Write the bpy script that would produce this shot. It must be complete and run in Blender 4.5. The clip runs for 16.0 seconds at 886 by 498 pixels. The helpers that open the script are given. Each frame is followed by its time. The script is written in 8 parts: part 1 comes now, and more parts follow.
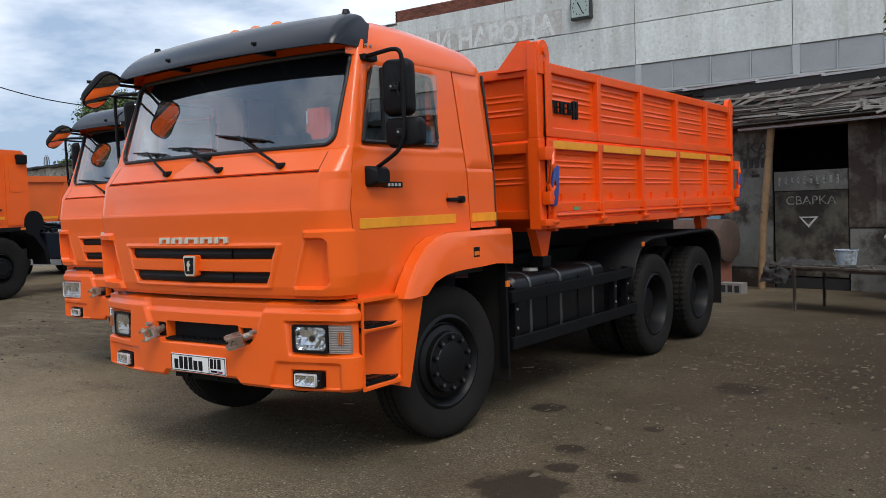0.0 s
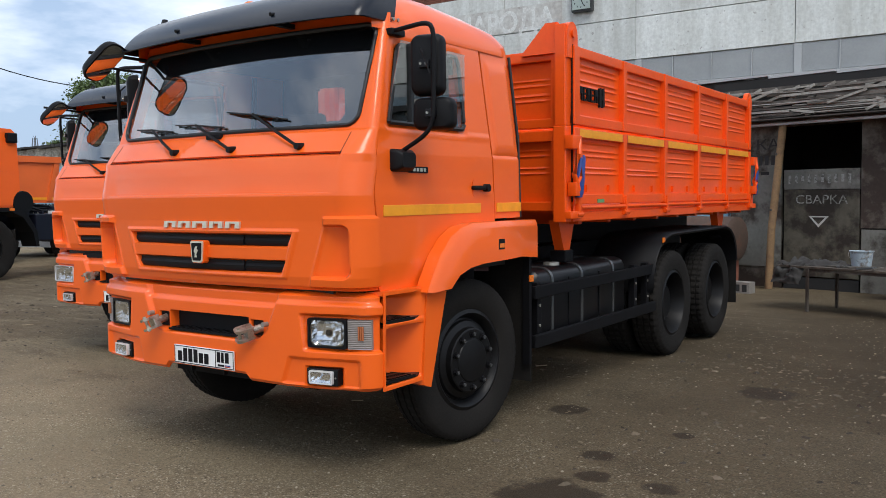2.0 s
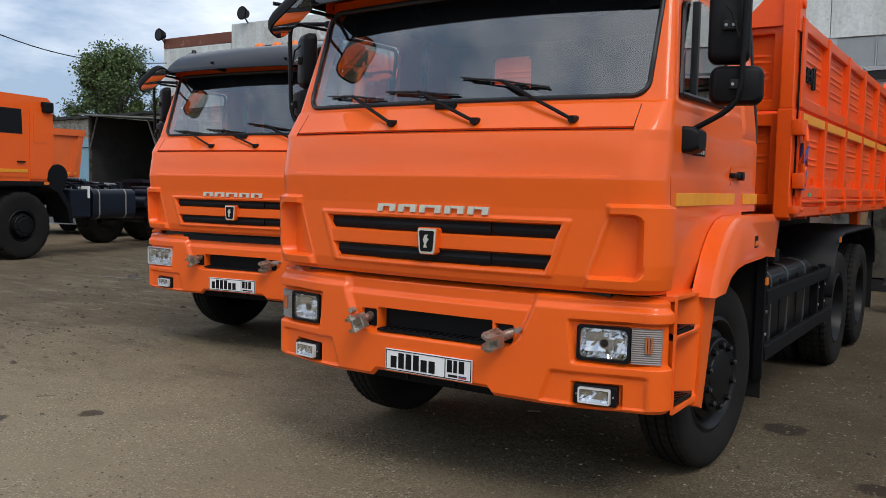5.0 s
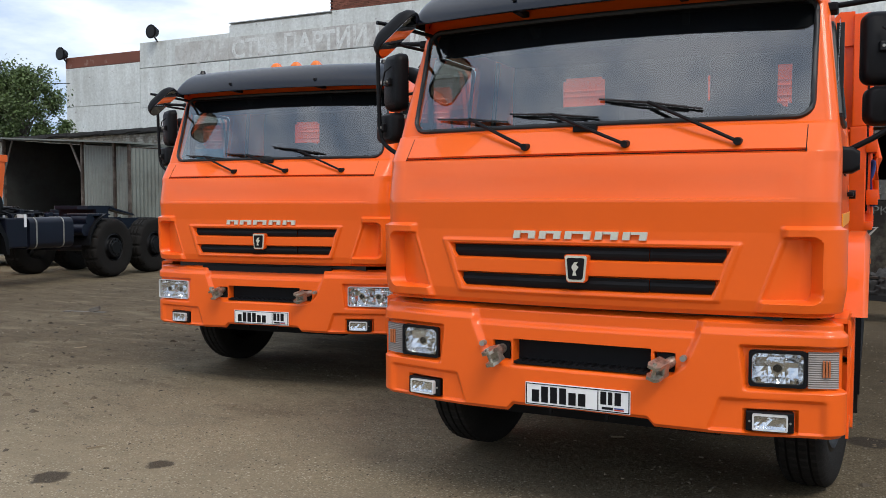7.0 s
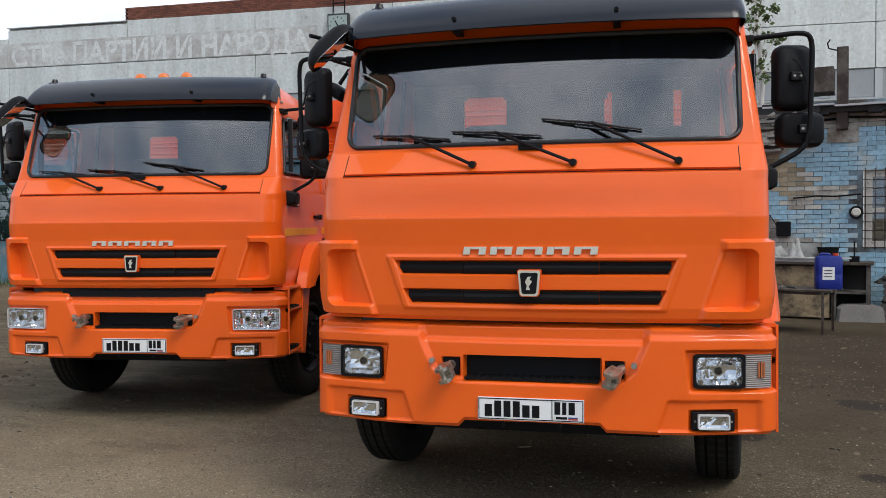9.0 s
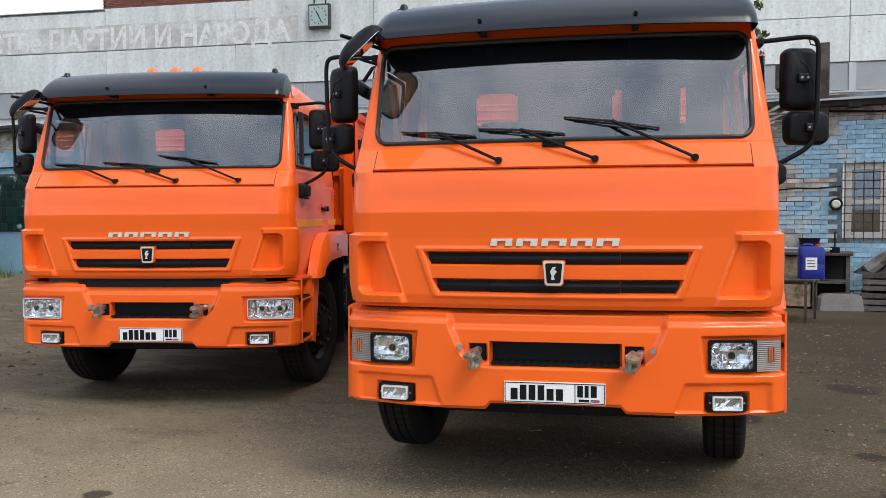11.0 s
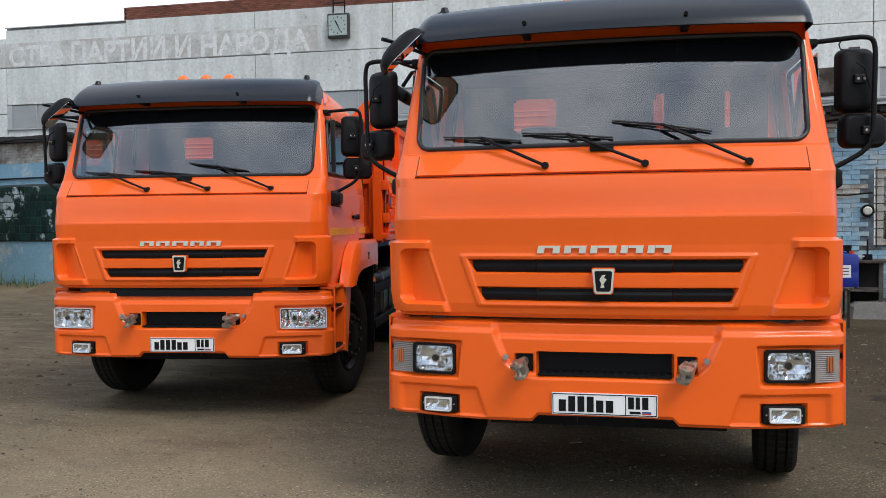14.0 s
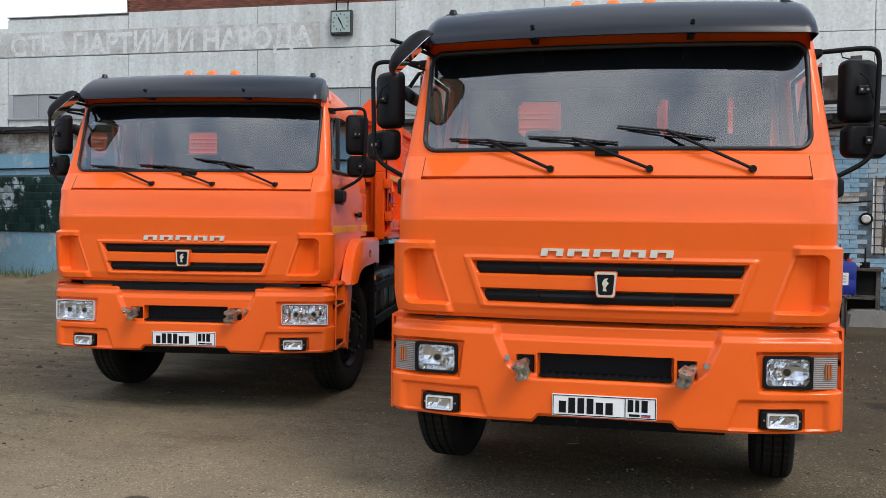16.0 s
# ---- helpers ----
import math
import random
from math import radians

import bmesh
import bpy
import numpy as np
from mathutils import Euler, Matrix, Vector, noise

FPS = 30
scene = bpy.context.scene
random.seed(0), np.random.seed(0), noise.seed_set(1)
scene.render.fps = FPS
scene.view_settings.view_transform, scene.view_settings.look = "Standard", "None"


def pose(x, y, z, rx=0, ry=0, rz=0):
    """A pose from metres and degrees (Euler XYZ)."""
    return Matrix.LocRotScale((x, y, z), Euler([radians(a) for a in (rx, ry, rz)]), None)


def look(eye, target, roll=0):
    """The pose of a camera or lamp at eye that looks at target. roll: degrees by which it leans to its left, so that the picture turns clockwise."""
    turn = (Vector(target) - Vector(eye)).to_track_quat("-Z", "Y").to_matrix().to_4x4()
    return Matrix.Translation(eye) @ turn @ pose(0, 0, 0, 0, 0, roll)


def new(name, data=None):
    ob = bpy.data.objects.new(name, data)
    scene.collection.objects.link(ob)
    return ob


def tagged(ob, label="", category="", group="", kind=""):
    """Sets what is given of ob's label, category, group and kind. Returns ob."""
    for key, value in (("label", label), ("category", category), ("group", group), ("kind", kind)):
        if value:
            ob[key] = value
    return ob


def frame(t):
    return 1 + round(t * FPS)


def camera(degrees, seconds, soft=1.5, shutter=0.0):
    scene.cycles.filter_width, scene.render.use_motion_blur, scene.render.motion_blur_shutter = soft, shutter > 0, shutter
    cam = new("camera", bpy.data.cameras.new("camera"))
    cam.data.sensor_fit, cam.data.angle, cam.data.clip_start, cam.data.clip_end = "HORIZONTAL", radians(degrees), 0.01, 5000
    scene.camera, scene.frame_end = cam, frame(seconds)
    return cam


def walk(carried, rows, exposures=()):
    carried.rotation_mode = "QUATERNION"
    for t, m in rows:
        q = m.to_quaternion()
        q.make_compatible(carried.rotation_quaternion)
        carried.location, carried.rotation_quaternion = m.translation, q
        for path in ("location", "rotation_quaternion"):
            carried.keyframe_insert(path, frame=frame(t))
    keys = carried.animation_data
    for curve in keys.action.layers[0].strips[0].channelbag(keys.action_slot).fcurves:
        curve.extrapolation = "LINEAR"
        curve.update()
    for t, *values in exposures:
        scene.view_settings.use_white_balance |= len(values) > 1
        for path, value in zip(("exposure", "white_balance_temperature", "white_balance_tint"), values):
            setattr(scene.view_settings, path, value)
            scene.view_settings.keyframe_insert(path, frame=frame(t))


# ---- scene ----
# Units: metres. The near lorry stands on the origin with its nose towards -y.
FOV = 54.3
cam = camera(FOV, 16.0, soft=0.5)
PATH = [
    (0, (4.369, -3.512, 1.577), (3.222, -1.877, 1.478), -2.0),
    (0.5, (4.32, -3.479, 1.583), (3.171, -1.846, 1.473), -1.8),
    (1, (4.227, -3.438, 1.578), (3.082, -1.802, 1.46), -1.4),
    (1.5, (4.116, -3.397, 1.572), (2.979, -1.756, 1.448), -0.9),
    (2, (3.994, -3.356, 1.56), (2.869, -1.707, 1.441), -0.6),
    (2.5, (3.746, -3.327, 1.567), (2.642, -1.663, 1.453), 0.1),
    (3, (3.522, -3.365, 1.568), (2.424, -1.697, 1.458), 0.8),
    (3.5, (3.246, -3.435, 1.577), (2.142, -1.772, 1.455), 1.2),
    (4, (2.995, -3.454, 1.555), (1.873, -1.804, 1.418), 1.3),
    (4.2, (2.88, -3.454, 1.549), (1.75, -1.81, 1.407), 1.2),
    (6.3, (1.621, -3.804, 1.529), (0.668, -2.051, 1.397), 0.7),
    (6.5, (1.53, -3.846, 1.538), (0.593, -2.083, 1.413), 0.5),
    (7, (1.251, -3.947, 1.566), (0.361, -2.16, 1.462), 0.0),
    (7.5, (1.055, -3.994, 1.59), (0.217, -2.18, 1.504), -0.7),
    (8, (0.896, -3.972, 1.56), (0.155, -2.115, 1.5), -1.0),
    (8.5, (0.734, -4.041, 1.544), (0.162, -2.125, 1.495), -0.7),
    (8.7, (0.631, -4.104, 1.555), (0.15, -2.164, 1.501), -0.5),
    (10.8, (0.323, -4.404, 1.575), (-0.059, -2.443, 1.486), -0.4),
    (11, (0.296, -4.447, 1.578), (-0.09, -2.487, 1.492), -0.4),
    (11.5, (0.256, -4.542, 1.561), (-0.137, -2.582, 1.486), -0.2),
    (12, (0.184, -4.495, 1.571), (-0.233, -2.54, 1.514), -0.5),
    (12.5, (0.161, -4.397, 1.582), (-0.272, -2.445, 1.535), -0.8),
    (13, (0.141, -4.352, 1.574), (-0.292, -2.4, 1.525), -0.8),
    (13.5, (0.134, -4.356, 1.57), (-0.294, -2.403, 1.512), -0.7),
    (14, (0.127, -4.367, 1.568), (-0.295, -2.413, 1.503), -0.6),
    (14.5, (0.119, -4.384, 1.573), (-0.297, -2.429, 1.502), -0.4),
    (15, (0.104, -4.401, 1.575), (-0.307, -2.445, 1.502), 0.0),
    (15.5, (0.103, -4.411, 1.573), (-0.31, -2.456, 1.503), 0.3),
    (16, (0.1, -4.414, 1.578), (-0.316, -2.459, 1.51), 0.6),
]
walk(cam, [(t, look(eye, target, roll)) for t, eye, target, roll in PATH], exposures=[(0.0, 0.30), (1.5, 0.45), (2.0, 0.52), (2.5, 0.47), (3.0, 0.32), (3.5, 0.24), (4.0, 0.17), (6.5, 0.46), (7.0, 0.48), (7.5, 0.15), (8.0, 0.15), (8.5, 0.25), (11.0, 0.76), (11.6, 0.48), (12.0, 0.29), (12.5, 0.15), (13.5, 0.42), (15.0, 0.61), (16.0, 0.61)])

# ---- light: overcast sky with a broad, weak sun ----
SUN_EL, SUN_AZ = 52.0, 128.0
world = bpy.data.worlds.new("sky")
scene.world = world
world.use_nodes = True
wn, wl = world.node_tree.nodes, world.node_tree.links
wn.clear()
w_out = wn.new("ShaderNodeOutputWorld")
w_bg = wn.new("ShaderNodeBackground")
w_sky = wn.new("ShaderNodeTexSky")
w_sky.sky_type = "NISHITA"
w_sky.sun_disc = False
w_sky.sun_elevation, w_sky.sun_rotation = radians(SUN_EL), radians(SUN_AZ)
w_sky.air_density, w_sky.dust_density = 1.0, 2.0
w_co = wn.new("ShaderNodeTexCoord")
w_map = wn.new("ShaderNodeMapping")
w_map.inputs["Scale"].default_value = (1.0, 1.0, 3.2)
w_n1 = wn.new("ShaderNodeTexNoise")
w_n1.inputs["Scale"].default_value, w_n1.inputs["Detail"].default_value, w_n1.inputs["Roughness"].default_value = 2.6, 7.0, 0.55
w_r1 = wn.new("ShaderNodeValToRGB")
w_r1.color_ramp.elements[0].position, w_r1.color_ramp.elements[0].color = 0.40, (2.7, 3.6, 5.0, 1)
w_r1.color_ramp.elements[1].position, w_r1.color_ramp.elements[1].color = 0.60, (8.0, 8.4, 9.1, 1)
w_mix = wn.new("ShaderNodeMixRGB")
w_mix.inputs[0].default_value = 0.86
w_bg.inputs["Strength"].default_value = 0.122
wl.new(w_co.outputs["Generated"], w_map.inputs["Vector"])
wl.new(w_map.outputs[0], w_n1.inputs["Vector"])
wl.new(w_n1.outputs["Fac"], w_r1.inputs[0])
wl.new(w_sky.outputs[0], w_mix.inputs[1])
wl.new(w_r1.outputs[0], w_mix.inputs[2])
wl.new(w_mix.outputs[0], w_bg.inputs[0])
wl.new(w_bg.outputs[0], w_out.inputs[0])
sun = new("sun", bpy.data.lights.new("sun", "SUN"))
sun.data.energy, sun.data.angle, sun.data.color = 1.3, radians(25), (1.0, 0.96, 0.9)
sa, se = radians(SUN_AZ), radians(SUN_EL)
sun.matrix_world = look((0, 0, 30), Vector((0, 0, 30)) - Vector((math.sin(sa) * math.cos(se), math.cos(sa) * math.cos(se), math.sin(se))))


# ---- materials ----
def material(name, colour, rough=0.5, metal=0.0, coat=0.0, vary=0.0, scale=8.0, bump=0.0, bump_scale=60.0, second=None,
             edge=(0.4, 0.65), fine=0.0, island=0.0, spec=0.5, world_space=False, coat_rough=0.09, pits=0.0, streaks=0.0):
    """Principled surface; vary: brightness noise at two sizes; second: a colour that takes over in patches."""
    m = bpy.data.materials.new(name)
    m.use_nodes = True
    n, l = m.node_tree.nodes, m.node_tree.links
    p = n["Principled BSDF"]
    p.inputs["Roughness"].default_value, p.inputs["Metallic"].default_value = rough, metal
    p.inputs["Coat Weight"].default_value, p.inputs["Coat Roughness"].default_value = coat, coat_rough
    p.inputs["Specular IOR Level"].default_value = spec
    place = n.new("ShaderNodeNewGeometry").outputs["Position"] if world_space else n.new("ShaderNodeTexCoord").outputs["Object"]
    rgb = n.new("ShaderNodeRGB")
    rgb.outputs[0].default_value = (*colour, 1)
    last = rgb.outputs[0]

    def noise_node(s, detail=5.0, r=0.6):
        t = n.new("ShaderNodeTexNoise")
        t.inputs["Scale"].default_value, t.inputs["Detail"].default_value, t.inputs["Roughness"].default_value = s, detail, r
        l.new(place, t.inputs["Vector"])
        return t.outputs["Fac"]

    if second:
        ramp = n.new("ShaderNodeValToRGB")
        ramp.color_ramp.elements[0].position, ramp.color_ramp.elements[1].position = edge
        l.new(noise_node(scale, 8.0, 0.65), ramp.inputs[0])
        mix = n.new("ShaderNodeMixRGB")
        mix.inputs[2].default_value = (*second, 1)
        l.new(ramp.outputs[0], mix.inputs[0])
        l.new(last, mix.inputs[1])
        last = mix.outputs[0]
    for amount, size in ((vary, scale * 0.37), (fine, scale * 9.0)):
        if amount:
            rng = n.new("ShaderNodeMapRange")
            rng.inputs["From Min"].default_value, rng.inputs["From Max"].default_value = 0.25, 0.75
            rng.inputs["To Min"].default_value, rng.inputs["To Max"].default_value = 1 - amount, 1 + amount
            l.new(noise_node(size), rng.inputs["Value"])
            mul = n.new("ShaderNodeMixRGB")
            mul.blend_type = "MULTIPLY"
            mul.inputs[0].default_value = 1.0
            l.new(last, mul.inputs[1])
            l.new(rng.outputs[0], mul.inputs[2])
            last = mul.outputs[0]
    if streaks:
        flat = n.new("ShaderNodeMapping")
        flat.inputs["Scale"].default_value = (1.6, 1.6, 0.16)
        l.new(place, flat.inputs["Vector"])
        runs = n.new("ShaderNodeTexNoise")
        runs.inputs["Scale"].default_value, runs.inputs["Detail"].default_value, runs.inputs["Roughness"].default_value = 1.3, 8.0, 0.7
        l.new(flat.outputs[0], runs.inputs["Vector"])
        rng = n.new("ShaderNodeMapRange")
        rng.inputs["From Min"].default_value, rng.inputs["From Max"].default_value = 0.40, 0.72
        rng.inputs["To Min"].default_value, rng.inputs["To Max"].default_value = 0.0, streaks
        l.new(runs.outputs["Fac"], rng.inputs["Value"])
        mix = n.new("ShaderNodeMixRGB")
        mix.inputs[2].default_value = (0.30, 0.30, 0.26, 1)
        l.new(rng.outputs[0], mix.inputs[0])
        l.new(last, mix.inputs[1])
        last = mix.outputs[0]
    if pits:
        cell = n.new("ShaderNodeTexNoise")
        cell.inputs["Scale"].default_value, cell.inputs["Detail"].default_value, cell.inputs["Roughness"].default_value = 5.5, 3.0, 0.5
        l.new(place, cell.inputs["Vector"])
        rng = n.new("ShaderNodeMapRange")
        rng.inputs["From Min"].default_value, rng.inputs["From Max"].default_value = 0.66, 0.71
        rng.inputs["To Min"].default_value, rng.inputs["To Max"].default_value = 0.0, pits
        l.new(cell.outputs["Fac"], rng.inputs["Value"])
        mix = n.new("ShaderNodeMixRGB")
        mix.inputs[2].default_value = (0.22, 0.21, 0.19, 1)
        l.new(rng.outputs[0], mix.inputs[0])
        l.new(last, mix.inputs[1])
        last = mix.outputs[0]
    if island:
        info = n.new("ShaderNodeObjectInfo")
        geo = n.new("ShaderNodeNewGeometry")
        add = n.new("ShaderNodeMath")
        add.operation = "ADD"
        l.new(info.outputs["Random"], add.inputs[0])
        l.new(geo.outputs["Random Per Island"], add.inputs[1])
        fr = n.new("ShaderNodeMath")
        fr.operation = "FRACT"
        l.new(add.outputs[0], fr.inputs[0])
        rng = n.new("ShaderNodeMapRange")
        rng.inputs["To Min"].default_value, rng.inputs["To Max"].default_value = 1 - island, 1 + island
        l.new(fr.outputs[0], rng.inputs["Value"])
        mul = n.new("ShaderNodeMixRGB")
        mul.blend_type = "MULTIPLY"
        mul.inputs[0].default_value = 1.0
        l.new(last, mul.inputs[1])
        l.new(rng.outputs[0], mul.inputs[2])
        last = mul.outputs[0]
    l.new(last, p.inputs["Base Color"])
    if bump:
        b = n.new("ShaderNodeBump")
        b.inputs["Strength"].default_value, b.inputs["Distance"].default_value = bump, 0.01
        l.new(noise_node(bump_scale, 6.0, 0.7), b.inputs["Height"])
        l.new(b.outputs[0], p.inputs["Normal"])
    return m


ORANGE = material("orange_paint", (0.86, 0.121, 0.0085), 0.42, coat=0.60, vary=0.04, scale=3.0, spec=0.22, coat_rough=0.035, bump=0.012, bump_scale=9)
ORANGE_BODY = material("orange_body_paint", (0.83, 0.086, 0.004), 0.46, coat=0.40, spec=0.15, coat_rough=0.12, vary=0.09, scale=4.0, fine=0.04)
ORANGE_OLD = material("orange_paint_dusty", (0.70, 0.12, 0.018), 0.5, vary=0.1, scale=3.0)
BLACK = material("black_plastic", (0.005, 0.005, 0.006), 0.5, vary=0.1, scale=10.0, bump=0.1, bump_scale=500, spec=0.17)
BLACK_GLOSS = material("black_gloss", (0.006, 0.006, 0.007), 0.32, vary=0.1, scale=6, spec=0.24)
VISOR = material("smoked_plastic", (0.006, 0.008, 0.014), 0.24, spec=0.36, vary=0.15, scale=2)
RUBBER = material("tyre_rubber", (0.0125, 0.0112, 0.010), 0.85, vary=0.3, scale=9.0, fine=0.25, bump=0.2, bump_scale=220, spec=0.16)
RIM_BLACK = material("rim_black", (0.006, 0.006, 0.0065), 0.42, vary=0.2, scale=12, spec=0.2)
RUBBER_DUSTY = material("dusty_tread_rubber", (0.022, 0.020, 0.018), 0.95, vary=0.35, scale=14.0, fine=0.3, spec=0.1)
SEAL = material("rubber_seal", (0.010, 0.010, 0.011), 0.5)
CHASSIS = material("chassis_black", (0.005, 0.005, 0.006), 0.55, vary=0.2, scale=6.0, fine=0.1, spec=0.13)
INTERIOR = material("cab_interior_grey", (0.022, 0.023, 0.025), 0.8, vary=0.1, scale=6.0)
CLOTH = material("seat_cloth", (0.014, 0.015, 0.018), 0.9, vary=0.15, scale=30)
HOOK = material("scuffed_hook_steel", (0.40, 0.375, 0.32), 0.34, metal=0.75, second=(0.13, 0.105, 0.08), edge=(0.50, 0.66), scale=22, vary=0.25, fine=0.2)
STEEL = material("zinc_steel", (0.30, 0.29, 0.26), 0.40, metal=0.45, vary=0.2, scale=20, fine=0.1)
LAMP_WHITE = material("fog_lamp_glass", (0.80, 0.81, 0.82), 0.22, metal=0.35, vary=0.15, scale=30)
CHROME = material("lamp_reflector", (0.93, 0.94, 0.95), 0.10, metal=1.0)
WHITE_PLASTIC = material("white_plastic", (0.72, 0.73, 0.73), 0.4)
PLATE = material("plate_white", (0.80, 0.80, 0.79), 0.4)
INK = material("black_ink", (0.008, 0.008, 0.009), 0.6, spec=0.12)
YELLOW = material("reflective_yellow", (0.82, 0.32, 0.012), 0.4, vary=0.10, scale=40, fine=0.08)
RED = material("reflective_red", (0.55, 0.05, 0.012), 0.4)
AMBER_DIM = material("amber_bulb", (0.42, 0.13, 0.05), 0.2, spec=0.6)
AMBER = material("amber_lens", (0.75, 0.17, 0.015), 0.25, coat=0.3)
BLUE_BAG = material("blue_fabric", (0.015, 0.05, 0.24), 0.6, vary=0.2, scale=20)
BADGE = material("badge_silver", (0.75, 0.73, 0.62), 0.3, metal=0.6)


def glass(name, tint, rough=0.0, mirror=0.10):
    """Thin pane: see-through with a sharp reflection."""
    m = bpy.data.materials.new(name)
    m.use_nodes = True
    n, l = m.node_tree.nodes, m.node_tree.links
    n.remove(n["Principled BSDF"])
    tr, gl, mx, fr = n.new("ShaderNodeBsdfTransparent"), n.new("ShaderNodeBsdfGlossy"), n.new("ShaderNodeMixShader"), n.new("ShaderNodeLayerWeight")
    tr.inputs[0].default_value = (*tint, 1)
    gl.inputs["Roughness"].default_value = rough
    fr.inputs["Blend"].default_value = 0.5
    power = n.new("ShaderNodeMath")
    power.operation = "POWER"
    power.inputs[1].default_value = 2.3
    l.new(fr.outputs["Facing"], power.inputs[0])
    add = n.new("ShaderNodeMath")
    add.operation, add.use_clamp = "ADD", True
    add.inputs[1].default_value = mirror + 0.04
    l.new(power.outputs[0], add.inputs[0])
    l.new(add.outputs[0], mx.inputs[0])
    l.new(tr.outputs[0], mx.inputs[1])
    l.new(gl.outputs[0], mx.inputs[2])
    l.new(mx.outputs[0], n["Material Output"].inputs["Surface"])
    return m


GLASS = glass("windscreen_glass", (0.76, 0.82, 0.83), mirror=0.150)
SIDE_GLASS = glass("side_glass", (0.88, 0.92, 0.92), mirror=0.14)
LENS = glass("lamp_lens", (0.93, 0.94, 0.95), mirror=0.02)
MIRROR = material("mirror_glass", (0.85, 0.86, 0.87), 0.02, metal=1.0)


# ---- building helpers ----
def part(name, bm, mat, parent=None, label="", smooth=False, recalc=True):
    """One mesh object from a bmesh, under a thing or a part."""
    if recalc:
        bmesh.ops.recalc_face_normals(bm, faces=bm.faces)
    me = bpy.data.meshes.new(name)
    bm.to_mesh(me)
    bm.free()
    for mt in (mat if isinstance(mat, (list, tuple)) else [mat]):
        me.materials.append(mt)
    if smooth:
        me.shade_smooth()
        me.set_sharp_from_angle(angle=radians(smooth if smooth > 1 else 35))
    ob = new(name, me)
    if parent is not None:
        ob.parent = parent
        if label:
            ob["label"] = label
    return ob


def thing(name, label, category, group="", kind="", m=None):
    ob = new(name)
    ob.empty_display_size = 0.2
    if m is not None:
        ob.matrix_world = m
    return tagged(ob, label, category, group, kind)


def box(bm, x0, x1, y0, y1, z0, z1, bevel=0.0, m=None):
    r = bmesh.ops.create_cube(bm, size=1.0)
    t = Matrix.Translation(((x0 + x1) / 2, (y0 + y1) / 2, (z0 + z1) / 2)) @ Matrix.Diagonal((abs(x1 - x0), abs(y1 - y0), abs(z1 - z0), 1))
    bmesh.ops.transform(bm, matrix=t, verts=r["verts"])
    if bevel:
        es = list({e for v in r["verts"] for e in v.link_edges})
        rb = bmesh.ops.bevel(bm, geom=es, offset=bevel, segments=2, affect="EDGES", profile=0.6)
        vs = list({v for f in rb["faces"] for v in f.verts} | {v for v in r["verts"] if v.is_valid})
    else:
        vs = r["verts"]
    if m is not None:
        bmesh.ops.transform(bm, matrix=m, verts=vs)
    return bm


def boxed(*a, **k):
    return box(bmesh.new(), *a, **k)


def ring_loft(bm, rings, close=True, caps=True):
    """Skin between rings of points of equal count."""
    vr = [[bm.verts.new(p) for p in r] for r in rings]
    n = len(rings[0])
    for a, b in zip(vr, vr[1:]):
        for i in range(n if close else n - 1):
            bm.faces.new((a[i], a[(i + 1) % n], b[(i + 1) % n], b[i]))
    if caps and close:
        bm.faces.new(vr[0][::-1])
        bm.faces.new(vr[-1])
    return bm


def cyl(bm, a, b, r0, r1=None, seg=16):
    a, b = Vector(a), Vector(b)
    r1 = r0 if r1 is None else r1
    q = (b - a).to_track_quat("Z", "Y")
    u, v = q @ Vector((1, 0, 0)), q @ Vector((0, 1, 0))
    c = [(math.cos(2 * math.pi * i / seg), math.sin(2 * math.pi * i / seg)) for i in range(seg)]
    return ring_loft(bm, [[a + r0 * (u * x + v * y) for x, y in c], [b + r1 * (u * x + v * y) for x, y in c]])


def tube(bm, pts, r, seg=8, bend=0):
    """A round bar along a line of points; bend: rounds its corners."""
    pts = [Vector(p) for p in pts]
    if bend:
        out = [pts[0]]
        for a, b, c in zip(pts, pts[1:], pts[2:]):
            d1, d2 = min(bend, (a - b).length * 0.45), min(bend, (c - b).length * 0.45)
            p, q = b + (a - b).normalized() * d1, b + (c - b).normalized() * d2
            out += [p.lerp(b, s).lerp(b.lerp(q, s), s) for s in (0, 0.25, 0.5, 0.75, 1)]
        pts = out + [pts[-1]]
    rings = []
    for i, p in enumerate(pts):
        d = (pts[min(i + 1, len(pts) - 1)] - pts[max(i - 1, 0)]).normalized()
        ref = Vector((0, 0, 1)) if abs(d.z) < 0.95 else Vector((0, 1, 0))
        u = d.cross(ref).normalized()
        v = u.cross(d)
        rings.append([p + r * (u * math.cos(2 * math.pi * k / seg) + v * math.sin(2 * math.pi * k / seg)) for k in range(seg)])
    return ring_loft(bm, rings)


def prism(bm, poly, axis, a, b, m=None):
    """A flat outline pushed through from a to b along an axis; outline in the two other axes, in order."""
    def at(p, w):
        return {"x": (w, p[0], p[1]), "y": (p[0], w, p[1]), "z": (p[0], p[1], w)}[axis]
    lo, hi = [bm.verts.new(at(p, a)) for p in poly], [bm.verts.new(at(p, b)) for p in poly]
    n = len(poly)
    for i in range(n):
        bm.faces.new((lo[i], lo[(i + 1) % n], hi[(i + 1) % n], hi[i]))
    bm.faces.new(lo[::-1])
    bm.faces.new(hi)
    if m is not None:
        bmesh.ops.transform(bm, matrix=m, verts=lo + hi)
    return bm


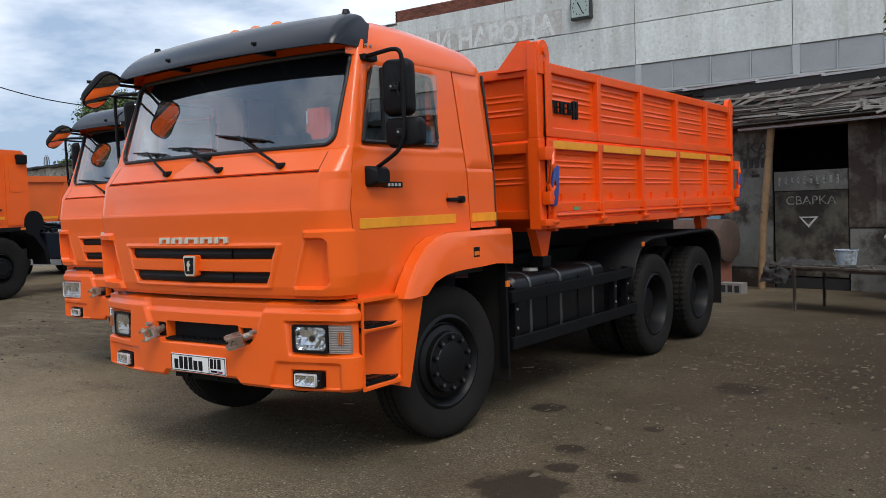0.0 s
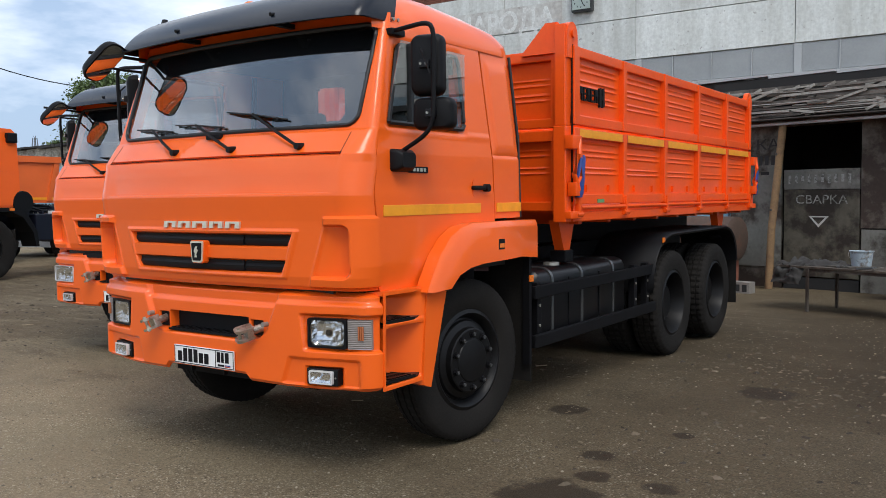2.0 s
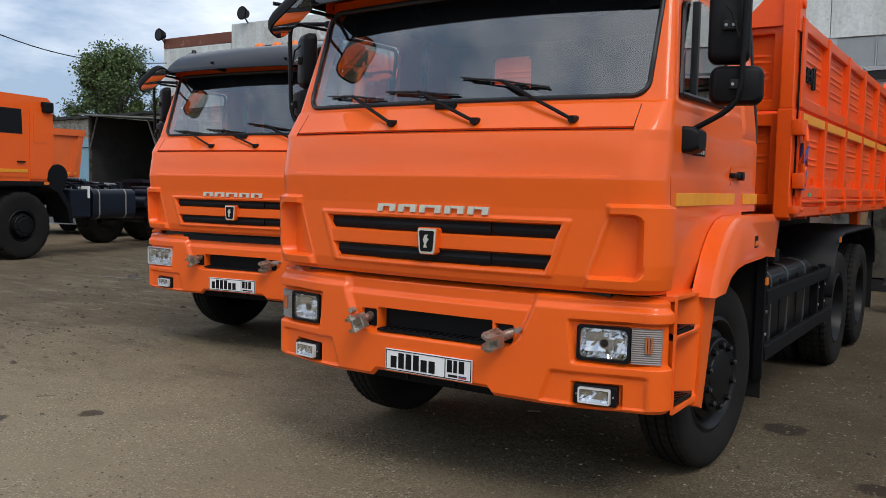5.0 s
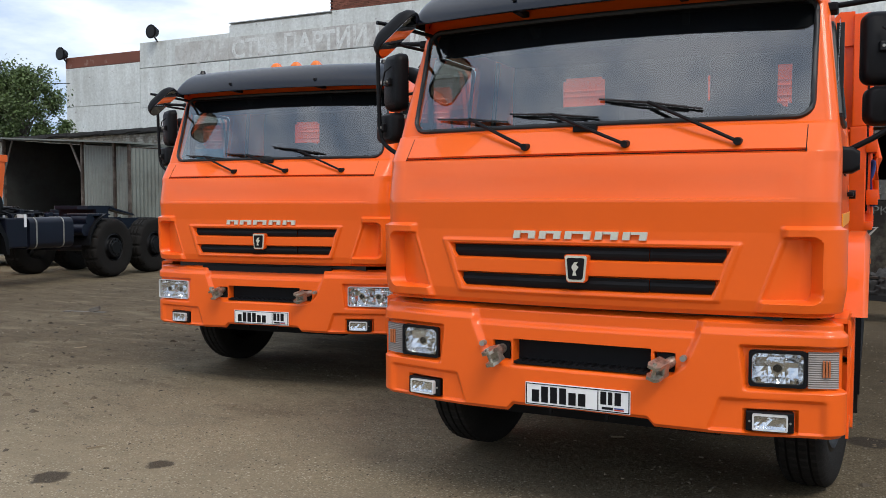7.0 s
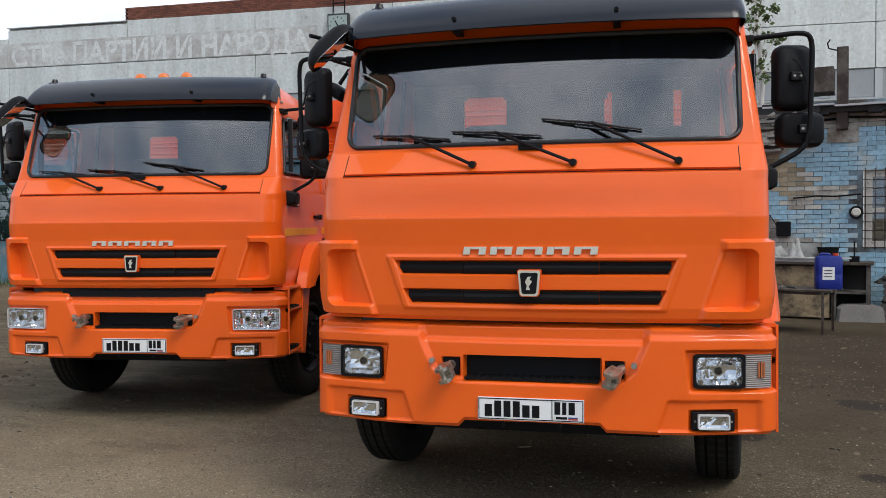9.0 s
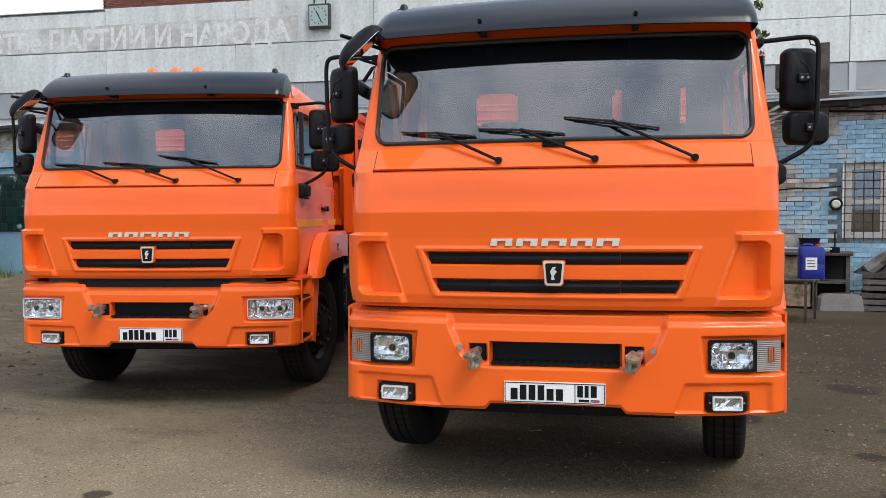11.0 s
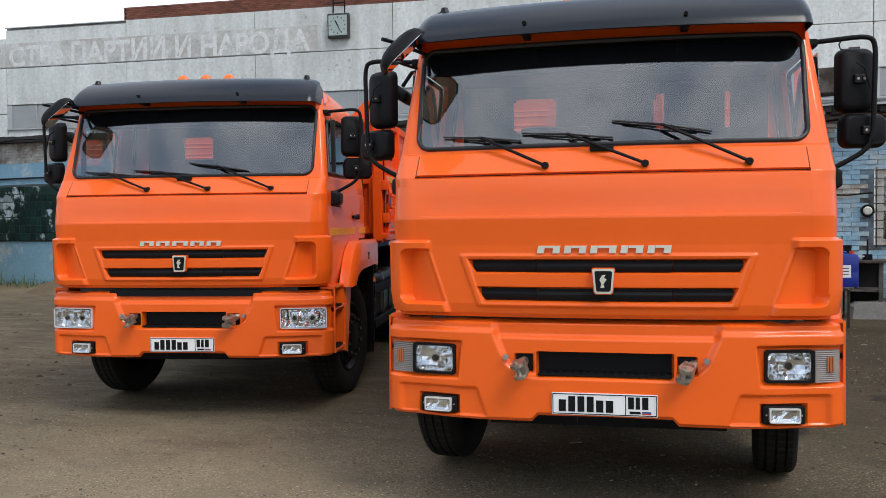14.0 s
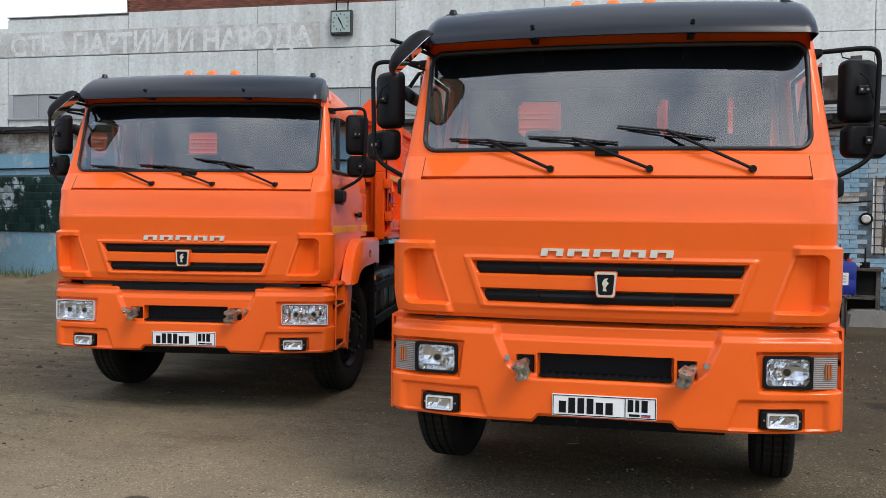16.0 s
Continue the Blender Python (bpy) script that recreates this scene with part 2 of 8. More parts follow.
def sheet(us, vs, fn, keep=None, thick=0.0):
    """A skin over a grid of parameters; keep leaves holes; thick gives it a back, along fn's second value."""
    bm = bmesh.new()
    grid = [[fn(u, v) for v in vs] for u in us]
    front = [[bm.verts.new(p[0]) for p in row] for row in grid]
    back = [[bm.verts.new(Vector(p[0]) - Vector(p[1]) * thick) for p in row] for row in grid] if thick else None
    nu, nv = len(us), len(vs)
    cells = [[keep is None or keep((us[i] + us[i + 1]) / 2, (vs[j] + vs[j + 1]) / 2) for j in range(nv - 1)] for i in range(nu - 1)]
    for i in range(nu - 1):
        for j in range(nv - 1):
            if not cells[i][j]:
                continue
            bm.faces.new((front[i][j], front[i + 1][j], front[i + 1][j + 1], front[i][j + 1]))
            if thick:
                bm.faces.new((back[i][j], back[i][j + 1], back[i + 1][j + 1], back[i + 1][j]))
                for di, dj, a, b in ((-1, 0, (i, j), (i, j + 1)), (1, 0, (i + 1, j + 1), (i + 1, j)), (0, -1, (i + 1, j), (i, j)), (0, 1, (i, j + 1), (i + 1, j + 1))):
                    x, y = i + di, j + dj
                    if not (0 <= x < nu - 1 and 0 <= y < nv - 1 and cells[x][y]):
                        bm.faces.new((front[a[0]][a[1]], front[b[0]][b[1]], back[b[0]][b[1]], back[a[0]][a[1]]))
    loose = [v for v in bm.verts if not v.link_faces]
    bmesh.ops.delete(bm, geom=loose, context="VERTS")
    return bm


def steps(a, b, n):
    return [a + (b - a) * i / n for i in range(n + 1)]


def ramp(x, a, b):
    t = min(1.0, max(0.0, (x - a) / (b - a)))
    return t * t * (3 - 2 * t)


def curve(x, pts):
    """Straight lines between (x, value) points."""
    if x <= pts[0][0]:
        return pts[0][1]
    for (a, p), (b, q) in zip(pts, pts[1:]):
        if x <= b:
            return p + (q - p) * (x - a) / (b - a)
    return pts[-1][1]


def inside(x, a, b, soft):
    return ramp(x, a - soft / 2, a + soft / 2) * (1 - ramp(x, b - soft / 2, b + soft / 2))


def rounded(x, y, x0, x1, y0, y1, r):
    """Whether a point lies in a rectangle with round corners."""
    dx, dy = max(x0 + r - x, 0, x - x1 + r), max(y0 + r - y, 0, y - y1 + r)
    return x0 < x < x1 and y0 < y < y1 and dx * dx + dy * dy < r * r


def rounded_outline(x0, x1, y0, y1, r, seg=5):
    pts = []
    for cx, cy, a in ((x1 - r, y1 - r, 0), (x0 + r, y1 - r, 90), (x0 + r, y0 + r, 180), (x1 - r, y0 + r, 270)):
        pts += [(cx + r * math.cos(radians(a + 90 * i / seg)), cy + r * math.sin(radians(a + 90 * i / seg))) for i in range(seg + 1)]
    return pts


def lettering(text, size, mat, name, m, parent=None, label="", depth=0.004, stretch=1.0, bold=0.0):
    """Words as a mesh, standing in the x-z plane at m."""
    cu = bpy.data.curves.new(name, "FONT")
    cu.body, cu.size, cu.extrude, cu.align_x, cu.offset = text, size, depth / 2, "LEFT", bold
    tmp = new("tmp", cu)
    me = bpy.data.meshes.new_from_object(tmp.evaluated_get(bpy.context.evaluated_depsgraph_get()))
    bpy.data.objects.remove(tmp)
    me.transform(m @ pose(0, 0, 0, 90) @ Matrix.Diagonal((stretch, 1, 1, 1)))
    bm = bmesh.new()
    bm.from_mesh(me)
    bmesh.ops.remove_doubles(bm, verts=bm.verts, dist=0.0004)
    bmesh.ops.dissolve_degenerate(bm, edges=bm.edges, dist=0.0004)
    bmesh.ops.recalc_face_normals(bm, faces=bm.faces)
    bm.to_mesh(me)
    bm.free()
    me.shade_flat()
    me.materials.clear()
    me.materials.append(mat)
    ob = new(name, me)
    if parent is not None:
        ob.parent = parent
    if label:
        ob["label"] = label
    return ob


# ---- the tipper lorry ----
BELT, HEAD = 1.935, 2.515


def cab_w(z):
    return curve(z, [(1.05, 1.105), (1.2, 1.125), (1.8, 1.125), (BELT, 1.108), (HEAD, 1.045), (2.6, 1.03)])


def cab_r(z):
    return curve(z, [(1.05, 0.15), (1.75, 0.15), (BELT, 0.055), (2.6, 0.05)])


def cab_dy(z):
    return curve(z, [(1.05, 0.05), (1.09, 0.02), (1.14, 0.008), (1.44, 0.0), (1.575, -0.014), (1.595, -0.012), (1.70, 0.008), (1.795, 0.03), (BELT - 0.01, 0.135), (BELT, 0.15), (HEAD, 0.35), (2.58, 0.37)])


def cab_point(s, z):
    """Nose of the cab: s from -1 to 1 goes round its front from one door edge to the other. Gives the place, the normal and x on the front."""
    w, r = cab_w(z), cab_r(z)
    xc, k, side = w - r, abs(s), 1 if s >= 0 else -1
    if k <= 0.86:
        x = k / 0.86 * xc
        p, n = Vector((side * x, 0.075 * x * x, z)), Vector((side * 0.12 * x, -1, 0)).normalized()
    else:
        a = (k - 0.86) / 0.14 * math.pi / 2
        p = Vector((side * (xc + r * math.sin(a)), 0.075 * xc * xc + r * (1 - math.cos(a)), z))
        n = Vector((side * (math.sin(a) * 0.9 + 0.1), -math.cos(a), 0)).normalized()
    p.y += cab_dy(z)
    return p, n


def cab_front(s, z):
    p, n = cab_point(s, z)
    x = abs(p.x)
    d = 0.0
    # raised frame of the grille with its two slots
    half = curve(z, [(1.12, 0.645), (1.38, 0.735)])
    d += 0.010 * inside(z, 1.125, 1.392, 0.016) * (1 - ramp(x, half - 0.012, half + 0.006))
    d -= 0.004 * inside(z, 1.14, 1.378, 0.01) * (1 - ramp(x, half - 0.04, half - 0.03))
    hu, hl = curve(z, [(1.303, 0.655), (1.363, 0.685)]), curve(z, [(1.158, 0.608), (1.221, 0.64)])
    d -= 0.040 * inside(z, 1.300, 1.366, 0.010) * (1 - ramp(x, hu - 0.005, hu + 0.005))
    d -= 0.040 * inside(z, 1.155, 1.224, 0.010) * (1 - ramp(x, hl - 0.005, hl + 0.005))
    # corner scoops: a proud housing with a hollow in it
    edge = curve(z, [(1.09, 0.80), (1.40, 0.905), (1.47, 0.905)])
    w, r = cab_w(z), cab_r(z)
    u = x if abs(s) <= 0.86 else w - r + r * (abs(s) - 0.86) / 0.14 * math.pi / 2
    out = math.hypot(max(u - 1.005, 0), max(abs(z - 1.278) - 0.098, 0)) - 0.042
    hollow = (1 - ramp(out, -0.008, 0.008)) * ramp(x, edge - 0.017, edge + 0.017)
    lip = inside(z, 1.085, 1.462, 0.018) * ramp(x, edge - 0.018, edge + 0.018)
    d += 0.030 * lip * (1 - hollow) - hollow * (0.008 + 0.042 * ramp(u, edge, 1.03))
    # groove round the wiper panel
    if x < 0.995:
        d -= 0.022 * inside(z, 1.793, 1.806, 0.006) * (1 - ramp(x, 0.982, 0.988))
    # fold under the name
    d -= 0.010 * ramp(z, 1.588, 1.594) * (1 - ramp(z, 1.62, 1.76)) * (1 - ramp(x, 0.86, 0.98))
    return p + n * d, n


WS_X, WS_Z0, WS_Z1 = 1.0, 1.955, 2.520


def door_x(z):
    return cab_w(z)


def door_front(z):
    return curve(z, [(1.05, 0.274), (1.09, 0.247), (1.14, 0.235), (1.44, 0.227), (1.575, 0.213), (1.595, 0.215), (1.70, 0.235), (1.795, 0.238), (BELT, 0.280), (HEAD, 0.474), (2.6, 0.49)])


def wheel(name, parent, x, y, z, side, radius=0.525, width=0.28, dual=False, steer=True, lugs=False):
    """A tyre with tread blocks and a dished rim with its hub and nuts; side: +1 looks towards +x."""
    w = thing(name, "", "")
    w.parent, w.location = parent, (x, y, z)
    R, h = radius, width / 2
    rim = R * (0.46 if lugs else 0.60)
    rib = steer and not lugs
    prof = [(rim, -h * 0.72), (rim + 0.02, -h * 0.86), (R * 0.80, -h), (R * 0.92, -h * 0.95), (R * 0.965, -h * 0.85), (R * 0.992, -h * 0.72), (R * 0.995, -h * 0.50), (R * 0.968, -h * 0.48), (R * 0.968, -h * 0.41), (R * 0.997, -h * 0.39),
            (R, -h * 0.06), (R * 0.972, -h * 0.04), (R * 0.972, h * 0.04), (R, h * 0.06), (R * 0.997, h * 0.39), (R * 0.968, h * 0.41), (R * 0.968, h * 0.48), (R * 0.995, h * 0.50), (R * 0.992, h * 0.72), (R * 0.965, h * 0.85), (R * 0.92, h * 0.95), (R * 0.80, h), (rim + 0.02, h * 0.86), (rim, h * 0.72)]
    n = 96 if lugs else (180 if rib else 150)
    bm = bmesh.new()
    rows = []
    for i in range(n):
        a = 2 * math.pi * i / n
        row = []
        for j, (r, q) in enumerate(prof):
            deep = 0.03 if lugs else (0.004 if rib else 0.010)
            if rib and j in (5, 6, 9, 10, 13, 14, 17, 18) and i % 3 == 0:
                r -= 0.005
            if j in ((4, 19) if rib else (4, 5, 6, 9, 10, 13, 14, 17, 18, 19)) and (i % (3 if not lugs else 6)) == 0:
                r -= deep
            row.append(bm.verts.new((q, r * math.cos(a), r * math.sin(a))))
        rows.append(row)
    for i in range(n):
        A, B = rows[i], rows[(i + 1) % n]
        cut = 6 if lugs else 3
        top = i % cut != 0 and (i + 1) % cut != 0
        for j in range(len(prof) - 1):
            fc = bm.faces.new((A[j], B[j], B[j + 1], A[j + 1]))
            fc.material_index = 1 if top and not lugs and j in (5, 9, 13, 17) else 0
        bm.faces.new((A[-1], B[-1], B[0], A[0]))
    part("tyre", bm, [RUBBER, RUBBER_DUSTY], w, smooth=30)
    s = side
    if steer:
        dish = [(rim + 0.012, h * 0.80), (rim - 0.01, h * 0.88), (rim - 0.022, h * 0.80), (rim - 0.045, h * 0.45), (rim * 0.82, h * 0.48), (rim * 0.79, h * 0.62), (0.207, h * 0.74), (0.202, h * 1.02), (0.194, h * 1.06), (0.138, h * 1.07), (0.133, h * 1.12), (0.126, h * 1.14), (0.0, h * 1.14)]
    else:
        dish = [(rim + 0.012, h * 0.80), (rim - 0.01, h * 0.88), (rim - 0.03, h * 0.55), (rim - 0.05, -h * 0.2), (0.21, -h * 0.55), (0.19, -h * 0.1), (0.155, 0.0), (0.15, h * 0.25), (0.0, h * 0.28)]
    bm = bmesh.new()
    seg = 48
    rings = [[(s * q, r * math.cos(2 * math.pi * i / seg), r * math.sin(2 * math.pi * i / seg)) for i in range(seg)] for r, q in dish[:-1]]
    ring_loft(bm, rings, caps=False)
    cap = [v for v in bm.verts if abs(abs(v.co.x) - abs(rings[-1][0][0])) < 1e-5 and math.hypot(v.co.y, v.co.z) < dish[-2][0] + 1e-4]
    bm.faces.new(cap[-seg:])
    rimo = part("rim", bm, RIM_BLACK, w, smooth=25)
    nut_r, nut_q = (0.168, h * 1.06) if steer else (0.172, -h * 0.02)
    for i in range(10):
        a = 2 * math.pi * (i + 0.5) / 10
        bm = bmesh.new()
        c = Vector((s * nut_q, nut_r * math.cos(a), nut_r * math.sin(a)))
        cyl(bm, c - Vector((s * 0.03, 0, 0)), c + Vector((s * 0.020, 0, 0)), 0.020, seg=6)
        cyl(bm, c - Vector((s * 0.01, 0, 0)), c + Vector((s * 0.006, 0, 0)), 0.026, 0.024, 12)
        nut = part("wheel_nut", bm, BLACK_GLOSS, rimo)
        if steer and not lugs:
            bm = bmesh.new()
            cyl(bm, c + Vector((s * 0.019, 0, 0)), c + Vector((s * 0.028, 0, 0)), 0.011, seg=10)
            part("stud_end", bm, STEEL_DARK, nut)
    return w


def bumper_point(s, z):
    """Plan of the bumper: crowned front, round corners, short return along the side."""
    k, side = abs(s), 1 if s >= 0 else -1
    w, r = 1.166, 0.105
    xc = w - r
    if k <= 0.86:
        x = k / 0.86 * xc
        y = 0.075 * x * x + 0.03 * ramp(x, 0.72, 1.05)
        return Vector((side * x, y, z)), Vector((side * 0.13 * x, -1, 0)).normalized()
    a = (k - 0.86) / 0.14 * math.pi / 2
    return Vector((side * (xc + r * math.sin(a)), 0.075 * xc * xc + 0.03 + r * (1 - math.cos(a)), z)), Vector((side * math.sin(a), -math.cos(a), 0))


def bumper_fn():
    def fn(s, v):
        x0 = bumper_point(s, 0)[0].x
        x = abs(x0)
        bottom = curve(x, [(0.0, 0.575), (0.335, 0.57), (0.365, 0.537), (0.6, 0.533), (0.9, 0.535), (1.17, 0.538)])
        z = bottom + (1.055 - bottom) * v
        p, n = bumper_point(s, z)
        d = -0.055 * ramp(z, 1.035, 1.056) - 0.02 * (1 - ramp(z, bottom, bottom + 0.02))
        # the set-back middle field
        half = curve(z, [(0.755, 0.36), (0.785, 0.435), (0.83, 0.49), (0.96, 0.548), (1.05, 0.565)])
        mid = (1 - ramp(x, half - 0.018, half + 0.018))
        d -= 0.028 * mid * ramp(z, 0.755, 0.785)
        d -= 0.020 * mid * ramp(z, 0.955, 0.985)
        d -= 0.020 * (1 - mid) * ramp(z, 0.985, 1.015)
        # mouth and tow-eye pockets
        d -= 0.10 * inside(z, 0.778, 0.892, 0.010) * (1 - ramp(x, 0.332, 0.342))
        d -= 0.07 * inside(z, 0.792, 0.878, 0.010) * inside(x, 0.362, 0.448, 0.010)
        # lamp recesses
        d -= 0.030 * inside(z, 0.746, 0.937, 0.022) * inside(x, 0.748 + (z - 0.84) * -0.12, 1.17, 0.022)
        e = curve(z, [(0.54, 0.60), (0.70, 0.655)])
        d -= 0.018 * (1 - ramp(z, 0.686, 0.708)) * ramp(z, 0.545, 0.56) * ramp(x, e - 0.012, e + 0.012) * (1 - ramp(x, 1.06, 1.10))
        d -= 0.022 * inside(z, 0.552, 0.654, 0.010) * inside(x, 0.755, 0.972, 0.010)
        return p + n * d, n
    return fn


def facets(x0, x1, z0, z1, nx, nz, y, depth, seed, jitter=0.005):
    """A bright bowl of many flat facets."""
    rr = random.Random(seed)
    cx, cz = (x0 + x1) / 2, (z0 + z1) / 2
    off = {}

    def fn(u, v):
        x, z = x0 + (x1 - x0) * u, z0 + (z1 - z0) * v
        k = off.setdefault((round(u, 4), round(v, 4)), rr.uniform(-jitter, jitter))
        rim = min(u, 1 - u, v, 1 - v) < 1e-4
        r2 = ((x - cx) / (x1 - x0) * 2) ** 2 * 0.55 + ((z - cz) / (z1 - z0) * 2) ** 2 * 0.45
        return (x, y + (0.0 if rim else depth * max(0.0, 1 - r2) + k), z), (0, -1, 0)
    return sheet(steps(0, 1, nx), steps(0, 1, nz), fn)


def lamp_block(parent, x0, x1, z0, z1, y, split=None, flip=1):
    """Headlamp under a clear lens: black frame, faceted reflector, bulb shield; beside it a ribbed indicator."""
    if split is None:
        xa, xb, rim = x0, x1, 0.005
    else:
        xa, xb, rim = (x0, split, 0.013) if flip > 0 else (split, x1, 0.013)
    bm = bmesh.new()
    outer, inner = rounded_outline(xa, xb, z0, z1, 0.016), rounded_outline(xa + rim, xb - rim, z0 + rim, z1 - rim, 0.026 if split is not None else 0.012)
    ring_loft(bm, [[(p[0], yy, p[1]) for p in o] for yy, o in ((y + 0.09, outer), (y - 0.006, outer), (y - 0.006, inner), (y + 0.07, inner))])
    lamp = part("headlight", bm, BLACK if split is not None else LAMP_WHITE, parent, "clear headlight with a chrome reflector", smooth=30)
    a, b, c, d = xa + rim + 0.002, xb - rim - 0.002, z0 + rim + 0.002, z1 - rim - 0.002
    cz = (c + d) / 2
    part("tub", boxed(a, b, y + 0.066, y + 0.072, c, d), INK, lamp)
    if split is not None:
        part("reflector", facets(a, b, c, d, 12, 6, y + 0.010, 0.052, 3, 0.0022), CHROME, lamp)
        bulbs = ((a + b) / 2,)
    else:
        w = (b - a)
        part("reflector", facets(a + w * 0.06, a + w * 0.50, c + 0.012, d - 0.006, 7, 6, y + 0.008, 0.050, 5, 0.001), CHROME, lamp)
        part("reflector", facets(a + w * 0.50, a + w * 0.94, c + 0.012, d - 0.006, 7, 6, y + 0.008, 0.050, 6, 0.001), CHROME, lamp)
        for q0, q1 in ((0.0, 0.06), (0.94, 1.0)):
            part("side_prism", facets(a + w * q0, a + w * q1, c, d, 2, 14, y + 0.008, 0.01, 7, 0.004), CHROME, lamp)
        part("lower_prism", facets(a + w * 0.06, a + w * 0.94, c, c + 0.012, 40, 2, y + 0.008, 0.006, 8, 0.004), CHROME, lamp)
        bulbs = (a + w * 0.30, a + w * 0.70)
    for cx in bulbs:
        bm = bmesh.new()
        cyl(bm, (cx, y + 0.062, cz), (cx, y + 0.020, cz), 0.030, 0.027, 20)
        part("bulb_shield", bm, CHROME, lamp, smooth=30)
        bm = bmesh.new()
        cyl(bm, (cx, y + 0.022, cz), (cx, y + 0.016, cz), 0.019, 0.019, 16)
        part("bulb", bm, BLACK_GLOSS, lamp, smooth=30)
    part("lens", boxed(xa + 0.004, xb - 0.004, y - 0.002, y + 0.002, z0 + 0.004, z1 - 0.004), LENS, lamp)
    if split is not None:
        ia, ib = (split + 0.004, x1 + 0.012) if flip > 0 else (x0 - 0.012, split - 0.004)

        def ribs(u, v):
            back = 0.030 * (u if flip > 0 else 1 - u) ** 1.5
            return (ia + (ib - ia) * u, y + 0.002 + back + 0.0035 * (int(v * 32 + 0.5) % 2), z0 + 0.002 + (z1 - z0 - 0.004) * v), (0, -1, 0)
        turn = part("indicator", sheet(steps(0, 1, 9), steps(0, 1, 32), ribs, thick=0.02), INDICATOR, lamp, "ribbed clear indicator over an amber bulb")
        mid = (ia + ib) / 2 + 0.012 * flip
        bm = bmesh.new()
        for q in range(3):
            box(bm, mid - 0.017 + 0.012 * q, mid - 0.008 + 0.012 * q, y + 0.006, y + 0.016, cz - 0.030, cz + 0.044, 0.002)
        part("amber_bulb", bm, AMBER_DIM, turn)
    return lamp


INDICATOR = material("indicator_lens", (0.23, 0.205, 0.19), 0.5, spec=0.35, vary=0.2, scale=25)


def plate_marks(parent, groups, y):
    """Raised dark bars in place of the characters."""
    for x0, x1, z0, z1 in groups:
        part("plate_mark", boxed(x0, x1, y - 0.0022, y + 0.001, z0, z1, 0.0), INK, parent)


def mirror_head(name, parent, cx, cy, cz, w, h, d=0.07, yaw=0.0):
    """Rounded black mirror housing, its glass on the far side (+y)."""
    m = Matrix.Translation((cx, cy, cz)) @ pose(0, 0, 0, 0, 0, yaw)
    bm = bmesh.new()
    rings = []
    for y, k, r in ((-d * 0.5, 0.80, 0.03), (-d * 0.35, 0.93, 0.04), (0, 1.0, 0.045), (d * 0.5, 1.0, 0.045)):
        rings.append([m @ Vector((p[0], y, p[1])) for p in rounded_outline(-w / 2 * k, w / 2 * k, -h / 2 * k, h / 2 * k, r)])
    ring_loft(bm, rings)
    ob = part(name, bm, BLACK, parent, smooth=40)
    bm = bmesh.new()
    ring_loft(bm, [[m @ Vector((p[0], y, p[1])) for p in rounded_outline(-w / 2 * 0.94, w / 2 * 0.94, -h / 2 * 0.95, h / 2 * 0.95, 0.04)] for y in (d * 0.5 + 0.0015, d * 0.5 + 0.004)])
    part("mirror_glass", bm, MIRROR, ob)
    bm = bmesh.new()
    box(bm, -0.03, 0.03, -d * 0.5 - 0.025, -d * 0.5 + 0.01, -0.022, 0.022, 0.006, m)
    br = part("clamp", bm, BLACK_GLOSS, ob)
    for dx in (-0.016, 0.016):
        bm = bmesh.new()
        cyl(bm, m @ Vector((dx, -d * 0.5 - 0.032, 0)), m @ Vector((dx, -d * 0.5 - 0.022, 0)), 0.007, seg=8)
        part("bolt", bm, STEEL, br)
    return ob


def shield_mesh(w, h):
    return [(-w, h * 0.9), (-w * 0.85, h), (w * 0.85, h), (w, h * 0.9), (w * 0.82, -h * 0.85), (w * 0.65, -h), (-w * 0.65, -h), (-w * 0.82, -h * 0.85)]


def name_shapes():
    """Plain slanted bars standing in for a maker's name: outlines in x and a height from 0 to 1."""
    out = []
    for a, b in ((-0.330, -0.212), (-0.196, -0.082), (-0.066, 0.066), (0.082, 0.196), (0.212, 0.330)):
        w = 0.034
        out += [[(a, 0), (a + w, 0), (a + w + 0.006, 1), (a + 0.006, 1)], [(b - w - 0.006, 0), (b - 0.006, 0), (b, 1), (b - w, 1)],
                [(a + w + 0.006, 0.68), (b - w - 0.002, 0.68), (b - w, 1), (a + w + 0.008, 1)]]
    return out


